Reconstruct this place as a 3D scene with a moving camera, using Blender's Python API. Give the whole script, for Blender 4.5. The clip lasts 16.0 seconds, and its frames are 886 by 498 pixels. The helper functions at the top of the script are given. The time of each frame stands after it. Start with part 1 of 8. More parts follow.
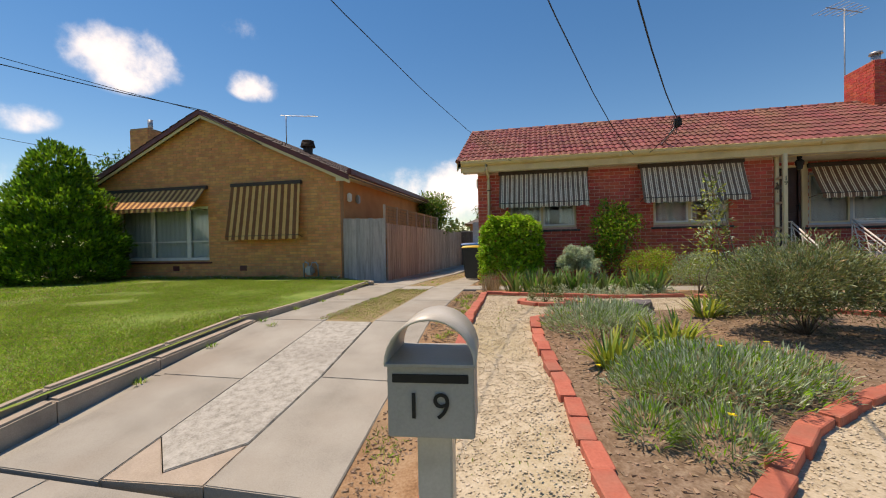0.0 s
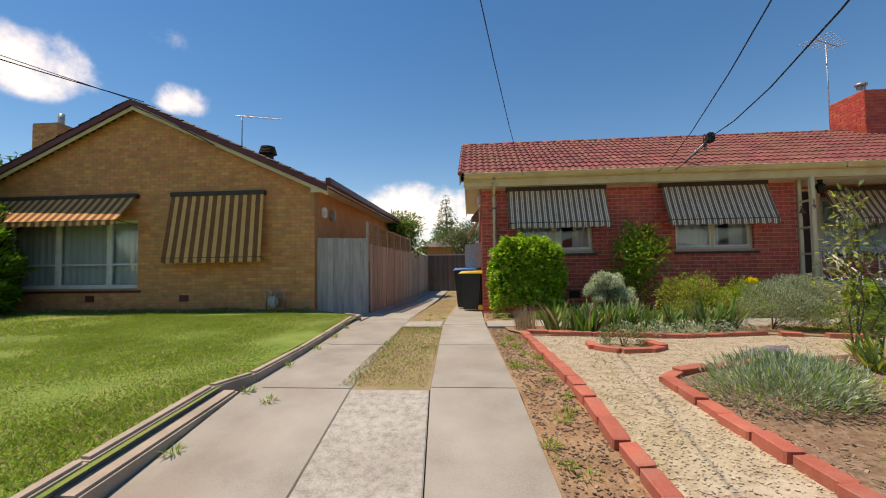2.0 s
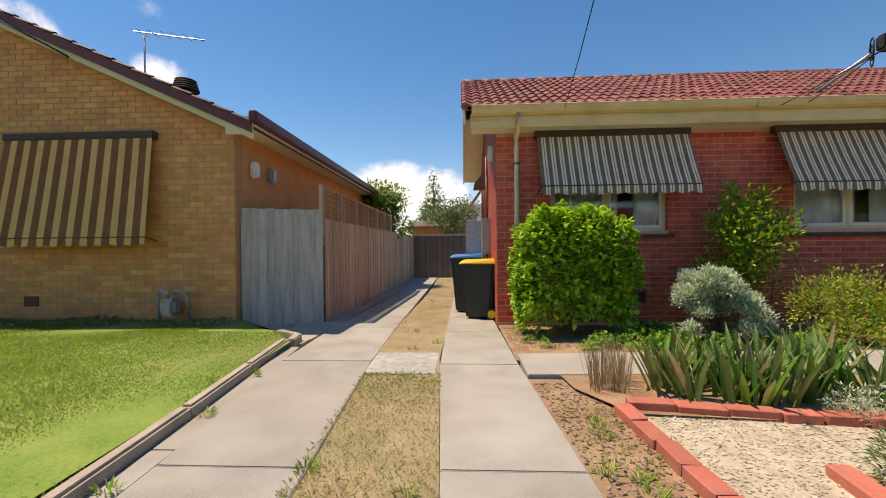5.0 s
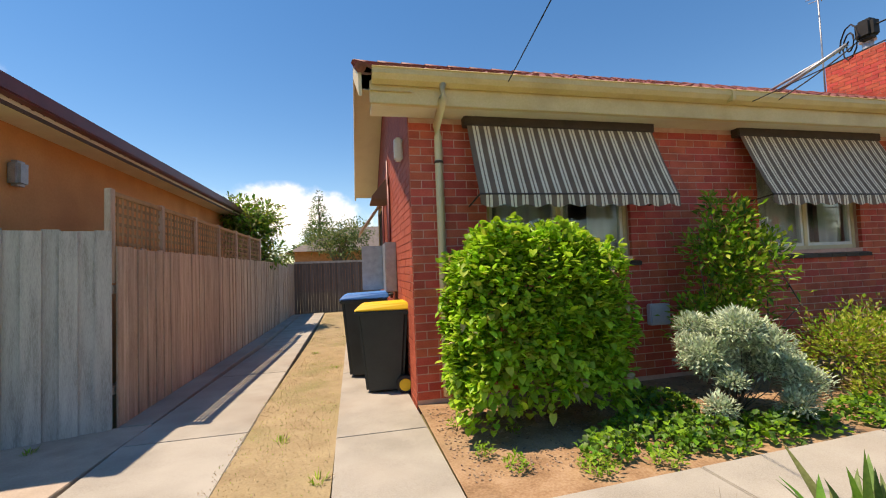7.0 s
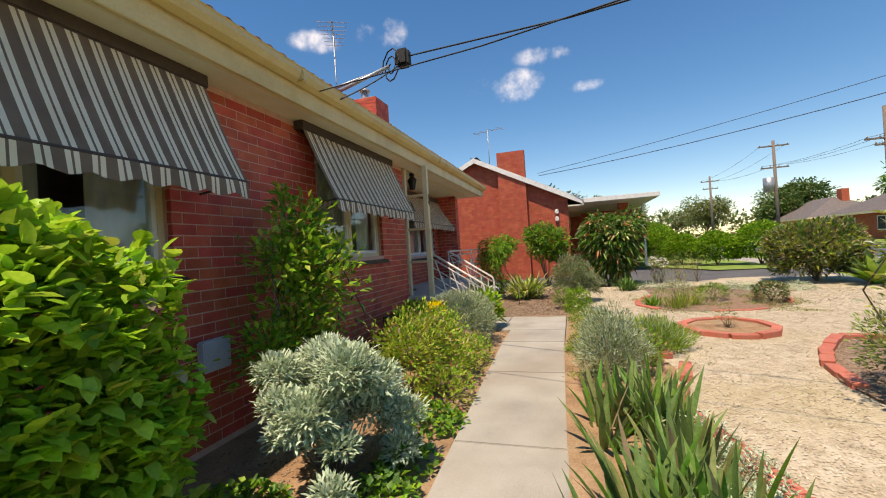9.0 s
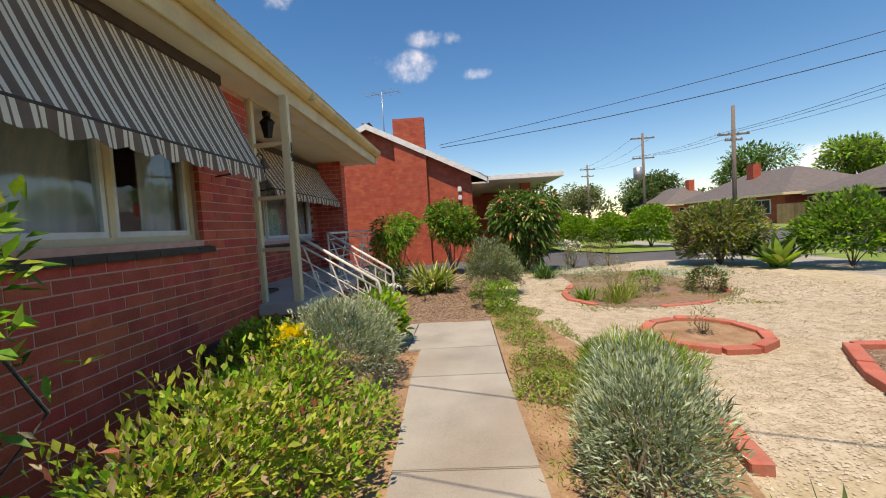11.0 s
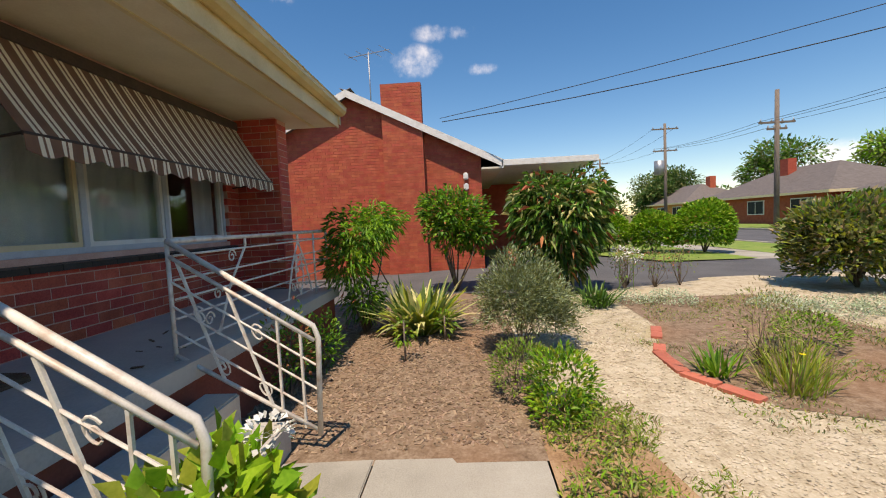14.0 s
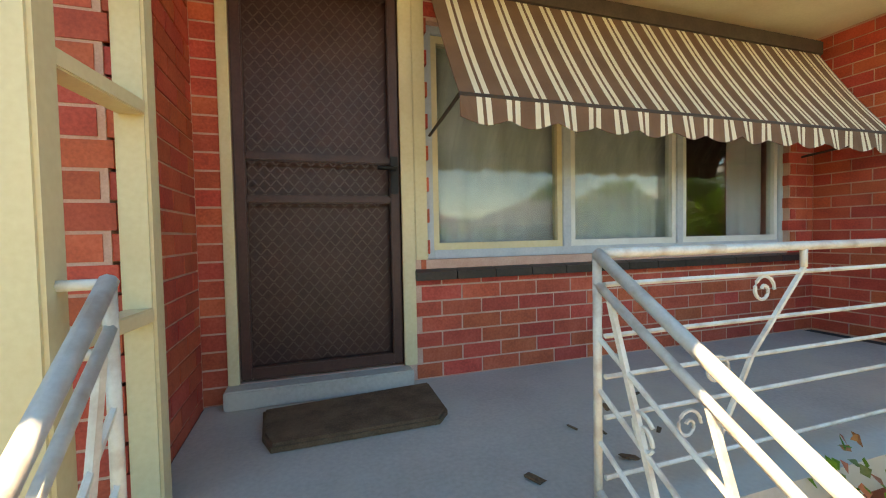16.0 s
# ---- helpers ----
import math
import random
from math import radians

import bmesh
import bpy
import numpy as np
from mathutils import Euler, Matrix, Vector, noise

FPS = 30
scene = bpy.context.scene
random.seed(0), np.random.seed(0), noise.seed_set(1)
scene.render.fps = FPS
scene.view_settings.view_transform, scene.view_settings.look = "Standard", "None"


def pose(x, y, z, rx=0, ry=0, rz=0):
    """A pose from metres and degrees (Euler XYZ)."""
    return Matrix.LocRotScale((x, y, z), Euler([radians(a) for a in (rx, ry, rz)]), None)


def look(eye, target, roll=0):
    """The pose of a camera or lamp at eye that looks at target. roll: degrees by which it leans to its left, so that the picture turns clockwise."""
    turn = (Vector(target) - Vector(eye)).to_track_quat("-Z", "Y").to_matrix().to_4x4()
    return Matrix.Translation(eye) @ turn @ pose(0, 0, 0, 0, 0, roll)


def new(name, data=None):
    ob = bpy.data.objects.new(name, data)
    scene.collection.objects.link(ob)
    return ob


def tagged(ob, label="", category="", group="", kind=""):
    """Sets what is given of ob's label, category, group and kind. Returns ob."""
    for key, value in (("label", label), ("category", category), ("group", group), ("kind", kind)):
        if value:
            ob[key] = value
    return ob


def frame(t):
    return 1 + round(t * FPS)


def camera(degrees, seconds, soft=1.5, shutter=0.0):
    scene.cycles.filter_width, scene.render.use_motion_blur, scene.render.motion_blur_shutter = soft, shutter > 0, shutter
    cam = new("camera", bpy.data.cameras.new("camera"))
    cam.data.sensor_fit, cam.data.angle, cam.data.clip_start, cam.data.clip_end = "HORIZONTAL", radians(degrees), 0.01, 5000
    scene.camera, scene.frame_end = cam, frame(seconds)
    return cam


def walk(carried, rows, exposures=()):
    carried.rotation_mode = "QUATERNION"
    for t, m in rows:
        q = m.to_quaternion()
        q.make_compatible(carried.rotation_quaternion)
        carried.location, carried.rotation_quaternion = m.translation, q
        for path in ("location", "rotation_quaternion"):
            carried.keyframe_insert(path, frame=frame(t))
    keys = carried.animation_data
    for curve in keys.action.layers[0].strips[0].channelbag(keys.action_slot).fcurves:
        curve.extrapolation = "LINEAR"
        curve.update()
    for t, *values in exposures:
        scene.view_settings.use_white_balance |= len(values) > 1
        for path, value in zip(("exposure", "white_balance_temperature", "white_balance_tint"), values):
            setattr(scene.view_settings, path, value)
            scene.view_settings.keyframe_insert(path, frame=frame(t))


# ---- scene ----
cam = camera(94.1, 16.0, soft=1.1)
PATH = [
    (0, (2.456, -0.542, 1.712), (2.009, 1.408, 1.686), -1.1),
    (0.5, (1.913, -0.288, 1.7), (1.53, 1.675, 1.691), -1.2),
    (1, (1.477, 0.022, 1.722), (1.172, 1.998, 1.746), -1.0),
    (1.5, (1.097, 0.433, 1.739), (0.869, 2.419, 1.8), -1.0),
    (2, (0.776, 0.896, 1.769), (0.612, 2.888, 1.853), -0.8),
    (2.5, (0.664, 1.458, 1.775), (0.543, 3.452, 1.86), -0.6),
    (3, (0.571, 2.008, 1.789), (0.467, 4.005, 1.848), -0.4),
    (3.5, (0.512, 2.587, 1.845), (0.418, 4.584, 1.877), -0.4),
    (4, (0.491, 3.148, 1.865), (0.393, 5.145, 1.866), -0.4),
    (4.2, (0.463, 3.377, 1.839), (0.359, 5.374, 1.825), -0.5),
    (6.3, (0.347, 5.741, 2.019), (0.366, 7.741, 2.016), -1.5),
    (6.5, (0.343, 5.95, 2.035), (0.427, 7.948, 2.061), -1.6),
    (7, (0.297, 6.495, 2.036), (0.73, 8.446, 2.122), -2.2),
    (7.5, (0.405, 6.98, 2.044), (1.337, 8.746, 2.155), -2.9),
    (8, (0.556, 7.366, 2.061), (1.968, 8.779, 2.155), -3.5),
    (8.5, (0.745, 7.628, 2.074), (2.491, 8.602, 2.129), -3.8),
    (9, (1.17, 7.889, 2.094), (3.078, 8.486, 2.103), -3.7),
    (9.5, (1.64, 8.107, 2.078), (3.607, 8.464, 2.041), -3.5),
    (9.7, (1.842, 8.159, 2.071), (3.82, 8.45, 2.016), -3.5),
    (11.8, (4.363, 8.432, 2.07), (6.359, 8.517, 1.961), -3.4),
    (12, (4.564, 8.415, 2.072), (6.559, 8.503, 1.966), -3.3),
    (12.5, (5.119, 8.404, 2.08), (7.114, 8.486, 1.964), -3.2),
    (13, (5.669, 8.442, 2.086), (7.664, 8.511, 1.955), -3.0),
    (13.5, (6.231, 8.457, 2.072), (8.225, 8.532, 1.935), -3.0),
    (14, (6.785, 8.472, 2.111), (8.777, 8.585, 1.983), -2.7),
    (14.5, (7.328, 8.529, 2.125), (9.298, 8.856, 2.033), -2.3),
    (15, (7.804, 8.668, 2.17), (9.579, 9.59, 2.113), -1.1),
    (15.5, (8.168, 8.958, 2.165), (9.442, 10.498, 2.105), -0.4),
    (16, (8.396, 9.285, 2.138), (9.014, 11.186, 2.068), -1.1),
]
EXPOSURES = [(0, 0.22, 8400, 19), (4, 0.34, 8400, 19), (7, 0.68, 8500, 20), (9, 0.54, 8300, 18), (12, 0.40, 8000, 18), (13.5, 0.38, 8000, 18), (14.5, 0.54, 8300, 17), (15, 0.85, 8700, 16), (15.5, 1.65, 10000, 14), (16, 2.15, 11800, 13)]
walk(cam, [(t, look(eye, target, roll)) for t, eye, target, roll in PATH], EXPOSURES)

# ---------------------------------------------------------------- sky and sun
LIGHT = Vector((0.40, -0.09, -1.0)).normalized()      # the way the sunlight travels
sun_data = bpy.data.lights.new("sun", "SUN")
sun_data.energy, sun_data.angle, sun_data.color = 3.8, radians(0.55), (1.0, 0.955, 0.88)
sun_lamp = new("sun", sun_data)
sun_lamp.matrix_world = look((-20, 10, 40), Vector((-20, 10, 40)) + LIGHT)

world = bpy.data.worlds.new("sky")
scene.world = world
world.use_nodes = True
wt = world.node_tree
wt.nodes.clear()
w_out = wt.nodes.new("ShaderNodeOutputWorld")
w_bg = wt.nodes.new("ShaderNodeBackground")
w_sky = wt.nodes.new("ShaderNodeTexSky")
w_sky.sky_type, w_sky.sun_disc = "NISHITA", False
w_sky.sun_elevation = math.asin(-LIGHT.z)
w_sky.sun_rotation = math.atan2(-LIGHT.x, -LIGHT.y)
w_sky.air_density, w_sky.dust_density, w_sky.ozone_density = 1.0, 0.0, 3.5
w_bg.inputs["Strength"].default_value = 0.120
w_geo = wt.nodes.new("ShaderNodeTexCoord")


def wnode(kind, **values):
    n = wt.nodes.new(kind)
    for key, value in values.items():
        n.inputs[key].default_value = value
    return n


def wmath(op, a, b=None, clamp=False):
    n = wt.nodes.new("ShaderNodeMath")
    n.operation, n.use_clamp = op, clamp
    for i, v in enumerate((a, b)):
        if v is None:
            continue
        if isinstance(v, (int, float)):
            n.inputs[i].default_value = v
        else:
            wt.links.new(v, n.inputs[i])
    return n.outputs[0]


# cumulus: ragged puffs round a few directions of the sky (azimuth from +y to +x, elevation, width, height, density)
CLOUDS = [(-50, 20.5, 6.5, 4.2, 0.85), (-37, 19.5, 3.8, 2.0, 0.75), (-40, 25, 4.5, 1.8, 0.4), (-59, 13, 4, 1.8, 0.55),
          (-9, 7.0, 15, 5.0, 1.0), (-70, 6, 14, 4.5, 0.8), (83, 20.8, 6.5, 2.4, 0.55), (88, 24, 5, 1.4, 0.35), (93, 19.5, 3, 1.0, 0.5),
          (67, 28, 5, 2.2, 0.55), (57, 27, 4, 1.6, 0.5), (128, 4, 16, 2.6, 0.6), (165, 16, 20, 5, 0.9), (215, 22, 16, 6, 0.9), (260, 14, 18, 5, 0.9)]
w_noise = wnode("ShaderNodeTexNoise", Scale=8.5, Detail=9.0, Roughness=0.6)
wt.links.new(w_geo.outputs["Generated"], w_noise.inputs["Vector"])
w_sep = wt.nodes.new("ShaderNodeSeparateXYZ")
wt.links.new(w_geo.outputs["Generated"], w_sep.inputs[0])
az = wmath("ARCTAN2", w_sep.outputs["X"], w_sep.outputs["Y"])
el = wmath("ARCSINE", w_sep.outputs["Z"])
total = None
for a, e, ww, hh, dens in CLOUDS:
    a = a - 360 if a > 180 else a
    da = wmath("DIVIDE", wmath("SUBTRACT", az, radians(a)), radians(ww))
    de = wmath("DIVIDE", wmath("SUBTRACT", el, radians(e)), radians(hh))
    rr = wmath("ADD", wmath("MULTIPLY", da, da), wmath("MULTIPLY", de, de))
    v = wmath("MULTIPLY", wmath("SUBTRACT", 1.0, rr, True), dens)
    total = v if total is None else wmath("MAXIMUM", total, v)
puff = wmath("ADD", total, wmath("MULTIPLY", wmath("SUBTRACT", w_noise.outputs["Fac"], 0.56), 3.0))
w_ramp = wt.nodes.new("ShaderNodeMapRange")
w_ramp.interpolation_type = "SMOOTHSTEP"
w_ramp.inputs["From Min"].default_value, w_ramp.inputs["From Max"].default_value = 0.0, 1.15
wt.links.new(puff, w_ramp.inputs["Value"])
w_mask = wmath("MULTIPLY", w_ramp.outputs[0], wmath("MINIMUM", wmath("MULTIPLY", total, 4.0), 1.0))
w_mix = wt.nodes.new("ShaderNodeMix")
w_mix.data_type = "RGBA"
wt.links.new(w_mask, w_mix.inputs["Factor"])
w_sat = wt.nodes.new("ShaderNodeHueSaturation")
w_sat.inputs["Saturation"].default_value = 1.3
wt.links.new(w_sky.outputs[0], w_sat.inputs["Color"])
wt.links.new(w_sat.outputs[0], w_mix.inputs["A"])
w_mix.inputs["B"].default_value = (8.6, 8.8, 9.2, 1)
wt.links.new(w_mix.outputs["Result"], w_bg.inputs["Color"])
wt.links.new(w_bg.outputs[0], w_out.inputs[0])

# ---------------------------------------------------------------- materials


def material(name, stops, scale=8.0, rough=0.8, bump=0.2, fine=120.0, metal=0.0, spread=0.0, hue=0.0, stretch=(1, 1, 1), stain=None, spec=0.4, translucent=0.0):
    """A surface with two scales of variation. stops: colours from dark to light; spread: how far single pieces differ; stain: (colour, amount, scale)."""
    m = bpy.data.materials.new(name)
    m.use_nodes = True
    nt = m.node_tree
    b = nt.nodes["Principled BSDF"]
    co = nt.nodes.new("ShaderNodeTexCoord")
    mp = nt.nodes.new("ShaderNodeMapping")
    mp.inputs["Scale"].default_value = stretch
    geo = nt.nodes.new("ShaderNodeNewGeometry")
    nt.links.new(geo.outputs["Position"], mp.inputs[0])
    n1 = nt.nodes.new("ShaderNodeTexNoise")
    n1.inputs["Scale"].default_value, n1.inputs["Detail"].default_value = scale, 5
    n2 = nt.nodes.new("ShaderNodeTexNoise")
    n2.inputs["Scale"].default_value, n2.inputs["Detail"].default_value = fine, 3
    nt.links.new(mp.outputs[0], n1.inputs["Vector"])
    nt.links.new(mp.outputs[0], n2.inputs["Vector"])
    add = nt.nodes.new("ShaderNodeMath")
    add.operation = "MULTIPLY_ADD"
    add.inputs[1].default_value = 0.45
    nt.links.new(n2.outputs["Fac"], add.inputs[0])
    sc = nt.nodes.new("ShaderNodeMath")
    sc.operation = "MULTIPLY"
    sc.inputs[1].default_value = 0.6
    nt.links.new(n1.outputs["Fac"], sc.inputs[0])
    nt.links.new(sc.outputs[0], add.inputs[2])
    ramp = nt.nodes.new("ShaderNodeValToRGB")
    while len(ramp.color_ramp.elements) < len(stops):
        ramp.color_ramp.elements.new(0.5)
    for i, c in enumerate(stops):
        el_ = ramp.color_ramp.elements[i]
        el_.position = 0.36 + 0.32 * i / max(1, len(stops) - 1)
        el_.color = (*c, 1)
    nt.links.new(add.outputs[0], ramp.inputs[0])
    colour = ramp.outputs[0]
    if spread or hue:
        oi = nt.nodes.new("ShaderNodeObjectInfo")
        s = nt.nodes.new("ShaderNodeMath")
        nt.links.new(oi.outputs["Random"], s.inputs[0])
        nt.links.new(geo.outputs["Random Per Island"], s.inputs[1])
        f = nt.nodes.new("ShaderNodeMath")
        f.operation = "FRACT"
        nt.links.new(s.outputs[0], f.inputs[0])
        mr = nt.nodes.new("ShaderNodeMapRange")
        mr.inputs["To Min"].default_value, mr.inputs["To Max"].default_value = 1 - spread, 1 + spread
        nt.links.new(f.outputs[0], mr.inputs[0])
        mh = nt.nodes.new("ShaderNodeMapRange")
        mh.inputs["To Min"].default_value, mh.inputs["To Max"].default_value = 0.5 - hue, 0.5 + hue
        f2 = nt.nodes.new("ShaderNodeMath")
        f2.operation = "MULTIPLY"
        f2.inputs[1].default_value = 7.31
        nt.links.new(f.outputs[0], f2.inputs[0])
        f3 = nt.nodes.new("ShaderNodeMath")
        f3.operation = "FRACT"
        nt.links.new(f2.outputs[0], f3.inputs[0])
        nt.links.new(f3.outputs[0], mh.inputs[0])
        hsv = nt.nodes.new("ShaderNodeHueSaturation")
        nt.links.new(mr.outputs[0], hsv.inputs["Value"])
        nt.links.new(mh.outputs[0], hsv.inputs["Hue"])
        nt.links.new(colour, hsv.inputs["Color"])
        colour = hsv.outputs[0]
    if stain:
        n3 = nt.nodes.new("ShaderNodeTexNoise")
        n3.inputs["Scale"].default_value, n3.inputs["Detail"].default_value = stain[2], 6
        nt.links.new(geo.outputs["Position"], n3.inputs["Vector"])
        r3 = nt.nodes.new("ShaderNodeMapRange")
        r3.inputs["From Min"].default_value, r3.inputs["From Max"].default_value = 0.48, 0.72
        r3.inputs["To Max"].default_value = stain[1]
        nt.links.new(n3.outputs["Fac"], r3.inputs[0])
        mx = nt.nodes.new("ShaderNodeMix")
        mx.data_type = "RGBA"
        nt.links.new(r3.outputs[0], mx.inputs["Factor"])
        nt.links.new(colour, mx.inputs["A"])
        mx.inputs["B"].default_value = (*stain[0], 1)
        colour = mx.outputs["Result"]
    nt.links.new(colour, b.inputs["Base Color"])
    b.inputs["Roughness"].default_value, b.inputs["Metallic"].default_value = rough, metal
    b.inputs["Specular IOR Level"].default_value = spec
    if bump:
        bp = nt.nodes.new("ShaderNodeBump")
        bp.inputs["Strength"].default_value, bp.inputs["Distance"].default_value = bump, 0.01
        nt.links.new(add.outputs[0], bp.inputs["Height"])
        nt.links.new(bp.outputs[0], b.inputs["Normal"])
    if translucent:
        tr = nt.nodes.new("ShaderNodeBsdfTranslucent")
        nt.links.new(colour, tr.inputs["Color"])
        ms = nt.nodes.new("ShaderNodeMixShader")
        ms.inputs[0].default_value = translucent
        nt.links.new(b.outputs[0], ms.inputs[1])
        nt.links.new(tr.outputs[0], ms.inputs[2])
        nt.links.new(ms.outputs[0], nt.nodes["Material Output"].inputs[0])
    return m


def glass_material(name, tint, rough=0.02, alpha=0.35):
    """Window glass: clear panes with a mirror's gloss."""
    m = bpy.data.materials.new(name)
    m.use_nodes = True
    nt = m.node_tree
    nt.nodes.clear()
    out = nt.nodes.new("ShaderNodeOutputMaterial")
    tr = nt.nodes.new("ShaderNodeBsdfTransparent")
    tr.inputs[0].default_value = (*tint, 1)
    gl = nt.nodes.new("ShaderNodeBsdfGlossy")
    gl.inputs["Roughness"].default_value = rough
    lw = nt.nodes.new("ShaderNodeLayerWeight")
    lw.inputs["Blend"].default_value = 0.5
    pw = nt.nodes.new("ShaderNodeMath")
    pw.operation = "POWER"
    pw.inputs[1].default_value = 3.0
    nt.links.new(lw.outputs["Facing"], pw.inputs[0])
    fr = nt.nodes.new("ShaderNodeMath")
    fr.operation = "MULTIPLY_ADD"
    fr.inputs[1].default_value, fr.inputs[2].default_value = 0.5, 0.05
    nt.links.new(pw.outputs[0], fr.inputs[0])
    mx = nt.nodes.new("ShaderNodeMixShader")
    nt.links.new(fr.outputs[0], mx.inputs[0])
    nt.links.new(tr.outputs[0], mx.inputs[1])
    nt.links.new(gl.outputs[0], mx.inputs[2])
    nt.links.new(mx.outputs[0], out.inputs[0])
    return m


M = {}
M["red_brick"] = material("red_brick", [(0.40, 0.055, 0.030), (0.55, 0.085, 0.045), (0.63, 0.12, 0.070)], 6, 0.62, 0.25, 90, spread=0.16, hue=0.008)
M["red_paint_brick"] = material("red_paint_brick", [(0.32, 0.06, 0.03), (0.42, 0.085, 0.045), (0.47, 0.11, 0.06)], 4, 0.7, 0.2, 60, spread=0.05)
M["east_brick"] = material("east_brick", [(0.36, 0.06, 0.03), (0.45, 0.09, 0.045), (0.5, 0.12, 0.06)], 5, 0.75, 0.2, 60, spread=0.1, hue=0.006)
M["red_mortar"] = material("red_mortar", [(0.55, 0.30, 0.23), (0.70, 0.44, 0.35)], 9, 0.9, 0.3, 150)
M["pink_mortar"] = material("pink_mortar", [(0.30, 0.07, 0.04), (0.42, 0.12, 0.07)], 9, 0.9, 0.3, 150)
M["cream_brick"] = material("cream_brick", [(0.58, 0.225, 0.075), (0.70, 0.295, 0.105), (0.77, 0.36, 0.14)], 5, 0.75, 0.2, 80, spread=0.12, hue=0.01)
M["cream_mortar"] = material("cream_mortar", [(0.38, 0.22, 0.11), (0.50, 0.31, 0.16)], 9, 0.9, 0.3, 150)
M["orange_wall"] = material("orange_wall", [(0.60, 0.27, 0.10), (0.68, 0.33, 0.13)], 3, 0.85, 0.1, 40, stain=((0.42, 0.16, 0.06), 0.4, 1.2))
M["red_tile"] = material("red_tile", [(0.14, 0.033, 0.027), (0.22, 0.055, 0.045), (0.31, 0.10, 0.08)], 3, 0.62, 0.3, 60, spread=0.2, hue=0.01, stain=((0.20, 0.13, 0.05), 0.45, 1.1))
M["brown_tile"] = material("brown_tile", [(0.045, 0.03, 0.026), (0.09, 0.055, 0.045)], 4, 0.7, 0.3, 60, spread=0.25)
M["grey_tile"] = material("grey_tile", [(0.10, 0.085, 0.075), (0.17, 0.145, 0.13)], 4, 0.7, 0.3, 60, spread=0.15)
M["cream_paint"] = material("cream_paint", [(0.68, 0.56, 0.33), (0.76, 0.65, 0.41)], 3, 0.5, 0.06, 60, stain=((0.45, 0.30, 0.14), 0.3, 3.0))
M["gutter_paint"] = material("gutter_paint", [(0.62, 0.46, 0.20), (0.72, 0.56, 0.28)], 3, 0.42, 0.06, 60, stain=((0.35, 0.22, 0.09), 0.35, 2.4))
M["soffit_paint"] = material("soffit_paint", [(0.70, 0.64, 0.50), (0.80, 0.74, 0.60)], 3, 0.6, 0.05, 60, stain=((0.50, 0.38, 0.24), 0.25, 2.0))
M["white_paint"] = material("white_paint", [(0.70, 0.69, 0.64), (0.80, 0.79, 0.75)], 6, 0.45, 0.06, 80, stain=((0.45, 0.40, 0.33), 0.35, 7.0))
M["rail_paint"] = material("rail_paint", [(0.66, 0.61, 0.52), (0.78, 0.74, 0.66)], 10, 0.4, 0.1, 120, stain=((0.36, 0.16, 0.07), 0.5, 14.0))
M["burgundy"] = material("burgundy", [(0.12, 0.025, 0.022), (0.17, 0.04, 0.035)], 4, 0.45, 0.05, 60)
M["sill"] = material("sill", [(0.022, 0.018, 0.018), (0.045, 0.035, 0.034)], 6, 0.35, 0.15, 60, spread=0.2)
M["glass"] = glass_material("glass", (0.88, 0.91, 0.91))
M["curtain"] = material("curtain", [(0.55, 0.56, 0.55), (0.72, 0.72, 0.70)], 5, 0.9, 0.1, 50)
# near-black base colour: the shade of unlit rooms, painted on
M["unlit_room_black"] = material("unlit_room_black", [(0.03, 0.03, 0.03), (0.05, 0.05, 0.05)], 3, 0.9, 0, 20)
M["frame_blue"] = material("frame_blue", [(0.42, 0.46, 0.50), (0.54, 0.58, 0.61)], 8, 0.45, 0.06, 80)
M["screen_brown"] = material("screen_brown", [(0.058, 0.023, 0.019), (0.085, 0.036, 0.030)], 8, 0.45, 0.06, 80)
M["canvas_head"] = material("canvas_head", [(0.055, 0.035, 0.028), (0.09, 0.06, 0.045)], 8, 0.7, 0.06, 80)
M["screen_mesh"] = material("screen_mesh", [(0.085, 0.043, 0.037), (0.12, 0.065, 0.056)], 8, 0.35, 0.06, 80)
M["stripe_dark"] = material("stripe_dark", [(0.17, 0.11, 0.075), (0.24, 0.165, 0.115)], 5, 0.85, 0.15, 300, translucent=0.12)
M["stripe_light"] = material("stripe_light", [(0.78, 0.66, 0.48), (0.88, 0.77, 0.60)], 5, 0.85, 0.15, 300, translucent=0.12)
M["stripe_mid"] = material("stripe_mid", [(0.19, 0.135, 0.085), (0.26, 0.19, 0.13)], 5, 0.85, 0.15, 300, translucent=0.12)
M["stripe_tan"] = material("stripe_tan", [(0.78, 0.40, 0.12), (0.88, 0.50, 0.19)], 5, 0.85, 0.15, 300, translucent=0.1)
M["stripe_brown"] = material("stripe_brown", [(0.17, 0.085, 0.05), (0.24, 0.125, 0.075)], 5, 0.85, 0.15, 300, translucent=0.1)
M["stripe_rust"] = material("stripe_rust", [(0.23, 0.080, 0.030), (0.31, 0.115, 0.047)], 5, 0.85, 0.15, 300, translucent=0.1)
M["concrete"] = material("concrete", [(0.26, 0.245, 0.205), (0.345, 0.325, 0.275), (0.40, 0.38, 0.325)], 2.2, 0.85, 0.25, 130, spread=0.05, stain=((0.28, 0.22, 0.16), 0.4, 0.9))
M["rough_concrete"] = material("rough_concrete", [(0.26, 0.25, 0.21), (0.40, 0.385, 0.335), (0.50, 0.485, 0.43)], 16, 0.95, 0.9, 70, stain=((0.22, 0.20, 0.17), 0.4, 1.4))
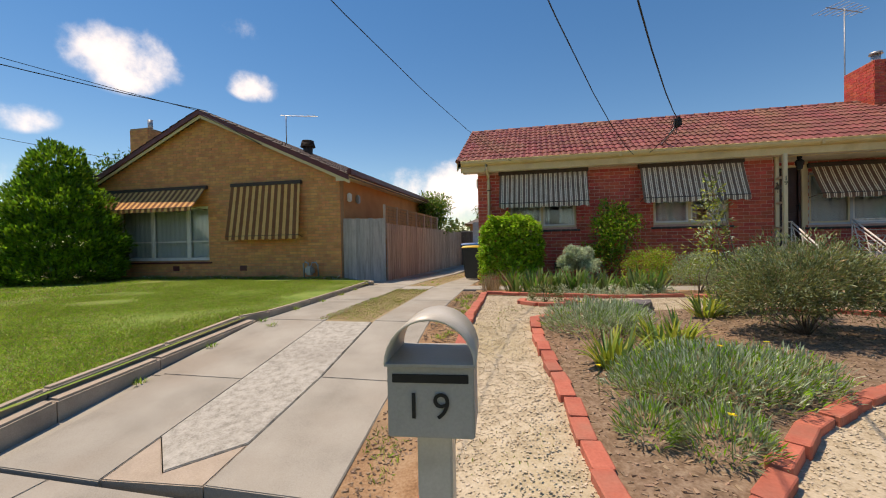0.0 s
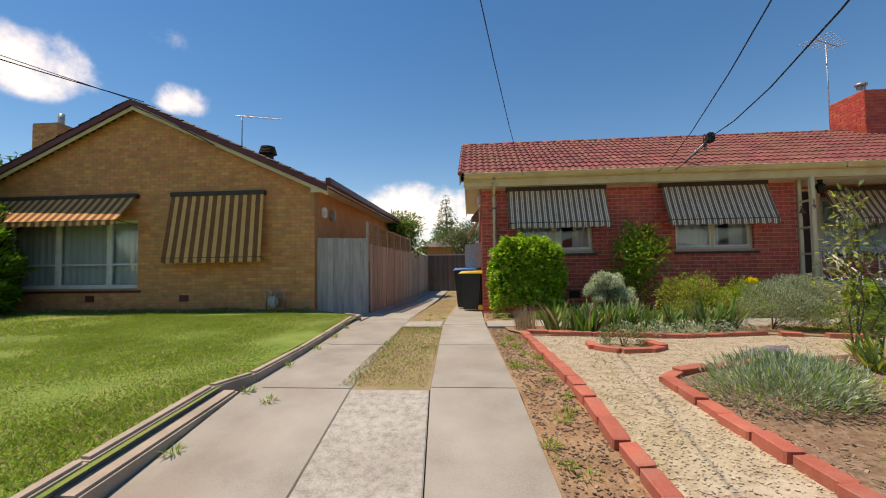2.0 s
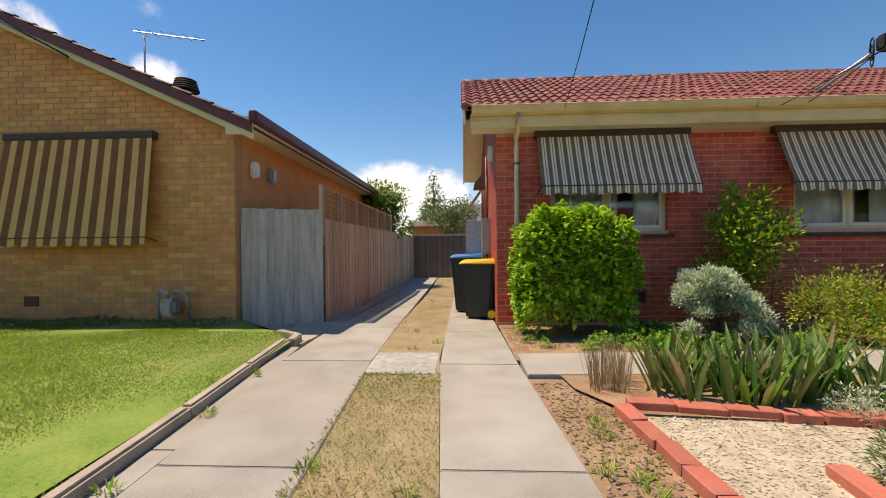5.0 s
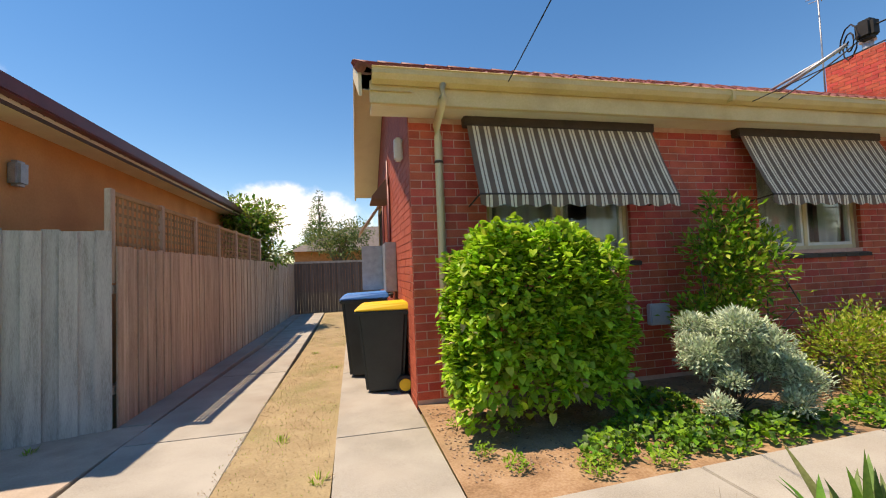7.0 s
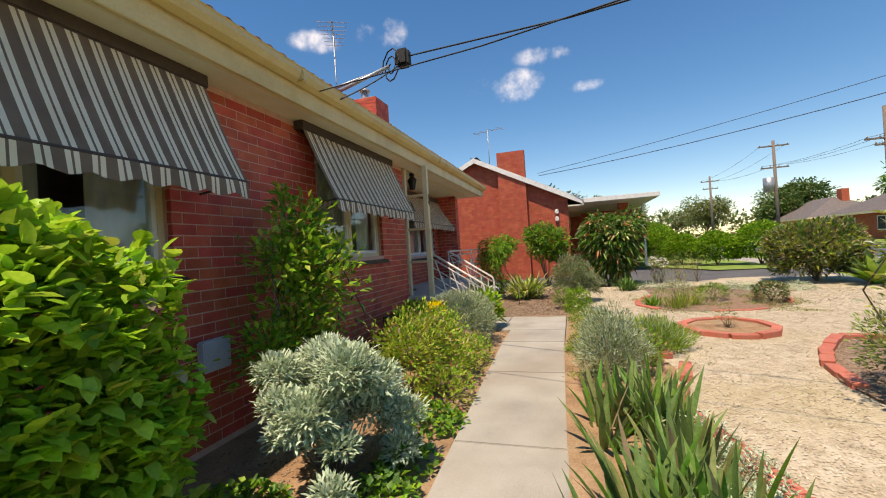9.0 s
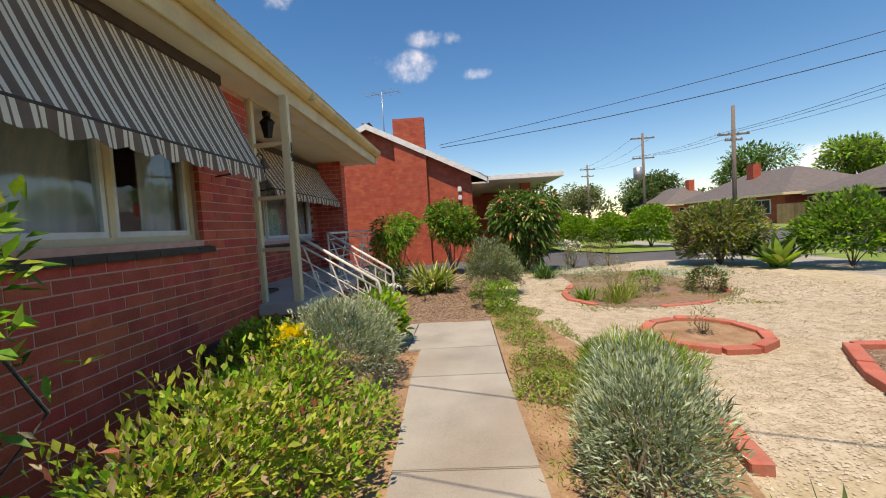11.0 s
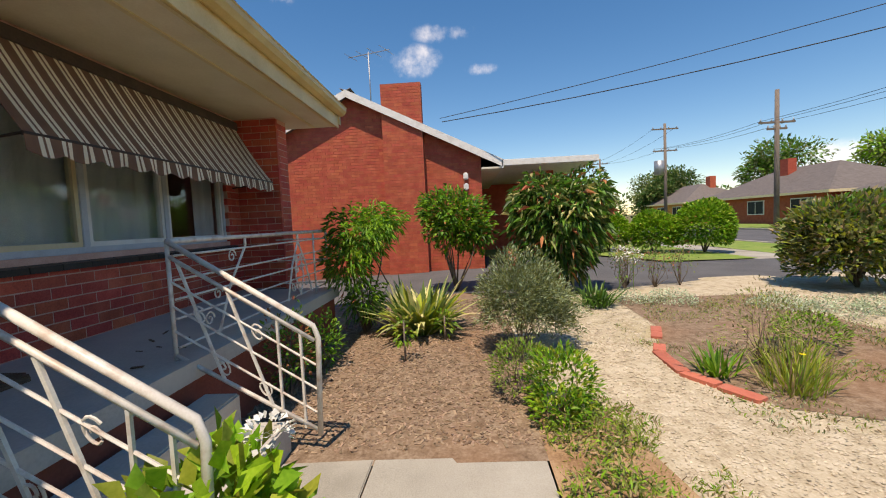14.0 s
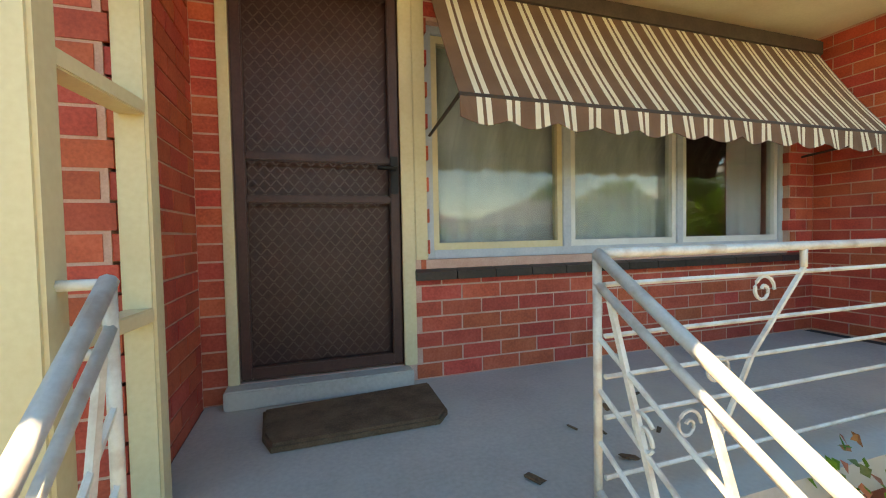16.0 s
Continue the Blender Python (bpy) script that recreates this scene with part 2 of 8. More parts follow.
M["old_concrete"] = material("old_concrete", [(0.36, 0.295, 0.225), (0.48, 0.40, 0.315)], 5, 0.9, 0.5, 90, stain=((0.17, 0.15, 0.12), 0.4, 2.4))
M["porch_paint"] = material("porch_paint", [(0.38, 0.36, 0.32), (0.50, 0.475, 0.43)], 2.6, 0.65, 0.2, 60, stain=((0.56, 0.51, 0.42), 0.75, 1.9))
M["soil"] = material("soil", [(0.20, 0.11, 0.055), (0.32, 0.195, 0.105), (0.42, 0.28, 0.165)], 5, 1.0, 0.9, 60, stain=((0.30, 0.23, 0.14), 0.6, 1.3))
M["mulch"] = material("mulch", [(0.125, 0.08, 0.048), (0.22, 0.15, 0.098), (0.32, 0.24, 0.168)], 14, 1.0, 1.0, 55, stain=((0.28, 0.15, 0.08), 0.6, 0.8))
M["gravel"] = material("gravel", [(0.31, 0.25, 0.165), (0.46, 0.39, 0.275), (0.55, 0.485, 0.365)], 9, 1.0, 0.55, 60, stain=((0.36, 0.30, 0.14), 0.5, 0.8))
M["pebble"] = material("pebble", [(0.42, 0.345, 0.235), (0.62, 0.54, 0.41)], 9, 0.9, 0.3, 60, spread=0.14, hue=0.01)
M["chip"] = material("chip", [(0.20, 0.13, 0.08), (0.33, 0.24, 0.165)], 9, 0.9, 0.3, 60, spread=0.4, hue=0.012)
M["turf"] = material("turf", [(0.11, 0.19, 0.028), (0.17, 0.26, 0.045), (0.25, 0.30, 0.07)], 2.4, 1.0, 0.6, 40, stain=((0.27, 0.25, 0.10), 0.5, 0.7))
M["dry_turf"] = material("dry_turf", [(0.27, 0.20, 0.11), (0.38, 0.30, 0.17)], 5, 1.0, 0.8, 50, stain=((0.17, 0.17, 0.06), 0.6, 1.5))
M["ground"] = material("ground", [(0.13, 0.12, 0.05), (0.21, 0.18, 0.09)], 0.6, 1.0, 0.4, 30)
M["asphalt"] = material("asphalt", [(0.075, 0.075, 0.078), (0.12, 0.12, 0.122)], 1.2, 0.9, 0.4, 120)
M["edging"] = material("edging", [(0.42, 0.11, 0.07), (0.55, 0.17, 0.11)], 6, 0.75, 0.2, 60, spread=0.12, stain=((0.33, 0.20, 0.14), 0.4, 5.0))
M["paling_grey"] = material("paling_grey", [(0.30, 0.27, 0.235), (0.46, 0.42, 0.37), (0.56, 0.52, 0.46)], 3, 0.9, 0.5, 40, spread=0.15, stretch=(6, 6, 0.6))
M["paling_brown"] = material("paling_brown", [(0.34, 0.245, 0.18), (0.48, 0.36, 0.27), (0.57, 0.45, 0.35)], 3, 0.9, 0.5, 40, spread=0.18, stretch=(6, 6, 0.6))
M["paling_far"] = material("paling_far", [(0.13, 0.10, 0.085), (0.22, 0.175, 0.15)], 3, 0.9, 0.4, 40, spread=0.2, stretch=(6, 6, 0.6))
M["lattice"] = material("lattice", [(0.28, 0.17, 0.085), (0.42, 0.27, 0.14)], 4, 0.9, 0.3, 40, spread=0.2)
M["bin_green"] = material("bin_green", [(0.018, 0.024, 0.022), (0.030, 0.038, 0.035)], 5, 0.5, 0.08, 80)
M["bin_yellow"] = material("bin_yellow", [(0.72, 0.46, 0.015), (0.80, 0.54, 0.03)], 5, 0.45, 0.05, 80)
M["bin_blue"] = material("bin_blue", [(0.035, 0.17, 0.46), (0.05, 0.23, 0.56)], 5, 0.45, 0.05, 80)
M["rubber"] = material("rubber", [(0.012, 0.012, 0.012), (0.025, 0.025, 0.025)], 8, 0.7, 0.1, 90)
M["black"] = material("black", [(0.008, 0.008, 0.008), (0.015, 0.015, 0.015)], 8, 0.6, 0, 90)
M["brass"] = material("brass", [(0.10, 0.075, 0.045), (0.22, 0.17, 0.10)], 14, 0.5, 0.2, 90, metal=0.6)
M["steel"] = material("steel", [(0.42, 0.42, 0.41), (0.55, 0.55, 0.53)], 14, 0.42, 0.08, 120, metal=0.75)
M["cream_steel"] = material("cream_steel", [(0.50, 0.47, 0.39), (0.60, 0.57, 0.49)], 7, 0.38, 0.06, 120, stain=((0.32, 0.27, 0.2), 0.3, 8))
M["plate_steel"] = material("plate_steel", [(0.36, 0.34, 0.30), (0.44, 0.42, 0.375)], 7, 0.5, 0.06, 120)
M["galvanised"] = material("galvanised", [(0.30, 0.31, 0.32), (0.44, 0.45, 0.46)], 12, 0.45, 0.1, 120, metal=0.6)
M["bark"] = material("bark", [(0.10, 0.075, 0.055), (0.22, 0.17, 0.125)], 12, 0.95, 0.7, 70)
M["timber_pole"] = material("timber_pole", [(0.13, 0.10, 0.08), (0.24, 0.195, 0.16)], 6, 0.95, 0.5, 60, stretch=(4, 4, 0.5))
M["coir"] = material("coir", [(0.085, 0.046, 0.025), (0.19, 0.115, 0.068)], 12, 1.0, 0.9, 160)
M["rock"] = material("rock", [(0.12, 0.11, 0.11), (0.26, 0.24, 0.24)], 9, 0.9, 0.8, 60)
M["red_slab"] = material("red_slab", [(0.22, 0.055, 0.035), (0.31, 0.085, 0.055)], 4, 0.75, 0.2, 60)


def leaf_material(name, dark, light, translucent=0.3, rough=0.5):
    return material(name, [dark, light], 5, rough, 0.15, 60, spread=0.35, hue=0.018, translucent=translucent, spec=0.35)


L = {}
L["hedge"] = leaf_material("leaf_hedge", (0.25, 0.50, 0.025), (0.47, 0.70, 0.075), 0.45, 0.42)
L["maroon"] = leaf_material("maroon_flower", (0.20, 0.02, 0.05), (0.34, 0.04, 0.09), 0.2)
L["bright"] = leaf_material("leaf_bright", (0.14, 0.34, 0.016), (0.30, 0.52, 0.04), 0.42)
L["citrus"] = leaf_material("leaf_citrus", (0.065, 0.19, 0.020), (0.16, 0.34, 0.04), 0.38)
L["new"] = leaf_material("leaf_new", (0.32, 0.44, 0.04), (0.52, 0.58, 0.10), 0.42)
L["silver"] = leaf_material("leaf_silver", (0.42, 0.52, 0.34), (0.62, 0.72, 0.53), 0.3, 0.85)
L["lavender"] = leaf_material("leaf_lavender", (0.23, 0.31, 0.16), (0.42, 0.50, 0.32), 0.25, 0.8)
L["olive"] = leaf_material("leaf_olive", (0.14, 0.17, 0.05), (0.28, 0.31, 0.11), 0.3, 0.7)
L["yellowgreen"] = leaf_material("leaf_yellowgreen", (0.24, 0.31, 0.025), (0.44, 0.48, 0.07), 0.4)
L["dark"] = leaf_material("leaf_dark", (0.035, 0.09, 0.018), (0.085, 0.18, 0.035))
L["conifer"] = leaf_material("leaf_conifer", (0.09, 0.23, 0.014), (0.21, 0.40, 0.03), 0.35)
L["sword"] = leaf_material("leaf_sword", (0.10, 0.19, 0.045), (0.22, 0.34, 0.10))
L["dry"] = leaf_material("leaf_dry", (0.34, 0.25, 0.13), (0.52, 0.40, 0.24), 0.2, 0.9)
L["rust"] = leaf_material("leaf_rust", (0.32, 0.11, 0.04), (0.50, 0.20, 0.10), 0.25, 0.8)
L["cream"] = leaf_material("leaf_cream", (0.60, 0.58, 0.20), (0.76, 0.74, 0.36), 0.3, 0.7)
L["grass"] = leaf_material("leaf_grass", (0.21, 0.33, 0.04), (0.36, 0.46, 0.08), 0.45, 0.7)
L["gum"] = leaf_material("leaf_gum", (0.10, 0.14, 0.06), (0.20, 0.25, 0.115), 0.25, 0.7)
L["white_flower"] = leaf_material("white_flower", (0.68, 0.68, 0.63), (0.82, 0.82, 0.78), 0.2, 0.7)
L["yellow_flower"] = leaf_material("yellow_flower", (0.75, 0.60, 0.01), (0.85, 0.72, 0.04), 0.3, 0.7)
L["pink_flower"] = leaf_material("pink_flower", (0.45, 0.16, 0.17), (0.62, 0.30, 0.30), 0.3, 0.7)

# ---------------------------------------------------------------- mesh helpers


def thing(name, label, category, at=(0, 0, 0), group="", kind=""):
    ob = new(name)
    ob.empty_display_size = 0.1
    ob.location = at
    return tagged(ob, label, category, group, kind)


def world_matrix(ob):
    m = ob.matrix_basis.copy()
    while ob.parent:
        ob = ob.parent
        m = ob.matrix_basis @ m
    return m


def part(name, bm, mat, parent=None, label="", smooth=False, kind=""):
    """Links a bmesh, modelled in world places, as one mesh object under parent. mat: one material or a list."""
    me = bpy.data.meshes.new(name)
    bm.normal_update()
    if smooth:
        for f in bm.faces:
            f.smooth = True
    bm.to_mesh(me)
    bm.free()
    for mm in (mat if isinstance(mat, (list, tuple)) else [mat]):
        me.materials.append(mm)
    ob = new(name, me)
    if parent is not None:
        ob.parent = parent
        me.transform(world_matrix(parent).inverted())
    return tagged(ob, label, kind=kind)


def mesh_part(name, verts, faces, mat, parent=None, label="", mats=None, kind="", smooth=False):
    """The same from plain lists."""
    me = bpy.data.meshes.new(name)
    me.from_pydata([tuple(v) for v in verts], [], faces)
    for mm in (mat if isinstance(mat, (list, tuple)) else [mat]):
        me.materials.append(mm)
    if mats is not None:
        me.polygons.foreach_set("material_index", np.array(mats, dtype=np.int32))
    if smooth:
        me.polygons.foreach_set("use_smooth", np.ones(len(me.polygons), dtype=bool))
    ob = new(name, me)
    if parent is not None:
        ob.parent = parent
        me.transform(world_matrix(parent).inverted())
    me.update()
    return tagged(ob, label, kind=kind)


def box(bm, x0, x1, y0, y1, z0, z1, bevel=0.0, m=None):
    r = bmesh.ops.create_cube(bm, size=1.0)
    vs = r["verts"]
    bmesh.ops.scale(bm, vec=(x1 - x0, y1 - y0, z1 - z0), verts=vs)
    bmesh.ops.translate(bm, vec=((x0 + x1) / 2, (y0 + y1) / 2, (z0 + z1) / 2), verts=vs)
    if m is not None:
        bmesh.ops.transform(bm, matrix=m, verts=vs)
    if bevel:
        es = list({e for v in vs for e in v.link_edges})
        bmesh.ops.bevel(bm, geom=es, offset=bevel, segments=2, affect="EDGES")
    return bm


def boxes(*rows, bevel=0.0):
    bm = bmesh.new()
    for r in rows:
        box(bm, *r, bevel=bevel)
    return bm


def prism(bm, pts, z0, z1, bevel=0.0):
    """A slab of a flat outline. z1 may be a function of x, y."""
    top = z1 if callable(z1) else (lambda x, y: z1)
    a = [bm.verts.new((x, y, z0)) for x, y in pts]
    b = [bm.verts.new((x, y, top(x, y))) for x, y in pts]
    n = len(pts)
    f = [bm.faces.new(b)]
    bm.faces.new(a[::-1])
    for i in range(n):
        bm.faces.new((a[i], a[(i + 1) % n], b[(i + 1) % n], b[i]))
    bmesh.ops.recalc_face_normals(bm, faces=bm.faces[:])
    if bevel:
        bmesh.ops.bevel(bm, geom=list(f[0].edges), offset=bevel, segments=2, affect="EDGES")
    return bm


def tube(bm, pts, radius, sides=8, taper=1.0, cap=True):
    """A round bar along points; taper: the end's radius by the start's."""
    pts = [Vector(p) for p in pts]
    rings = []
    for i, p in enumerate(pts):
        d = (pts[min(i + 1, len(pts) - 1)] - pts[max(i - 1, 0)])
        d = d.normalized() if d.length > 1e-9 else Vector((0, 0, 1))
        u = d.orthogonal().normalized() if abs(d.z) > 0.95 else d.cross(Vector((0, 0, 1))).normalized()
        w = d.cross(u)
        r = radius * (1 + (taper - 1) * i / max(1, len(pts) - 1))
        rings.append([bm.verts.new(p + r * (math.cos(2 * math.pi * k / sides) * u + math.sin(2 * math.pi * k / sides) * w)) for k in range(sides)])
    for a, b in zip(rings, rings[1:]):
        for k in range(sides):
            f = bm.faces.new((a[k], a[(k + 1) % sides], b[(k + 1) % sides], b[k]))
            f.smooth = sides > 5
    if cap:
        bm.faces.new(rings[0][::-1])
        bm.faces.new(rings[-1])
    return bm


BOX_V = np.array([(x, y, z) for z in (-0.5, 0.5) for y in (-0.5, 0.5) for x in (-0.5, 0.5)])
BOX_F = [(0, 2, 3, 1), (4, 5, 7, 6), (0, 1, 5, 4), (2, 6, 7, 3), (0, 4, 6, 2), (1, 3, 7, 5)]


def joined_boxes(name, items, mat, parent, label="", kind="stuff"):
    """Many boxes (4x4 matrices of unit cubes) in one mesh."""
    vs, fs = [], []
    for m in items:
        a = np.array(m)
        k = len(vs) * 8
        vs.append(BOX_V @ a[:3, :3].T + a[:3, 3])
        fs += [tuple(k + i for i in f) for f in BOX_F]
    return mesh_part(name, np.concatenate(vs), fs, mat, parent, label, kind=kind)


def pieces(name, items, mat, parent, limit=300, rest=None):
    """Single boxes as parts, the first ones up to the limit; the rest joined. They share one unit mesh for a material."""
    key = "piece_" + mat.name
    me = bpy.data.meshes.get(key)
    if me is None:
        me = bpy.data.meshes.new(key)
        me.from_pydata([tuple(v) for v in BOX_V], [], BOX_F)
        me.materials.append(mat)
    inv = world_matrix(parent).inverted()
    for m in items[:limit]:
        ob = new(name, me)
        ob.parent = parent
        ob.matrix_basis = inv @ m
    if len(items) > limit:
        joined_boxes(rest or (name + "_field"), items[limit:], mat, parent)


def block(x, y, z, sx, sy, sz, turn=0.0, m=None):
    r = Matrix.Translation((x, y, z)) @ Matrix.Rotation(turn, 4, "Z") @ Matrix.Diagonal((sx, sy, sz, 1))
    return r if m is None else m @ r


def brick_items(width, z0, z1, keep, place, proud=0.0035, course=0.086, length=0.24, rng=None):
    """Bricks of a stretcher-bond wall. keep(u, z): whether there is wall there; place: matrix from (u along, depth, z) to the world, depth outwards."""
    rng = rng or random.Random(7)
    out = []
    rows = int((z1 - z0) / course)
    for j in range(rows):
        zc = z0 + (j + 0.5) * course
        u = -(length / 2) * (j % 2)
        while u < width - 0.02:
            a, b = max(u, 0) + 0.005, min(u + length, width) - 0.005
            if b - a > 0.03:
                # cut the brick where an opening begins or ends
                n = 8
                run = [keep(a + (b - a) * (i + 0.5) / n, zc) for i in range(n)]
                i = 0
                while i < n:
                    if run[i]:
                        k = i
                        while k < n and run[k]:
                            k += 1
                        p, q = a + (b - a) * i / n, a + (b - a) * k / n
                        if q - p > 0.025:
                            d = proud + rng.uniform(-0.001, 0.001)
                            out.append(place @ block((p + q) / 2, d / 2 - 0.02, zc, q - p, d + 0.04, course - 0.010))
                        i = k
                    else:
                        i += 1
            u += length
    return out


def wall_with_holes(x0, x1, z0, z1, holes, y_front, y_back, place=Matrix()):
    """A thick wall in x and z with rectangular holes through it."""
    xs = sorted({x0, x1, *[h[0] for h in holes], *[h[1] for h in holes]})
    zs = sorted({z0, z1, *[h[2] for h in holes], *[h[3] for h in holes]})
    bm = bmesh.new()
    for xa, xb in zip(xs, xs[1:]):
        for za, zb in zip(zs, zs[1:]):
            xm, zm = (xa + xb) / 2, (za + zb) / 2
            if any(h[0] < xm < h[1] and h[2] < zm < h[3] for h in holes):
                continue
            box(bm, xa, xb, y_front, y_back, za, zb, m=place)
    return bm


def G(x, y):
    """The ground's height: level in the garden, ramping down to the street, falling gently along the houses."""
    d = 4.45 - min(max(y, 1.0), 4.75)
    ramp = 0.145 * (d if d > 0.3 else max(0.0, d + 0.3) ** 2 / 1.2)
    across = float(np.interp(x, (1.7, 2.5, 5.0, 9.0), (1.0, 0.48, 0.45, 0.0)))
    return 0.73 - ramp * across - 0.034 * min(max(y - 8.8, 0), 8)

# ---------------------------------------------------------------- ground and paving
bm = bmesh.new()
bmesh.ops.create_grid(bm, x_segments=60, y_segments=60, size=900)
for v in bm.verts:
    v.co.x = math.copysign(900 * abs(v.co.x / 900) ** 3, v.co.x) + 3
    v.co.y = math.copysign(900 * abs(v.co.y / 900) ** 3, v.co.y) + 5
    v.co.z = min(G(v.co.x, v.co.y), 0.73) - 0.10
part("ground", bm, M["ground"], label="dry earth and thin grass underneath the gardens", kind="structure")["category"] = "ground"


def sheet(name, pts, mat, label, category, dz=0.0, z=None, sub=0.5, wobble=0.015):
    """A patch of ground with an outline, cut into a fine grid and slightly uneven."""
    bm = bmesh.new()
    f = bm.faces.new([bm.verts.new((x, y, 0)) for x, y in pts])
    bmesh.ops.triangulate(bm, faces=[f])
    for _ in range(7):
        long = [e for e in bm.edges if e.calc_length() > sub]
        if not long:
            break
        bmesh.ops.subdivide_edges(bm, edges=long, cuts=1)
        bmesh.ops.triangulate(bm, faces=bm.faces[:])
    zf = z or G
    for v in bm.verts:
        v.co.z = zf(v.co.x, v.co.y) + dz + wobble * noise.noise(Vector((v.co.x, v.co.y, 3)) * 0.9)
    bm.normal_update()
    bm.faces.ensure_lookup_table()
    if sum(ff.normal.z for ff in bm.faces) < 0:
        bmesh.ops.reverse_faces(bm, faces=bm.faces[:])
    ob = part(name, bm, mat, None, label, smooth=True, kind="structure")
    ob["category"] = category
    return ob


def lerp(a, b, t):
    return a + (b - a) * t


# lines of the drive, x by y
def drive_left(y): return float(np.interp(y, (1.0, 2.7, 4.4, 6.2, 9.5), (-1.10, -1.15, -1.15, -1.24, -1.60)))
def line_lm(y): return float(np.interp(y, (1.4, 2.77, 4.4, 8.5), (-0.20, -0.25, -0.33, -0.55)))
def line_mr(y): return float(np.interp(y, (1.4, 2.87, 4.42, 8.5), (0.50, 0.49, 0.355, 0.13)))
def drive_right(y): return float(np.interp(y, (1.5, 2.9, 4.8, 8.5), (1.32, 1.23, 1.08, 0.90)))


def lawn_z(x, y): return float(np.interp(y, (-2.5, 0.4, 1.7, 2.8, 4.4, 9.0), (0.24, 0.34, 0.55, 0.635, 0.77, 0.77)))


sheet("lawn", [(-40, -0.7), (drive_left(1.2) - 0.30, -0.7), (drive_left(1.2) - 0.30, 1.2), (drive_left(4.4) - 0.30, 4.4), (drive_left(9.1) - 0.12, 9.1), (-2.2, 9.75), (-3.1, 10.2), (-3.1, 10.6), (-40, 10.6)],
      M["turf"], "patchy green and straw lawn of the neighbour", "lawn", z=lawn_z, sub=0.8, wobble=0.03)
sheet("garden_soil", [(1.30, 1.0), (1.98, 1.0), (1.78, 2.6), (1.63, 4.2), (1.48, 7.0), (1.3, 7.9), (0.92, 7.9), (1.08, 4.8), (1.23, 2.9)], M["soil"], "bare brown soil strip with weeds along the drive", "soil", -0.012)
sheet("gravel_path", [(1.95, 1.02), (15.5, 1.02), (15.5, 3.6), (14.2, 6.4), (13.8, 8.05), (5.2, 8.05), (1.46, 8.05), (1.48, 6.8), (1.57, 4.9), (1.63, 4.2), (1.78, 2.6), (1.86, 1.9)], M["gravel"], "pale crushed gravel paths between the garden beds", "gravel", 0.0)
sheet("mulch_bed", [(9.04, 7.95), (14.0, 7.95), (14.6, 8.6), (14.0, 11.2), (9.16, 10.5), (9.04, 9.0)], M["mulch"], "brown bark mulch bed below the porch", "garden bed", 0.015)
sheet("front_bed", [(0.9, 8.45), (4.0, 8.6), (7.0, 8.8), (9.2, 8.85), (9.2, 9.1), (8.0, 9.6), (8.0, 10.65), (0.9, 10.65)], M["soil"], "brown soil bed against the brick wall", "garden bed", -0.006)
sheet("strap_bed", [(1.5, 7.1), (3.4, 6.95), (4.9, 7.15), (5.9, 6.95), (9.6, 7.55), (9.6, 8.06), (1.2, 8.06), (1.25, 7.6)], M["soil"], "soil bed between the gravel and the path", "garden bed", 0.016)
BED_A = [(2.42, 4.66), (2.46, 3.9), (2.57, 3.0), (2.68, 2.4), (2.78, 1.6), (2.92, 1.05), (3.06, 1.05), (3.38, 1.52), (3.92, 2.22), (4.5, 2.70), (4.95, 3.0), (5.7, 3.42), (6.6, 4.07), (7.3, 4.45), (7.4, 4.9), (6.6, 5.4), (5.6, 5.75), (4.8, 5.75), (3.85, 5.5), (2.95, 5.05)]
sheet("mulch_bed", BED_A, M["mulch"], "mulched bed with a red brick border in the gravel", "garden bed", 0.02)
OVAL = [(9.65, 6.35), (10.3, 6.65), (10.9, 6.6), (11.9, 6.2), (13.6, 6.1), (13.6, 3.9), (12.0, 4.05), (10.8, 3.95), (10.0, 4.2), (9.5, 5.0), (9.4, 5.8)]
sheet("mulch_bed", OVAL, M["mulch"], "mulched bed edged with loose red bricks", "garden bed", 0.006)
sheet("drive_strip", [(line_lm(4.45), 4.45), (line_mr(4.45), 4.45), (0.13, 8.5), (0.16, 23.0), (-0.75, 23.0), (-0.62, 9.2), (-0.56, 8.5)], M["dry_turf"], "worn grass strip between the drive's concrete tracks", "grass", -0.012, sub=0.6)


def slab(pts, mat, label, parent, name="slab", top=0.0, thick=0.10):
    bm = bmesh.new()
    prism(bm, pts, min(G(x, y) for x, y in pts) - thick, lambda x, y: G(x, y) + top, 0.006)
    return part(name, bm, mat, parent, label)


drive = thing("driveway", "pale concrete driveway in two tracks with sunken joints", "driveway", (0, 5, 0.73), kind="structure")
gap = 0.004
cuts_l = [1.43, 2.77, 4.45, 6.4, 8.4, 10.4, 13, 16, 19.5, 23]
for a, b in zip(cuts_l, cuts_l[1:]):
    def lx(y): return drive_left(y) if y < 9.2 else lerp(-1.58, -1.62, (y - 9.2) / 14)
    def rx(y): return line_lm(y) if y < 8.5 else lerp(-0.56, -0.78, min(1, (y - 8.5) / 8))
    slab([(lx(a) + gap, a + gap), (rx(a) - gap, a + gap), (rx(b) - gap, b - gap), (lx(b) + gap, b - gap)], M["concrete"], "", drive)
cuts_r = [1.50, 2.89, 4.5, 6.4, 8.3, 10.0, 12.5, 15, 18, 23]
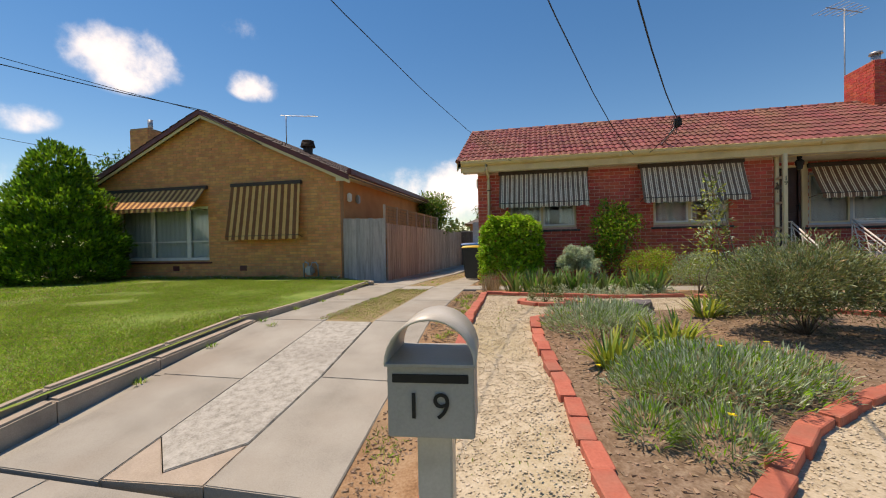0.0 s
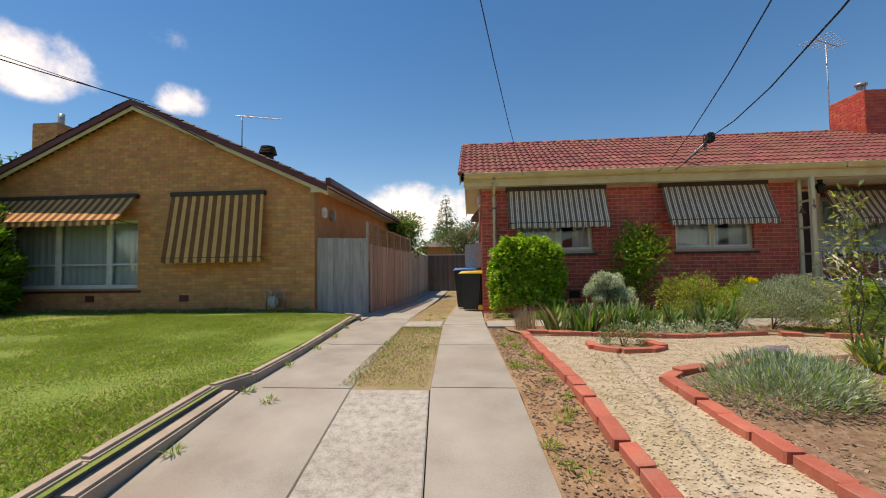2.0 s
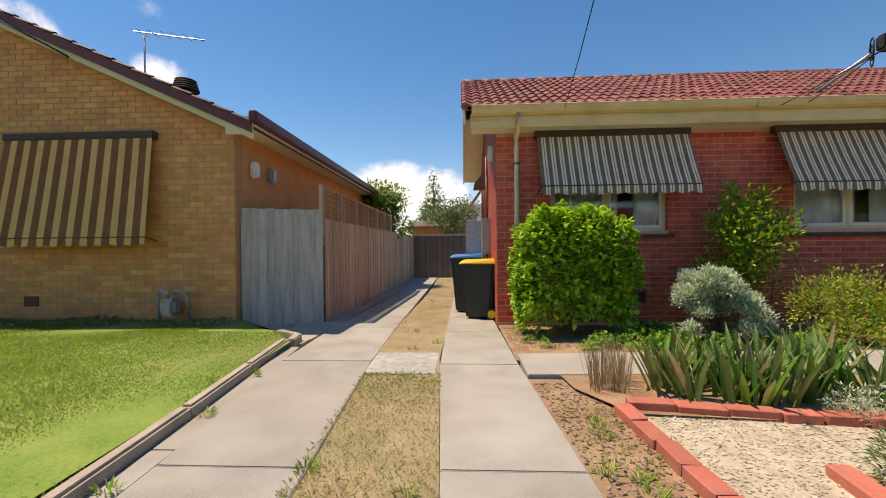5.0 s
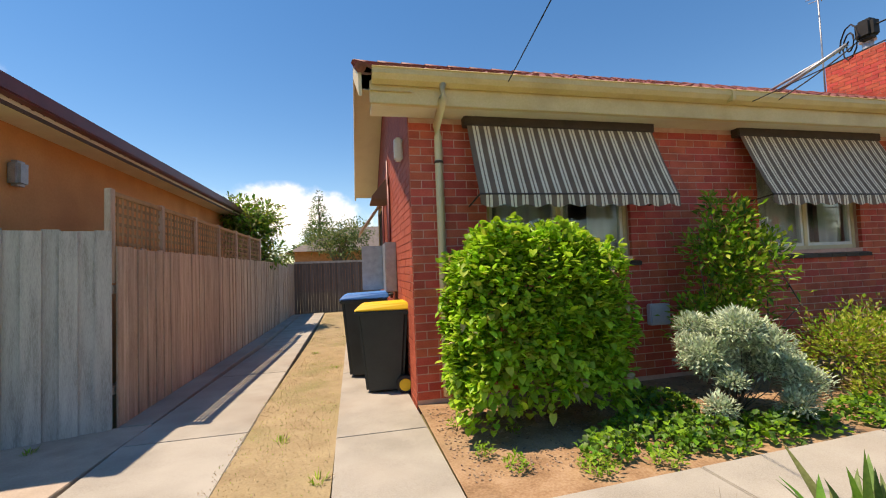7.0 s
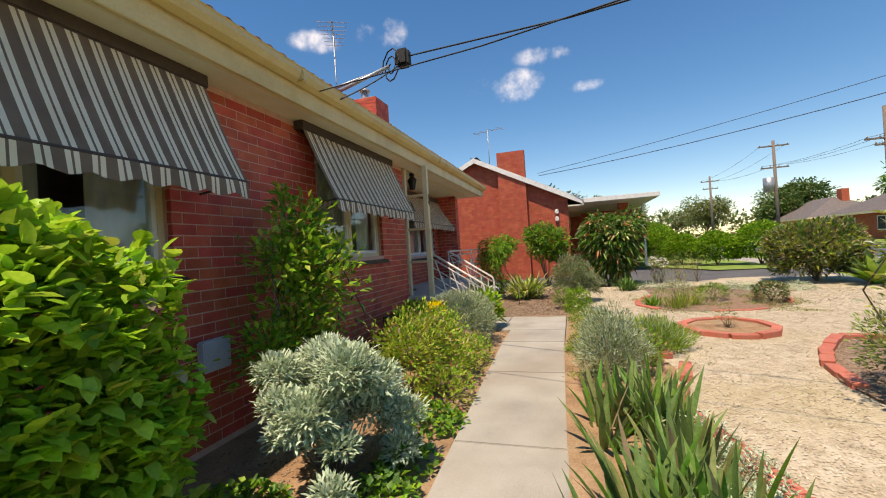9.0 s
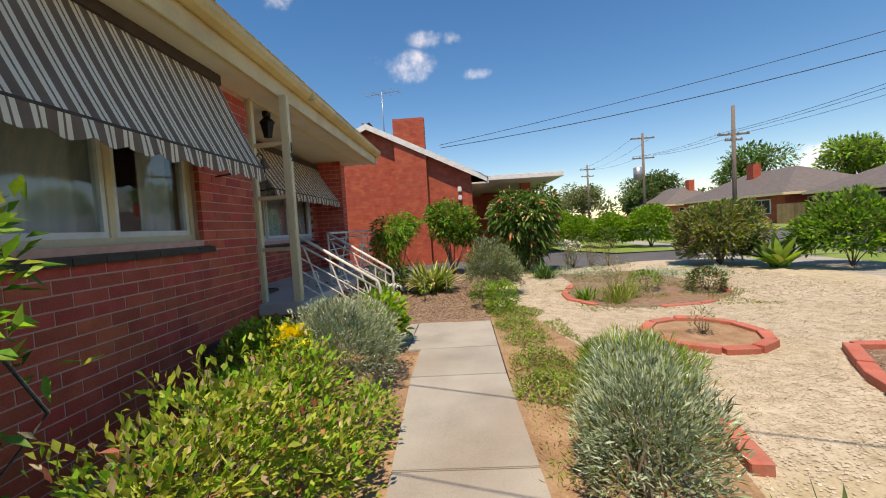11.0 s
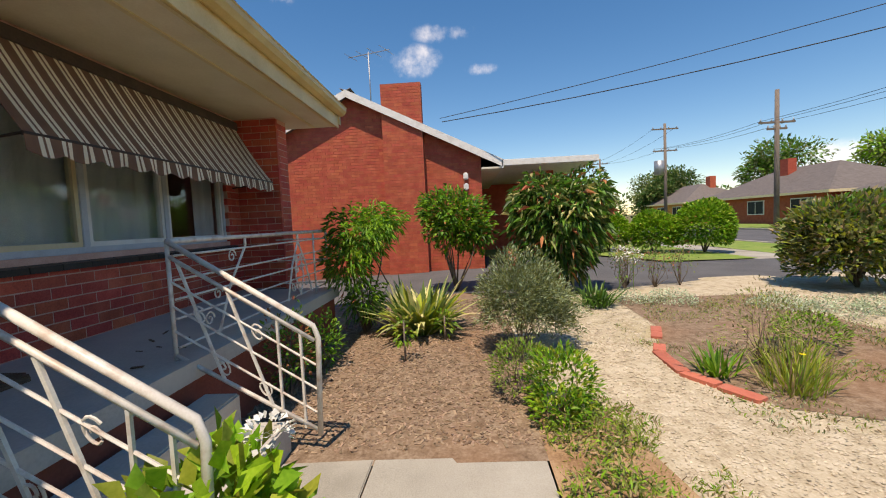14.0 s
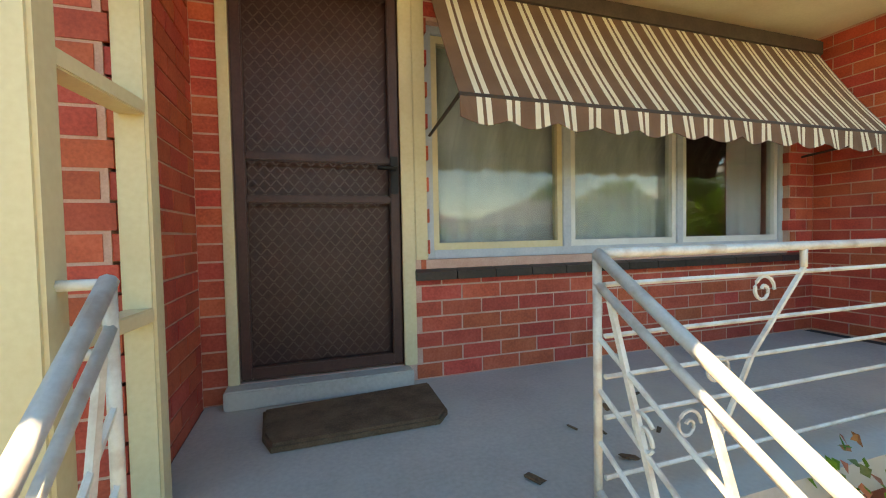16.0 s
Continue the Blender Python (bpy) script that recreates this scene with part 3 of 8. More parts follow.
for a, b in zip(cuts_r, cuts_r[1:]):
    def lx2(y): return line_mr(y) if y < 8.5 else lerp(0.13, 0.12, (y - 8.5) / 14)
    def rx2(y): return drive_right(y) if y < 8.5 else lerp(0.90, 0.86, min(1, (y - 8.5) / 4))
    slab([(lx2(a) + gap, a + gap), (rx2(a) - gap, a + gap), (rx2(b) - gap, b - gap), (lx2(b) + gap, b - gap)], M["concrete"], "", drive)
slab([(line_lm(1.9) + gap, 1.89), (0.14, 1.57), (line_mr(1.9) - gap, 1.91), (line_mr(2.87) - gap, 2.87), (line_mr(4.42) - gap, 4.42), (line_lm(4.42) + gap, 4.42), (line_lm(2.77) + gap, 2.77)], M["rough_concrete"], "rough grey patched concrete infill", drive, top=0.004)
slab([(line_lm(1.5) + gap, 1.45), (line_mr(1.5) - gap, 1.50), (line_mr(1.9) - gap, 1.90), (0.14, 1.56), (line_lm(1.9) + gap, 1.88)], M["old_concrete"], "", drive, top=-0.003)
slab([(-0.55, 8.0), (0.12, 8.0), (0.12, 8.75), (-0.55, 8.75)], M["rough_concrete"], "", drive, top=-0.004)
# the strip between the track and the kerb, and the apron in front of the fence
strip_cuts = [1.06, 2.77, 4.4, 6.6, 9.1]
for a, b in zip(strip_cuts, strip_cuts[1:]):
    slab([(drive_left(a) - 0.16, a + gap), (drive_left(a) - 0.008, a + gap), (drive_left(b) - 0.008, b - gap), (drive_left(b) - 0.16, b - gap)], M["concrete"], "", drive, top=-0.02)
slab([(-3.1, 10.55), (-3.0, 10.15), (-2.2, 9.72), (-1.75, 9.25), (-1.6, 9.25), (-1.6, 11.02), (-1.92, 11.02)], M["old_concrete"], "broken sandy concrete apron", drive, top=-0.015)
slab([(-1.90, 11.03), (-1.61, 11.03), (-1.63, 23), (-1.90, 23)], M["concrete"], "", drive, top=-0.01)

kerb = thing("kerb", "old concrete kerb wall holding up the lawn", "kerb", (-1.2, 3, 0.75), kind="structure")
for a, b in ((1.02, 1.95), (1.96, 2.9), (2.91, 4.38)):
    bm = bmesh.new()
    prism(bm, [(drive_left(a) - 0.32, a), (drive_left(a) - 0.17, a), (drive_left(b) - 0.17, b), (drive_left(b) - 0.32, b)], 0.10, lambda x, y: lawn_z(x, y) - 0.045, 0.018)
    part("kerb_block", bm, M["old_concrete"], kerb)


def edge_off(y): return float(np.interp(y, (4.3, 4.7), (0.33, 0.17)))


ys = [1.2, 2.0, 3.15, 4.3, 4.7, 5.9, 7.05, 8.1, 9.12]
for a, b in zip(ys, ys[1:]):
    bm = bmesh.new()
    xa, xb = drive_left(a) - edge_off(a), drive_left(b) - edge_off(b)
    prism(bm, [(xa - 0.09, a + 0.005), (xa, a + 0.005), (xb, b - 0.005), (xb - 0.09, b - 0.005)], 0.20, lambda x, y: lawn_z(x, y) + 0.022, 0.018)
    part("kerb_edging", bm, M["old_concrete"], kerb)
bm = bmesh.new()
prism(bm, [(-1.74, 9.14), (-1.64, 9.14), (-1.68, 9.45), (-2.05, 9.72), (-2.12, 9.64), (-1.78, 9.42)], 0.6, 0.785, 0.012)
part("kerb_edging", bm, M["old_concrete"], kerb)

pavement = thing("pavement", "pale concrete street footpath in square bays", "pavement", (0, 0, 0.73), kind="structure")
for i in range(-9, 16):
    a, b = -0.55 + i * 1.5, -0.55 + (i + 1) * 1.5
    slab([(a + gap, -0.75), (b - gap, -0.75), (b - gap, 1.40 if -2.1 < a < 0.9 else 1.0), (a + gap, 1.40 if -2.1 < a < 0.9 else 1.0)], M["concrete"], "", pavement, top=-0.004)
for i in range(16, 60):
    a, b = -0.55 + i * 1.5, -0.55 + (i + 1) * 1.5
    slab([(a + gap, -0.75), (b - gap, -0.75), (b - gap, 0.55), (a + gap, 0.55)], M["concrete"], "", pavement, top=-0.004)

garden_path = thing("garden_path", "pale concrete garden path leading to the porch steps", "path", (5, 8.4, 0.73), kind="structure")


def path_n(x): return lerp(8.62, 8.92, min(1, max(0, (x - 0.9) / 6)))
def path_s(x): return lerp(7.92, 8.07, min(1, max(0, (x - 0.9) / 6)))


xs = [0.93, 2.35, 3.95, 5.6, 7.02, 7.86, 9.10]
for a, b in zip(xs, xs[1:]):
    n_a, n_b = (path_n(a), path_n(b)) if b < 7.9 else (9.06, 9.06)
    slab([(a + 0.006, path_s(a)), (b - 0.006, path_s(b)), (b - 0.006, n_b), (a + 0.006, n_a)], M["concrete"], "", garden_path, top=0.022)
slab([(8.0, 9.07), (9.10, 9.07), (9.10, 9.62), (8.0, 9.62)], M["concrete"], "", garden_path, top=0.02)

sheet("neighbour_drive", [(14.6, -4), (18.2, -4), (18.4, 3.0), (21.5, 4.3), (22.5, 7.8), (18.7, 7.9), (18.7, 16), (13.6, 16), (14.1, 11.0), (14.65, 8.5), (14.3, 6.5), (15.2, 3.8)], M["asphalt"], "grey asphalt drive of the neighbour", "driveway", 0.0, sub=2)
sheet("verge", [(18.3, 0.6), (70, 0.6), (70, 7.8), (22.6, 7.8), (21.6, 4.2), (18.5, 2.9)], M["turf"], "mown green lawn in front of the neighbour's house", "lawn", 0.03, sub=3)
sheet("verge", [(-60, -3.2), (100, -3.2), (100, -0.78), (-60, -0.78)], M["turf"], "grass verge beside the street", "lawn", 0.0, sub=4)
sheet("road", [(-60, -10.6), (140, -10.6), (140, -3.45), (-60, -3.45)], M["asphalt"], "grey asphalt street", "road", -0.09, sub=6, wobble=0.0)
sheet("verge", [(-60, -16), (140, -16), (140, -10.9), (-60, -10.9)], M["turf"], "grass verge on the far side of the street", "lawn", 0.03, sub=5)
street_kerb = thing("street_kerb", "concrete kerbs along the street", "kerb", (0, -7, 0.7), kind="structure")
for yk in (-3.45, -10.9):
    part("kerb_stone", boxes((-60, 140, yk, yk + 0.25, -0.1, 0.76), bevel=0.02), M["concrete"], street_kerb)

# ---------------------------------------------------------------- red brick house
WX0, WX1, WY = 0.9, 7.895, 10.66         # front wall
PX1, PY = 12.17, 11.475                 # porch: its far side and back wall
ZS = 3.59                               # soffit
house = thing("house", "single-storey red brick house with a red tiled gable roof and cream eaves", "house", (6, 11, 0.7), kind="structure")
W1 = (1.72, 3.46, 2.08, 3.35)
W2 = (5.28, 6.97, 2.08, 3.35)
W3 = (9.02, 11.90, 2.00, 3.30)
DOOR = (8.06, 8.875, 1.43, 3.48)
z_base = 0.35
part("front_wall", wall_with_holes(WX0 + 0.004, WX1 - 0.02, z_base, ZS, [W1, W2], WY + 0.0, WY + 0.25), M["red_mortar"], house)
part("porch_wall", wall_with_holes(WX1 - 0.25, PX1, z_base, ZS, [W3, DOOR], PY + 0.0, PY + 0.25), M["red_mortar"], house)
part("return_wall", boxes((WX1 - 0.25, WX1 - 0.003, WY + 0.25, PY, z_base, ZS)), M["red_mortar"], house)
part("pier_wall", boxes((PX1 + 0.003, PX1 + 0.345, 10.92, 16.0, z_base, ZS + 0.02)), M["red_mortar"], house)
west_holes = [(14.45, 15.75, 1.75, 3.3), (17.2, 18.6, 1.75, 3.3)]
gable_slope, RIDGE_Y, RIDGE_Z, EAVE_Y, EAVE_Z = 0.512, 13.16, 5.34, 10.25, 3.84


def west_top(y): return 4.0 + gable_slope * (RIDGE_Y - 10.6 - abs(y - RIDGE_Y))


HOUSE_BACK = 2 * RIDGE_Y - WY
bm = wall_with_holes(0.253, HOUSE_BACK - WY, z_base, ZS, [(h[0] - WY, h[1] - WY, h[2], h[3]) for h in west_holes[:1]], 0.003, 0.25)
place_w = Matrix.Translation((WX0, WY, 0)) @ Matrix(((0, 1, 0, 0), (1, 0, 0, 0), (0, 0, 1, 0), (0, 0, 0, 1)))
bmesh.ops.transform(bm, matrix=place_w, verts=bm.verts[:])
bmesh.ops.recalc_face_normals(bm, faces=bm.faces[:])
part("side_wall", bm, M["pink_mortar"], house)
for gx in (WX0 + 0.003, PX1 + 0.08):
    bm = bmesh.new()
    tri = [(WY + 0.006, ZS + 0.006), (WY + 0.006, west_top(10.6) - 0.24), (RIDGE_Y, west_top(RIDGE_Y) - 0.24), (HOUSE_BACK, west_top(10.6) - 0.24), (HOUSE_BACK, ZS + 0.006)]
    a = [bm.verts.new((gx, y, z)) for y, z in tri]
    b = [bm.verts.new((gx + 0.22, y, z)) for y, z in tri]
    bm.faces.new(a), bm.faces.new(b[::-1])
    for i in range(5):
        bm.faces.new((a[i], b[i], b[(i + 1) % 5], a[(i + 1) % 5]))
    bmesh.ops.recalc_face_normals(bm, faces=bm.faces[:])
    part("gable_wall", bm, M["pink_mortar"], house)
part("back_wall", boxes((WX0 + 0.25, PX1, HOUSE_BACK - 0.25, HOUSE_BACK, z_base, ZS)), M["pink_mortar"], house)
# floor coloured near-black so that the room reads as unlit
part("room_floor", boxes((WX0 + 0.25, PX1, WY + 0.25, HOUSE_BACK - 0.25, 1.25, 1.33)), M["unlit_room_black"], house)
part("room_ceiling", boxes((WX0, PX1, WY + 0.1, HOUSE_BACK - 0.1, ZS + 0.03, ZS + 0.09)), M["soffit_paint"], house)
part("partition", boxes((WX0 + 0.25, PX1, 13.6, 13.7, 1.33, ZS + 0.03)), M["curtain"], house)

# eaves
GX0, GX1 = 0.40, 12.92
part("soffit", boxes((GX0 + 0.12, GX1 - 0.05, EAVE_Y + 0.05, WY + 0.0, ZS, ZS + 0.03), (WX1 - 0.0, GX1 - 0.05, WY, PY + 0.1, ZS, ZS + 0.03)), M["soffit_paint"], house, "flaking off-white eave lining")
part("soffit_batten", boxes((WX1, GX1 - 0.1, 10.60, 10.64, ZS - 0.014, ZS - 0.002), (GX0 + 0.2, GX1 - 0.1, EAVE_Y + 0.06, EAVE_Y + 0.09, ZS - 0.016, ZS - 0.002)), M["cream_paint"], house)
part("fascia", boxes((GX0 + 0.1, GX1 - 0.03, EAVE_Y + 0.022, EAVE_Y + 0.05, ZS - 0.02, EAVE_Z - 0.06), bevel=0.004), M["gutter_paint"], house)
bm = bmesh.new()
prof = [(0.0, 0.0), (0.0, -0.115), (-0.03, -0.125), (-0.085, -0.10), (-0.115, -0.055), (-0.115, -0.01), (-0.128, 0.0), (-0.118, 0.008), (-0.10, -0.01), (-0.10, -0.05), (-0.075, -0.085), (-0.03, -0.11), (-0.012, -0.105), (-0.012, 0.0)]
for x0, x1 in ((GX0 + 0.12, 4.45), (4.455, 8.6), (8.605, GX1)):
    a = [bm.verts.new((x0, EAVE_Y + 0.02 + p[0], EAVE_Z + 0.02 + p[1])) for p in prof]
    b = [bm.verts.new((x1, EAVE_Y + 0.02 + p[0], EAVE_Z + 0.02 + p[1])) for p in prof]
    for i in range(len(prof)):
        k = (i + 1) % len(prof)
        bm.faces.new((a[i], a[k], b[k], b[i]))
    bm.faces.new(a[::-1]), bm.faces.new(b)
bmesh.ops.recalc_face_normals(bm, faces=bm.faces[:])
part("gutter", bm, M["gutter_paint"], house, "cream metal gutter with rust spots")
for gx in (4.45, 8.6):
    part("gutter_joint", boxes((gx - 0.03, gx + 0.03, EAVE_Y - 0.112, EAVE_Y + 0.02, EAVE_Z - 0.10, EAVE_Z + 0.012), bevel=0.01), M["gutter_paint"], house)
# verges of the west gable and of the east end
for vx in (GX0, GX1 - 0.03):
    bm = bmesh.new()
    for s in (-1, 1):
        pts = [(RIDGE_Y + s * (RIDGE_Y - EAVE_Y), EAVE_Z - 0.22), (RIDGE_Y, RIDGE_Z - 0.22), (RIDGE_Y, RIDGE_Z + 0.0), (RIDGE_Y + s * (RIDGE_Y - EAVE_Y), EAVE_Z + 0.0)]
        a = [bm.verts.new((vx, y, z)) for y, z in pts]
        b = [bm.verts.new((vx + 0.03, y, z)) for y, z in pts]
        bm.faces.new(a), bm.faces.new(b[::-1])
        for i in range(4):
            bm.faces.new((a[i], b[i], b[(i + 1) % 4], a[(i + 1) % 4]))
    bmesh.ops.recalc_face_normals(bm, faces=bm.faces[:])
    part("barge_board", bm, M["cream_paint"], house)
for s in (-1, 1):
    bm = bmesh.new()
    q = [(GX0 + 0.03, RIDGE_Y + s * 2.91, EAVE_Z - 0.16), (WX0, RIDGE_Y + s * 2.91, EAVE_Z - 0.16), (WX0, RIDGE_Y, RIDGE_Z - 0.16), (GX0 + 0.03, RIDGE_Y, RIDGE_Z - 0.16)]
    bm.faces.new([bm.verts.new(p) for p in q])
    part("verge_lining", bm, M["cream_paint"], house)
bm = bmesh.new()
for s in (-1, 1):
    q = [(GX0 + 0.03, RIDGE_Y + s * 2.93, EAVE_Z - 0.03), (GX1 - 0.03, RIDGE_Y + s * 2.93, EAVE_Z - 0.03), (GX1 - 0.03, RIDGE_Y, RIDGE_Z - 0.03), (GX0 + 0.03, RIDGE_Y, RIDGE_Z - 0.03)]
    lo = [bm.verts.new(p) for p in q]
    hi = [bm.verts.new((p[0], p[1], p[2] + 0.02)) for p in q]
    bm.faces.new(lo), bm.faces.new(hi[::-1])
    for i in range(4):
        bm.faces.new((lo[i], hi[i], hi[(i + 1) % 4], lo[(i + 1) % 4]))
part("roof_deck", bm, M["red_tile"], house)


def tile_mesh(name, mat, w=0.30, l=0.40):
    """One interlocking roof tile: a double roll across, a thick lower edge. x across, y up the slope, z out."""
    prof = [(-w / 2, 0.0), (-w * 0.40, 0.022), (-w * 0.28, 0.028), (-w * 0.14, 0.010), (0.0, 0.0), (w * 0.12, 0.020), (w * 0.25, 0.028), (w * 0.38, 0.014), (w / 2, 0.0)]
    n = len(prof)
    vs = [(x, 0, z + 0.026) for x, z in prof] + [(x, l, z) for x, z in prof] + [(x, 0, z - 0.004) for x, z in prof]
    fs = [(i, i + 1, n + i + 1, n + i) for i in range(n - 1)] + [(2 * n + i, 2 * n + i + 1, i + 1, i) for i in range(n - 1)]
    me = bpy.data.meshes.new(name)
    me.from_pydata(vs, [], fs)
    me.materials.append(mat)
    return me


def tile_roof(parent, mat, corner, along, up, width, length, w=0.30, gauge=0.33, limit=300, order=1):
    """Rows of tiles from the eave up. corner: the eave's end; along, up: unit vectors."""
    along, up = Vector(along).normalized(), Vector(up).normalized()
    out = along.cross(up)
    if out.z < 0:
        out = -out
    me = tile_mesh("roof_tile_" + mat.name, mat, w, gauge + 0.07)
    base = Matrix((along, up, out)).transposed().to_4x4()
    mats = []
    rng = random.Random(5)
    for j in range(int(round(length / gauge))):
        for i in range(int(round(width / w))):
            p = Vector(corner) + along * (w * (i + 0.5)) + up * (gauge * j) + out * rng.uniform(0, 0.006)
            mats.append(Matrix.Translation(p) @ base @ Matrix.Rotation(rng.uniform(-0.008, 0.008), 4, "Z"))
    inv = world_matrix(parent).inverted()
    for m in mats[:limit]:
        ob = new("roof_tile", me)
        ob.parent = parent
        ob.matrix_basis = inv @ m
    if len(mats) > limit:
        v0 = np.array([v.co for v in me.vertices])
        f0 = [tuple(p.vertices) for p in me.polygons]
        vs, fs = [], []
        for m in mats[limit:]:
            a = np.array(m)
            k = len(vs) * len(v0)
            vs.append(v0 @ a[:3, :3].T + a[:3, 3])
            fs += [tuple(k + i for i in f) for f in f0]
        mesh_part("roof_tile_field", np.concatenate(vs), fs, mat, parent, kind="stuff")


SLOPE = Vector((0, RIDGE_Y - EAVE_Y, RIDGE_Z - EAVE_Z))
roof = thing("tiled_roof", "weathered red concrete roof tiles with lichen", "roof", (6, 13, 4), kind="structure")
tile_roof(roof, M["red_tile"], (GX0, EAVE_Y - 0.06, EAVE_Z + 0.0), (1, 0, 0), SLOPE, GX1 - GX0, SLOPE.length + 0.05, w=0.298)
bm = bmesh.new()
n_r = 32
for i in range(n_r):
    x0 = GX0 + (GX1 - GX0) * i / n_r
    tube(bm, [(x0, RIDGE_Y, RIDGE_Z + 0.005), (x0 + (GX1 - GX0) / n_r + 0.02, RIDGE_Y, RIDGE_Z - 0.008)], 0.10, 8, 0.92)
part("ridge_capping", bm, M["red_tile"], roof, "row of ridge cap tiles", kind="stuff")
for s in (-1,):
    bm = bmesh.new()
    for i in range(10):
        t0, t1 = i / 10, (i + 1) / 10 + 0.01
        p0 = Vector((GX0 + 0.02, EAVE_Y - 0.04, EAVE_Z + 0.03)) + SLOPE * t0
        p1 = Vector((GX0 + 0.02, EAVE_Y - 0.04, EAVE_Z + 0.02)) + SLOPE * min(t1, 1)
        tube(bm, [p0, p1], 0.055, 6, 0.9)
    part("verge_tiles", bm, M["red_tile"], roof, kind="stuff")


def brick_chimney(x0, x1, y0, y1, z0, z1, name, label, mat, mortar, parent=None):
    ch = thing(name, label, "chimney", ((x0 + x1) / 2, (y0 + y1) / 2, z0), kind="")
    if parent:
        ch.parent = parent
        ch.matrix_basis = world_matrix(parent).inverted() @ Matrix.Translation(((x0 + x1) / 2, (y0 + y1) / 2, z0))
    part("core", boxes((x0 + 0.006, x1 - 0.006, y0 + 0.006, y1 - 0.006, z0, z1 - 0.004)), mortar, ch)
    items = []
    tr = Matrix.Translation
    for (o, rz, w) in (((x0, y0), 0, x1 - x0), ((x1, y0), 90, y1 - y0), ((x1, y1), 180, x1 - x0), ((x0, y1), 270, y1 - y0)):
        pl = tr((o[0], o[1], 0)) @ Matrix.Rotation(radians(rz), 4, "Z") @ Matrix.Diagonal((1, -1, 1, 1))
        items += brick_items(w, z0, z1, lambda u, z: True, pl, proud=0.004)
    joined_boxes("brickwork", items, mat, ch)
    return ch


ch = brick_chimney(11.15, 11.95, 12.62, 13.72, 4.6, 6.33, "chimney", "red brick chimney on the roof with a metal flue", M["red_brick"], M["red_mortar"])
bm = bmesh.new()
tube(bm, [(11.5, 13.1, 6.3), (11.5, 13.1, 6.62)], 0.10, 12)
tube(bm, [(11.5, 13.1, 6.62), (11.5, 13.1, 6.68)], 0.15, 12, 0.9)
part("flue", bm, M["galvanised"], ch, "grey metal flue with a cowl")


def antenna(x, y, z0, z1, turn, name="antenna", rods=7):
    a = thing(name, "thin metal television antenna on a mast", "antenna", (x, y, z0), group="roof antennas")
    bm = bmesh.new()
    tube(bm, [(x, y, z0), (x, y, z1)], 0.018, 6)
    part("mast", bm, M["galvanised"], a)
    bm = bmesh.new()
    c, s = math.cos(turn), math.sin(turn)
    tube(bm, [(x - 0.75 * c, y - 0.75 * s, z1 - 0.08), (x + 0.75 * c, y + 0.75 * s, z1 - 0.02)], 0.014, 5)
    part("boom", bm, M["galvanised"], a)
    for i in range(rods):
        u = -0.65 + 1.3 * i / max(1, rods - 1)
        h = 0.42 - 0.03 * i
        bm = bmesh.new()
        tube(bm, [(x + u * c - h * s, y + u * s + h * c, z1 - 0.05 + 0.04 * u), (x + u * c + h * s, y + u * s - h * c, z1 - 0.05 + 0.04 * u)], 0.009, 4)
        part("rod", bm, M["galvanised"], a)
    return a


antenna(11.22, 13.8, 5.0, 8.3, 0.5)

# window assemblies


def window(name, label, x0, x1, z0, z1, y, mullions, frame_mat, sash_mat, curtain=True, depth=0.13, rail=None, drape=0.6, first_sash=None):
    """A window in a front wall whose outer face is at y, set back by depth."""
    w = thing(name, label, "window", ((x0 + x1) / 2, y, z0), kind="structure")
    f = 0.05
    yf, yb = y + depth - 0.05, y + depth + 0.03
    part("window_frame", boxes((x0, x0 + f, yf, yb, z0, z1), (x1 - f, x1, yf, yb, z0, z1), (x0 + f, x1 - f, yf, yb, z0, z0 + f), (x0 + f, x1 - f, yf, yb, z1 - f, z1), bevel=0.004), frame_mat, w)
    xs = [x0 + f, *mullions, x1 - f]
    for m in mullions:
        part("mullion", boxes((m - 0.03, m + 0.03, yf + 0.002, yb - 0.002, z0 + f, z1 - f), bevel=0.004), frame_mat, w)
    for i, (a, b) in enumerate(zip(xs, xs[1:])):
        a2, b2 = a + (0.03 if i else 0), b - (0.03 if i < len(xs) - 2 else 0)
        part("sash", boxes((a2, a2 + 0.035, yf + 0.012, yb - 0.01, z0 + f, z1 - f), (b2 - 0.035, b2, yf + 0.012, yb - 0.01, z0 + f, z1 - f), (a2 + 0.035, b2 - 0.035, yf + 0.012, yb - 0.01, z0 + f, z0 + f + 0.04), (a2 + 0.035, b2 - 0.035, yf + 0.012, yb - 0.01, z1 - f - 0.04, z1 - f)), first_sash if first_sash and i == 0 else sash_mat, w)
        if rail:
            part("glazing_bar", boxes((a2 + 0.035, b2 - 0.035, yf + 0.014, yb - 0.012, rail - 0.02, rail + 0.02)), sash_mat, w)
        g = part("pane", boxes((a2 + 0.03, b2 - 0.03, yf + 0.035, yf + 0.041, z0 + f + 0.03, z1 - f - 0.03)), M["glass"], w)
        g.visible_shadow = False
    if curtain:
        n = 64
        vs, fs = [], []
        for i in range(n + 1):
            u = i / n
            xx = lerp(x0 + 0.04, x1 - 0.04, u)
            yy = y + depth + 0.09 + 0.022 * math.sin(u * 70 * (x1 - x0) / 2) + 0.01 * math.sin(u * 31)
            vs += [(xx, yy, z0 - 0.1), (xx, yy, z1 + 0.05)]
        for i in range(n):
            if drape < 1 and any(ga < i / n < gb for ga, gb in ((0.52 * drape + 0.30, 0.52 * drape + 0.44),)):
                continue
            fs.append((2 * i, 2 * i + 2, 2 * i + 3, 2 * i + 1))
        mesh_part("net_curtain", vs, fs, M["curtain"], w, "sheer pale grey curtain", smooth=True)
    return w


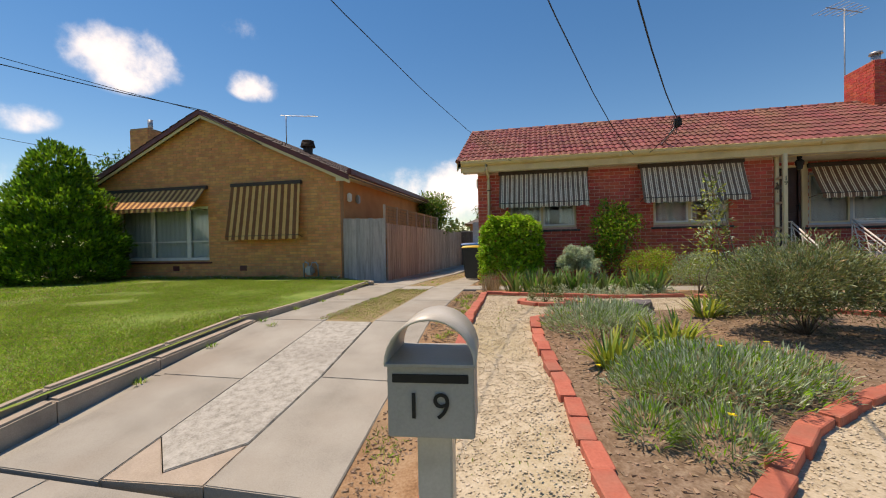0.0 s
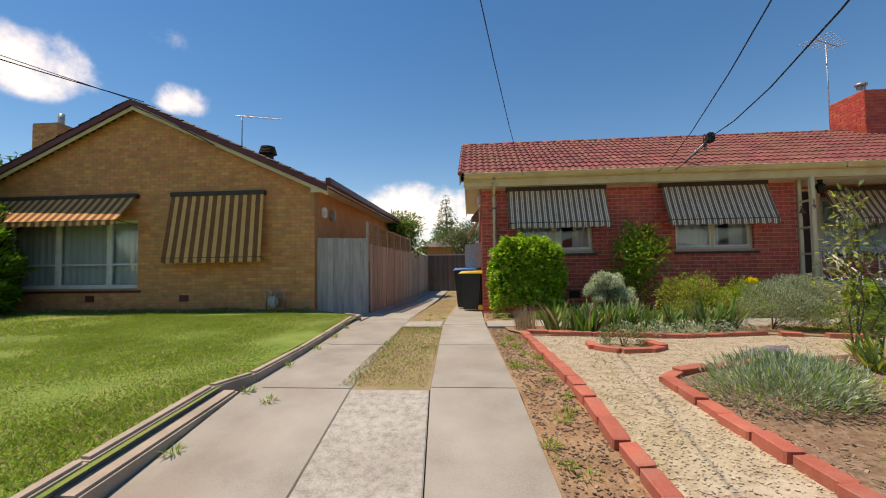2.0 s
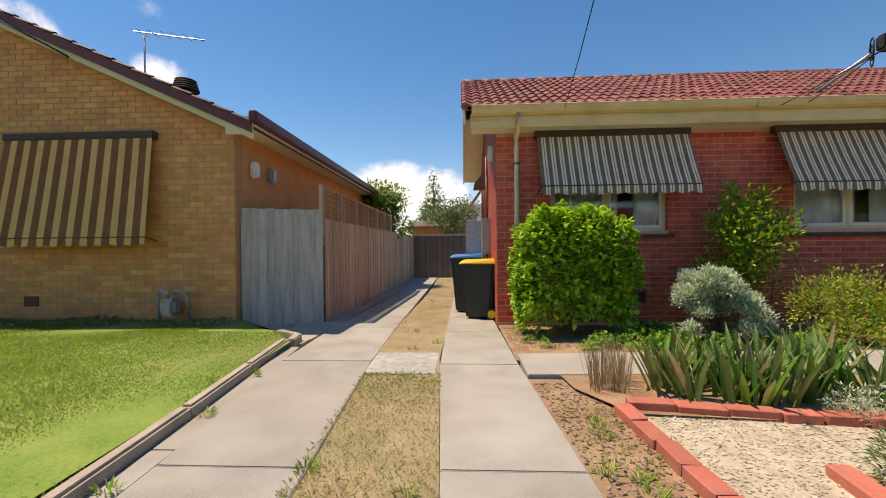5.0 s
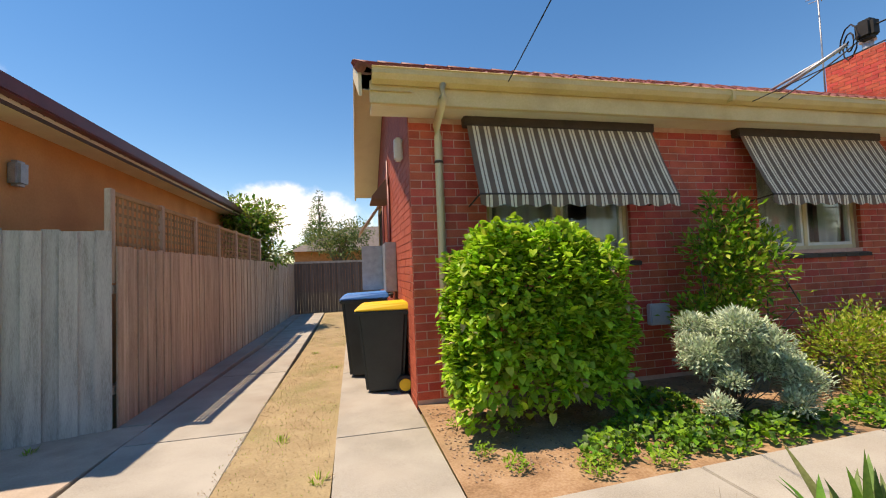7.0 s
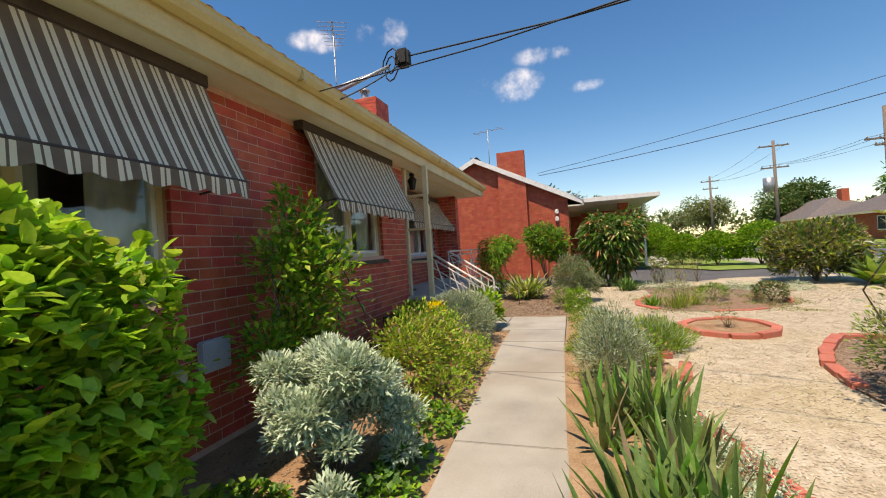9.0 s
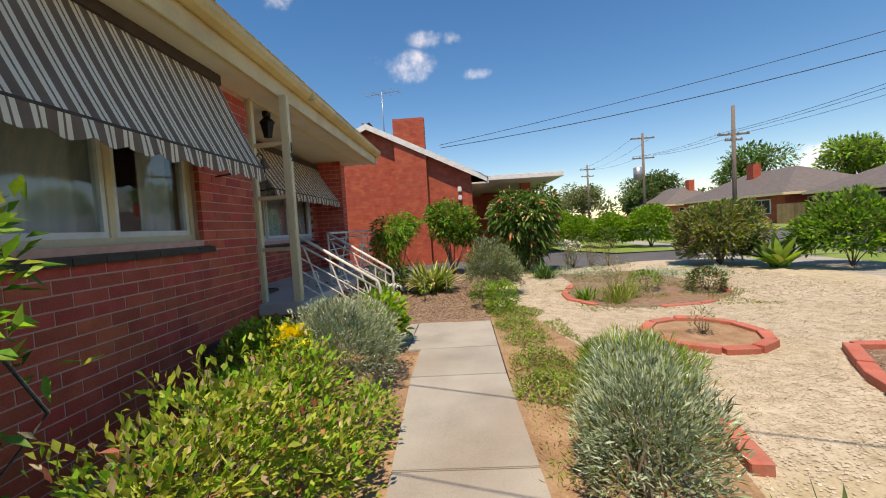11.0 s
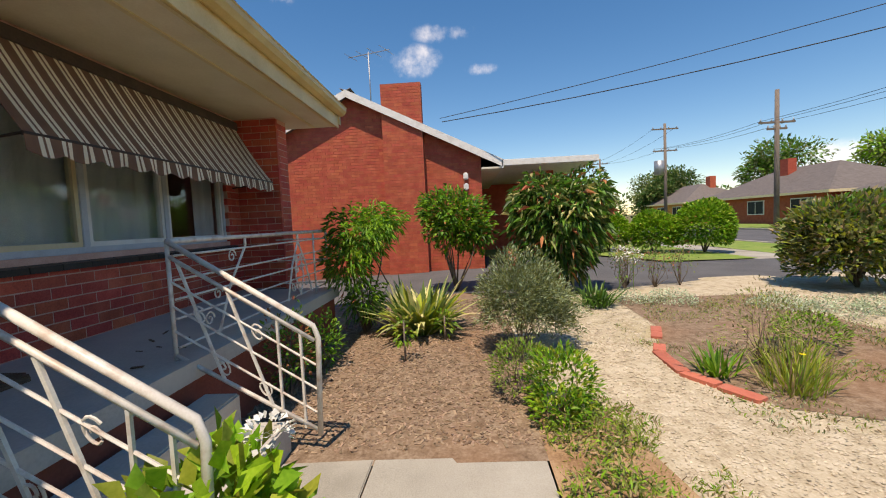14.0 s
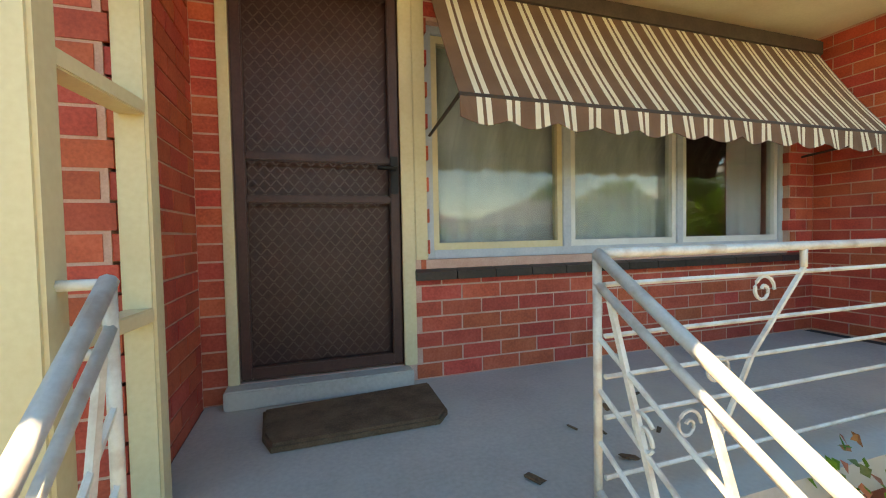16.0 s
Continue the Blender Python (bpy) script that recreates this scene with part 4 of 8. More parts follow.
def sill(x0, x1, y, z, parent, n, mat):
    """A row of sloping sill tiles."""
    for i in range(n):
        a, b = lerp(x0, x1, i / n) + 0.003, lerp(x0, x1, (i + 1) / n) - 0.003
        bm = bmesh.new()
        vs = [(a, y - 0.045, z - 0.055), (b, y - 0.045, z - 0.055), (b, y + 0.12, z), (a, y + 0.12, z), (a, y - 0.045, z - 0.10), (b, y - 0.045, z - 0.10), (b, y + 0.12, z - 0.05), (a, y + 0.12, z - 0.05)]
        v = [bm.verts.new(p) for p in vs]
        for f in ((0, 1, 2, 3), (7, 6, 5, 4), (0, 4, 5, 1), (1, 5, 6, 2), (2, 6, 7, 3), (3, 7, 4, 0)):
            bm.faces.new([v[k] for k in f])
        bmesh.ops.recalc_face_normals(bm, faces=bm.faces[:])
        part("sill_tile", bm, mat, parent)


def awning(name, label, x0, x1, z_top, y_wall, drop, reach, stripes, mats, scallop=0.10, valance=0.13, group="window awnings", flare=0.0, closed=False, sag=0.03):
    """A striped canvas awning: a head box on the wall, sloping cloth, a scalloped valance, side arms. stripes: (width, material index) repeated."""
    aw = thing(name, label, "awning", ((x0 + x1) / 2, y_wall, z_top), group=group)
    part("head_box", boxes((x0 - 0.03, x1 + 0.03, y_wall - 0.12, y_wall - 0.004, z_top - 0.11, z_top), bevel=0.012), M["canvas_head"], aw, "dark brown head board")
    edges, k, x = [], 0, x0
    while x < x1 - 1e-4:
        wd, mi = stripes[k % len(stripes)]
        edges.append((x, min(x + wd, x1), mi))
        x += wd
        k += 1
    vs, fs, ms = [], [], []
    rows = 7

    def cloth(u_x, r):
        t = r / rows
        yy = y_wall - 0.10 - reach * t
        zz = z_top - 0.09 - drop * t - sag * math.sin(math.pi * t) * (0.8 + 0.2 * math.sin(u_x * 9))
        xx = u_x + flare * t * ((u_x - (x0 + x1) / 2) / ((x1 - x0) / 2))
        return (xx, yy, zz)

    def hem(u_x):
        p = cloth(u_x, rows)
        period = 0.23
        ph = ((u_x - x0) % period) / period
        dz = valance - 0.035 * abs(2 * ph - 1) ** 1.5
        return (p[0], p[1] - 0.012 + 0.012 * math.sin(u_x * 17), p[2] - dz)

    for a, b, mi in edges:
        seg = max(1, int((b - a) / 0.03))
        for q in range(seg):
            xa, xb = lerp(a, b, q / seg), lerp(a, b, (q + 1) / seg)
            base = len(vs)
            for r in range(rows + 1):
                vs += [cloth(xa, r), cloth(xb, r)]
            vs += [hem(xa), hem(xb)]
            for r in range(rows + 1):
                fs.append((base + 2 * r, base + 2 * r + 2, base + 2 * r + 3, base + 2 * r + 1))
                ms.append(mi)
    ob = mesh_part("canvas", vs, fs, mats, aw, "striped canvas with a scalloped hem", mats=ms)
    weld = bmesh.new()
    weld.from_mesh(ob.data)
    bmesh.ops.remove_doubles(weld, verts=weld.verts[:], dist=0.0005)
    weld.to_mesh(ob.data)
    weld.free()
    so = ob.modifiers.new("thick", "SOLIDIFY")
    so.thickness = 0.003
    p0, p1 = cloth(x0, rows), cloth(x1, rows)
    bm = bmesh.new()
    tube(bm, [(p0[0], p0[1] + 0.01, p0[2]), (p1[0], p1[1] + 0.01, p1[2])], 0.014, 6)
    part("front_bar", bm, M["canvas_head"], aw)
    for sx, p in ((x0 + 0.02, p0), (x1 - 0.02, p1)):
        bm = bmesh.new()
        tube(bm, [(sx, y_wall - 0.01, p[2] - 0.05), (p[0], p[1] + 0.01, p[2])], 0.009, 5)
        part("side_arm", bm, M["canvas_head"], aw)
    return aw


gm = [M["stripe_dark"], M["stripe_light"]]
for i, W in enumerate((W1, W2)):
    window("window_%d" % (i + 1), "cream timber window with pale curtains under an awning", W[0], W[1], W[2], W[3], WY, [lerp(W[0], W[1], 0.50)], M["cream_paint"], M["white_paint"])
awning("awning", "grey and white striped canvas awning over a front window", 1.50, 3.72, 3.60, WY, 0.80, 0.36, [(0.058, 0), (0.026, 1), (0.012, 0), (0.026, 1)], gm)
awning("awning", "grey and white striped canvas awning over a front window", 4.96, 7.22, 3.60, WY, 0.80, 0.36, [(0.058, 0), (0.026, 1), (0.012, 0), (0.026, 1)], gm)
awning("awning", "brown and cream striped canvas awning over the porch window", 9.02, 12.04, 3.52, PY, 0.70, 0.44, [(0.075, 0), (0.026, 1), (0.016, 0), (0.026, 1)], [M["stripe_brown"], M["stripe_light"]])
window("window_3", "wide porch window with a cream sash and curtains", W3[0], W3[1], W3[2], W3[3], PY, [9.95, 10.87], M["frame_blue"], M["white_paint"], depth=0.09, drape=0.8, first_sash=M["cream_paint"])
sills = thing("window_sills", "black glazed tile sills under the windows", "window sill", (5, WY, 2.0), kind="structure")
sill(W1[0] - 0.06, W1[1] + 0.08, WY, W1[2] - 0.01, sills, 8, M["sill"])
sill(W2[0] - 0.06, W2[1] + 0.08, WY, W2[2] - 0.01, sills, 8, M["sill"])
sill(W3[0] - 0.08, W3[1] + 0.10, PY, W3[2] - 0.01, sills, 13, M["sill"])

# door
door = thing("door_1", "dark brown security screen door with diamond mesh", "door", (8.47, PY, 1.43), kind="structure")
dx0, dx1, dz0, dz1 = DOOR
part("door_frame", boxes((dx0 - 0.05, dx0 + 0.0, PY - 0.02, PY + 0.12, dz0 - 0.0, dz1 + 0.02), (dx1, dx1 + 0.07, PY - 0.02, PY + 0.12, dz0, dz1 + 0.02), (dx0, dx1, PY - 0.02, PY + 0.12, dz1 - 0.03, dz1 + 0.02), bevel=0.005), M["cream_paint"], door, "cream painted jamb")
part("cover_board", boxes((dx1 + 0.073, W3[0] - 0.002, PY - 0.012, PY + 0.05, W3[2] + 0.002, ZS - 0.004), bevel=0.004), M["cream_paint"], door, "cream board between door and window")
f = 0.055
part("screen_frame", boxes((dx0 + 0.004, dx0 + f, PY + 0.01, PY + 0.045, dz0 + 0.01, dz1 - 0.04), (dx1 - f, dx1 - 0.004, PY + 0.01, PY + 0.045, dz0 + 0.01, dz1 - 0.04), (dx0 + f, dx1 - f, PY + 0.01, PY + 0.045, dz0 + 0.01, dz0 + 0.07), (dx0 + f, dx1 - f, PY + 0.01, PY + 0.045, dz1 - 0.10, dz1 - 0.04), (dx0 + f, dx1 - f, PY + 0.012, PY + 0.043, 2.52, 2.56), (dx0 + f, dx1 - f, PY + 0.012, PY + 0.043, 2.31, 2.35), bevel=0.005), M["screen_brown"], door)
part("door_leaf", boxes((dx0, dx1, PY + 0.10, PY + 0.14, dz0, dz1 - 0.03)), M["screen_brown"], door)
bm = bmesh.new()
zz = dz0 + 0.08
row = 0
while zz < dz1 - 0.12:
    xx = dx0 + f + (0.028 if row % 2 else 0.0)
    while xx < dx1 - f - 0.02:
        for s in (-1, 1):
            xa, xb = xx, xx + s * 0.026
            if dx0 + f < xb < dx1 - f:
                q = [(xa, zz), (xb, zz + 0.030)]
                v = [bm.verts.new((q[0][0] - 0.0045, PY + 0.024, q[0][1])), bm.verts.new((q[0][0] + 0.0045, PY + 0.024, q[0][1])), bm.verts.new((q[1][0] + 0.0045, PY + 0.024, q[1][1])), bm.verts.new((q[1][0] - 0.0045, PY + 0.024, q[1][1]))]
                bm.faces.new(v)
        xx += 0.055
    zz += 0.034
    row += 1
part("mesh_grille", bm, M["screen_mesh"], door, "expanded steel mesh", kind="stuff")
bm = bmesh.new()
box(bm, dx1 - 0.052, dx1 - 0.012, PY - 0.002, PY + 0.012, 2.36, 2.56, bevel=0.004)
tube(bm, [(dx1 - 0.03, PY + 0.0, 2.49), (dx1 - 0.03, PY - 0.045, 2.49), (dx1 - 0.13, PY - 0.05, 2.49)], 0.010, 8)
part("door_handle", bm, M["black"], door, "black lever handle")
part("threshold", boxes((dx0 - 0.06, dx1 + 0.03, PY - 0.10, PY + 0.1, 1.335, dz0 - 0.002), bevel=0.008), M["porch_paint"], door)
mat_ob = thing("doormat", "worn dark brown coir doormat in front of the door", "doormat", (8.5, 11.1, 1.34))
bm = bmesh.new()
prism(bm, [(8.20, 11.02), (8.24, 10.91), (8.90, 10.92), (8.96, 11.0), (8.97, 11.34), (8.18, 11.27)], 1.34, 1.372, 0.012)
part("mat", bm, M["coir"], mat_ob)

# porch: floor, steps
porch = thing("porch", "grey painted concrete porch with a red base", "porch", (9.9, 10.9, 1.3), kind="structure")
part("porch_floor", boxes((7.79, 12.05, 10.16, WY - 0.012, 1.22, 1.337), (WX1 + 0.01, 12.05, WY - 0.012, PY + 0.02, 1.22, 1.337)), M["porch_paint"], porch, "grey painted concrete floor")
part("porch_base", boxes((7.82, 12.0, 10.21, WY - 0.02, 0.4, 1.22)), M["red_slab"], porch, "dull red painted plinth")
steps = thing("steps", "grey concrete steps up to the porch", "steps", (8.6, 9.9, 0.75), kind="structure")
part("step", boxes((7.95, 9.24, 9.93, 10.16, 0.5, 1.105), bevel=0.012), M["porch_paint"], steps)
part("step", boxes((7.95, 9.26, 9.63, 9.93, 0.5, 0.905), bevel=0.012), M["porch_paint"], steps)

# porch posts
posts = thing("porch_trellis", "two cream porch posts joined by horizontal slats", "porch post", (7.9, 10.4, 1.337))
part("post", boxes((7.86, 7.945, 10.20, 10.285, 1.335, ZS), bevel=0.008), M["cream_paint"], posts)
part("post", boxes((7.905, 7.985, 10.62, 10.70, 1.335, ZS), bevel=0.008), M["cream_paint"], posts)
for zz in (1.93, 2.50, 3.08):
    bm = boxes((7.868, 7.938, 10.285, 10.62, zz - 0.02, zz + 0.02), bevel=0.004)
    for v in bm.verts:
        v.co.x += 0.045 * (v.co.y - 10.285) / 0.335
    part("slat", bm, M["cream_paint"], posts)
bell = thing("door_bell", "small aged brass bell on a scroll bracket", "bell", (7.89, 10.52, 2.86))
bm = bmesh.new()
tube(bm, [(7.93, 10.62, 2.95), (7.91, 10.57, 2.99), (7.90, 10.52, 2.97), (7.90, 10.515, 2.94)], 0.007, 6)
part("bracket", bm, M["black"], bell)
bm = bmesh.new()
tube(bm, [(7.90, 10.515, 2.945), (7.90, 10.515, 2.925)], 0.014, 10)
tube(bm, [(7.90, 10.515, 2.84), (7.90, 10.515, 2.87), (7.90, 10.515, 2.925)], 0.058, 14, 0.45)
tube(bm, [(7.90, 10.515, 2.828), (7.90, 10.515, 2.842)], 0.066, 14)
part("bell_cup", bm, M["brass"], bell, smooth=True)
bm = bmesh.new()
tube(bm, [(7.90, 10.515, 2.83), (7.90, 10.515, 2.74)], 0.006, 6)
part("clapper_cord", bm, M["rubber"], bell)
lamp = thing("porch_lantern", "dark metal lantern hanging from the porch soffit", "lantern", (8.42, 10.68, 3.5))
bm = bmesh.new()
tube(bm, [(8.42, 10.68, ZS), (8.42, 10.68, ZS - 0.06)], 0.05, 8)
bmesh.ops.create_cone(bm, segments=6, radius1=0.10, radius2=0.03, depth=0.07, cap_ends=True, matrix=Matrix.Translation((8.42, 10.68, ZS - 0.10)))
bmesh.ops.create_cone(bm, segments=6, radius1=0.05, radius2=0.09, depth=0.18, cap_ends=True, matrix=Matrix.Translation((8.42, 10.68, ZS - 0.22)))
part("body", bm, M["black"], lamp)
number = thing("house_number", "dark metal house number on the porch post", "house number", (7.90, 10.195, 2.97))
for ch_, zc in (("1", 3.03), ("9", 2.92)):
    cu = bpy.data.curves.new("digit", "FONT")
    cu.body, cu.size, cu.extrude, cu.align_x, cu.align_y = ch_, 0.14, 0.004, "CENTER", "CENTER"
    cu.materials.append(M["black"])
    ob = new("digit", cu)
    ob.parent = number
    ob.matrix_basis = world_matrix(number).inverted() @ (Matrix.Translation((7.903, 10.195, zc)) @ Matrix.Rotation(radians(90), 4, "X"))


def spiral(c, ax, ay, r, turns=1.4, start=0.0, flip=1):
    pts = []
    n = 22
    for i in range(n + 1):
        t = i / n
        a = start + flip * turns * 2 * math.pi * t
        rr = r * (1 - 0.82 * t)
        pts.append(Vector(c) + Vector(ax) * (rr * math.cos(a)) + Vector(ay) * (rr * math.sin(a)))
    return pts


def railing(name, label, top_a, top_b, height, slope_down, group):
    """A sloping handrail panel between two upper points, with parallel bars and scrolls."""
    r = thing(name, label, "railing", top_a, group=group)
    a, b = Vector(top_a), Vector(top_b)
    down = Vector((0, 0, -1))

    def bar(pname, pts, rad, sides=6):
        bm = bmesh.new()
        tube(bm, pts, rad, sides)
        part(pname, bm, M["rail_paint"], r)
    d = b - a
    bm = bmesh.new()
    tube(bm, [a, b, b + down * 0.06 + d.normalized() * 0.03, b + down * (height * 0.94)], 0.018, 8)
    part("handrail", bm, M["rail_paint"], r, "cream painted handrail")
    bar("post", [a, a + down * height], 0.014)
    bar("second_rail", [a + down * 0.09, b + down * 0.09], 0.013)
    bar("bottom_rail", [a + down * (height - 0.03), b + down * (height * 0.94 - 0.03)], 0.013)
    n = 4
    for i in range(1, n):
        h = 0.09 + (height - 0.12) * i / n
        bar("bar", [a + down * h, b + down * h], 0.008, 5)
    for u0, u1 in ((0.06, 0.34), (0.40, 0.68), (0.74, 0.74), (0.90, 0.90)):
        bar("brace", [a + d * u0 + down * 0.1, a + d * u1 + down * (height - 0.04)], 0.011, 5)
    along = d.normalized()
    for u, h, fl in ((0.20, 0.36, 1), (0.33, 0.62, -1), (0.60, 0.26, 1), (0.62, 0.60, -1)):
        bar("scroll", spiral(a + d * u + down * (h * height / 0.75), along, (0, 0, 1), 0.055, flip=fl, start=1.0), 0.006, 5)
    return r


railing("stair_railing", "cream wrought iron stair railing with scrolls", (9.195, 10.29, 2.075), (9.235, 9.43, 1.515), 0.735, 0, "porch railings")
railing("stair_railing", "cream wrought iron stair railing with scrolls", (8.025, 10.245, 2.06), (8.06, 9.385, 1.50), 0.735, 0, "porch railings")
link = thing("rail_link", "short cream rail tying the stair railing to the post", "railing", (7.98, 10.24, 2.05), group="porch railings")
for zz in (2.055, 1.92):
    bm = bmesh.new()
    tube(bm, [(7.94, 10.243, zz), (8.025, 10.245, zz)], 0.012, 6)
    part("bar", bm, M["rail_paint"], link)
rl = thing("porch_railing", "cream wrought iron balustrade along the porch edge", "railing", (10.6, 10.25, 1.34), group="porch railings")


def rbar(pname, pts, rad, sides=6):
    bm = bmesh.new()
    tube(bm, pts, rad, sides)
    part(pname, bm, M["rail_paint"], rl)


RA, RB, RY = 9.205, 12.0, 10.27
rbar("handrail", [(RA, 10.30, 2.075), (RA + 0.1, RY, 2.075), (RB, RY, 2.075)], 0.016, 8)
rbar("handrail", [(RB, RY, 2.075), (RB, 10.93, 2.075)], 0.016, 8)
for h in (0.09, 0.24, 0.36, 0.48, 0.66):
    rbar("bar", [(RA, RY, 2.075 - h), (RB, RY, 2.075 - h)], 0.008, 5)
for h in (0.09, 0.36, 0.66):
    rbar("bar", [(RB, RY, 2.075 - h), (RB, 10.93, 2.075 - h)], 0.008, 5)
for x in (10.05, 11.1, RB):
    rbar("post", [(x, RY, 2.075), (x, RY, 2.0)] if x < RB else [(x, RY, 2.075), (x, RY, 1.34)], 0.012, 6)
for xc in (11.1,):
    for s in (-1, 1):
        rbar("brace", [(xc, RY, 1.99), (xc + s * 0.17, RY, 1.75), (xc + s * 0.32, RY, 1.40)], 0.010, 5)
        rbar("brace", [(xc, RY, 1.40), (xc + s * 0.10, RY, 1.62), (xc + s * 0.05, RY, 1.85)], 0.008, 5)
        for zc, o in ((1.52, 0.17), (1.70, 0.07), (1.80, 0.06)):
            rbar("scroll", spiral((xc + s * o, RY, zc), (1, 0, 0), (0, 0, 1), 0.05, flip=s), 0.006, 5)
for s in (1,):
    rbar("brace", [(10.05, RY, 2.0), (9.80, RY, 1.72), (9.62, RY, 1.40)], 0.010, 5)
    for xx, zc in ((9.93, 1.93), (9.72, 1.68), (9.60, 1.52)):
        rbar("scroll", spiral((xx - 0.08, RY, zc), (1, 0, 0), (0, 0, 1), 0.055, flip=1), 0.006, 5)
    rbar("post", [(11.55, RY, 2.075), (11.55, RY, 1.34)], 0.010, 6)

# downpipe, service cable mast, vents
pipe = thing("downpipe", "cream metal downpipe at the corner of the house", "downpipe", (1.2, 10.5, 0.7))
bm = bmesh.new()
tube(bm, [(1.18, EAVE_Y - 0.03, EAVE_Z - 0.08), (1.18, EAVE_Y - 0.03, EAVE_Z - 0.22), (1.19, WY - 0.06, ZS - 0.10), (1.20, WY - 0.055, ZS - 0.22), (1.20, WY - 0.055, 0.74)], 0.042, 10)
part("pipe", bm, M["cream_paint"], pipe)
for zz in (3.1, 1.6):
    bm = bmesh.new()
    tube(bm, [(1.20, WY - 0.055, zz), (1.20, WY - 0.055, zz + 0.025)], 0.048, 10)
    part("bracket", bm, M["canvas_head"], pipe)
mast = thing("service_mast", "galvanised service mast with a cable junction on the roof", "service mast", (5.5, 10.2, 4.0))
bm = bmesh.new()
tube(bm, [(5.42, 10.55, 3.98), (5.52, 9.75, 4.24)], 0.022, 8)
tube(bm, [(5.60, 10.9, 4.1), (5.50, 10.0, 4.18)], 0.016, 6)
part("mast_pipe", bm, M["galvanised"], mast)
bm = bmesh.new()
box(bm, 5.46, 5.60, 9.50, 9.66, 4.20, 4.40, bevel=0.03)
part("junction", bm, M["rubber"], mast)
bm = bmesh.new()
tube(bm, spiral((5.5, 9.72, 4.22), (0.6, 0.8, 0), (0, 0, 1), 0.22, turns=2.2), 0.008, 5)
part("cable_coil", bm, M["rubber"], mast)
for i, (x0, z0, x1, z1) in enumerate(((3.58, 1.28, 3.84, 1.52),)):
    meter = thing("meter_box", "small grey metal box on the brick wall", "meter box", (x0, WY, z0))
    part("cover", boxes((x0, x1, WY - 0.09, WY - 0.008, z0, z1), bevel=0.012), M["frame_blue"], meter)
for x in (3.0, 6.9, 7.2):
    v = thing("wall_vent", "dark terracotta wall vent", "vent", (x, WY, 1.0), group="wall vents")
    part("plate", boxes((x - 0.12, x + 0.12, WY - 0.022, WY - 0.007, 1.0, 1.17), bevel=0.004), M["sill"], v)
    for i in range(5):
        part("slot", boxes((x - 0.10, x + 0.10, WY - 0.027, WY - 0.022, 1.02 + i * 0.028, 1.032 + i * 0.028)), M["black"], v)
# west wall: side window frames, awning, meter box, lamp
sw = thing("window_4", "narrow side windows of the red house, filled with near-black for the unlit room", "window", (0.9, 15, 2.5), kind="structure")
# a near-black slab fills the opening, in place of the room's shade
part("reveal", boxes((0.92, 1.0, 14.45, 15.75, 1.75, 3.3)), M["unlit_room_black"], sw)
part("window_frame", boxes((0.895, 0.93, 14.45, 14.52, 1.75, 3.3), (0.895, 0.93, 15.68, 15.75, 1.75, 3.3), (0.895, 0.93, 14.52, 15.68, 1.75, 1.82), (0.895, 0.93, 14.52, 15.68, 3.23, 3.3)), M["cream_paint"], sw)
mb = thing("switchboard", "weathered grey metal switchboard with an open door on the side wall", "meter box", (0.85, 12.4, 1.9))
part("box", boxes((0.74, 0.893, 12.15, 12.62, 1.72, 2.40), bevel=0.01), M["galvanised"], mb)
part("door", boxes((0.44, 0.74, 12.60, 12.63, 1.74, 2.38), bevel=0.006), M["galvanised"], mb)
cab = thing("conduit", "dark conduits running up the side wall", "conduit", (0.88, 12.8, 1.0))
for yy, z0, z1 in ((12.75, 1.6, 3.3), (12.82, 1.6, 3.7), (13.9, 1.4, 3.4)):
    bm = bmesh.new()
    tube(bm, [(0.865, yy, z0), (0.865, yy, z1)], 0.02, 6)
    part("pipe", bm, M["burgundy"], cab)
el_lamp = thing("wall_light", "small white wall light high on the side wall", "wall light", (0.85, 11.15, 3.4))
part("fitting", boxes((0.80, 0.893, 11.08, 11.20, 3.26, 3.52), bevel=0.02), M["white_paint"], el_lamp)
st = thing("side_awning", "folded canvas awning above the side window", "awning", (0.8, 13.2, 3.1))
bm = bmesh.new()
prism(bm, [(0.62, 12.85), (0.89, 12.85), (0.89, 13.6), (0.62, 13.6)], 3.12, lambda x, y: 3.16 + (x - 0.62) * 1.2, 0.01)
part("canvas", bm, M["stripe_dark"], st)
st2 = thing("side_awning", "striped canvas awning above the far side window", "awning", (0.8, 14.9, 3.1))
mesh_part("canvas", [(0.88, 14.4, 3.35), (0.88, 15.8, 3.35), (0.45, 15.8, 2.75), (0.45, 14.4, 2.75), (0.88, 14.4, 3.33), (0.88, 15.8, 3.33), (0.46, 15.8, 2.73), (0.46, 14.4, 2.73)], [(0, 1, 2, 3), (7, 6, 5, 4), (3, 2, 6, 7), (0, 3, 7, 4), (1, 5, 6, 2)], M["stripe_light"], st2)

# ---------------------------------------------------------------- cream brick house to the west
YX0, YX1, YY = -12.05, -3.07, 10.4
YAP = (-7.6, 5.98)
west_house = thing("west_house", "single-storey cream brick house with a wide gable and brown eaves", "house", (-7.6, 10.4, 0.7), kind="structure")
YW = (-11.1, -7.55, 1.33, 3.05)
part("front_wall", wall_with_holes(YX0 + 0.01, YX1 - 0.01, 0.4, 3.45, [YW], YY + 0.0, YY + 0.25), M["cream_mortar"], west_house)


def y_top(x): return YAP[1] - 0.16 - abs(x - YAP[0]) * 0.458


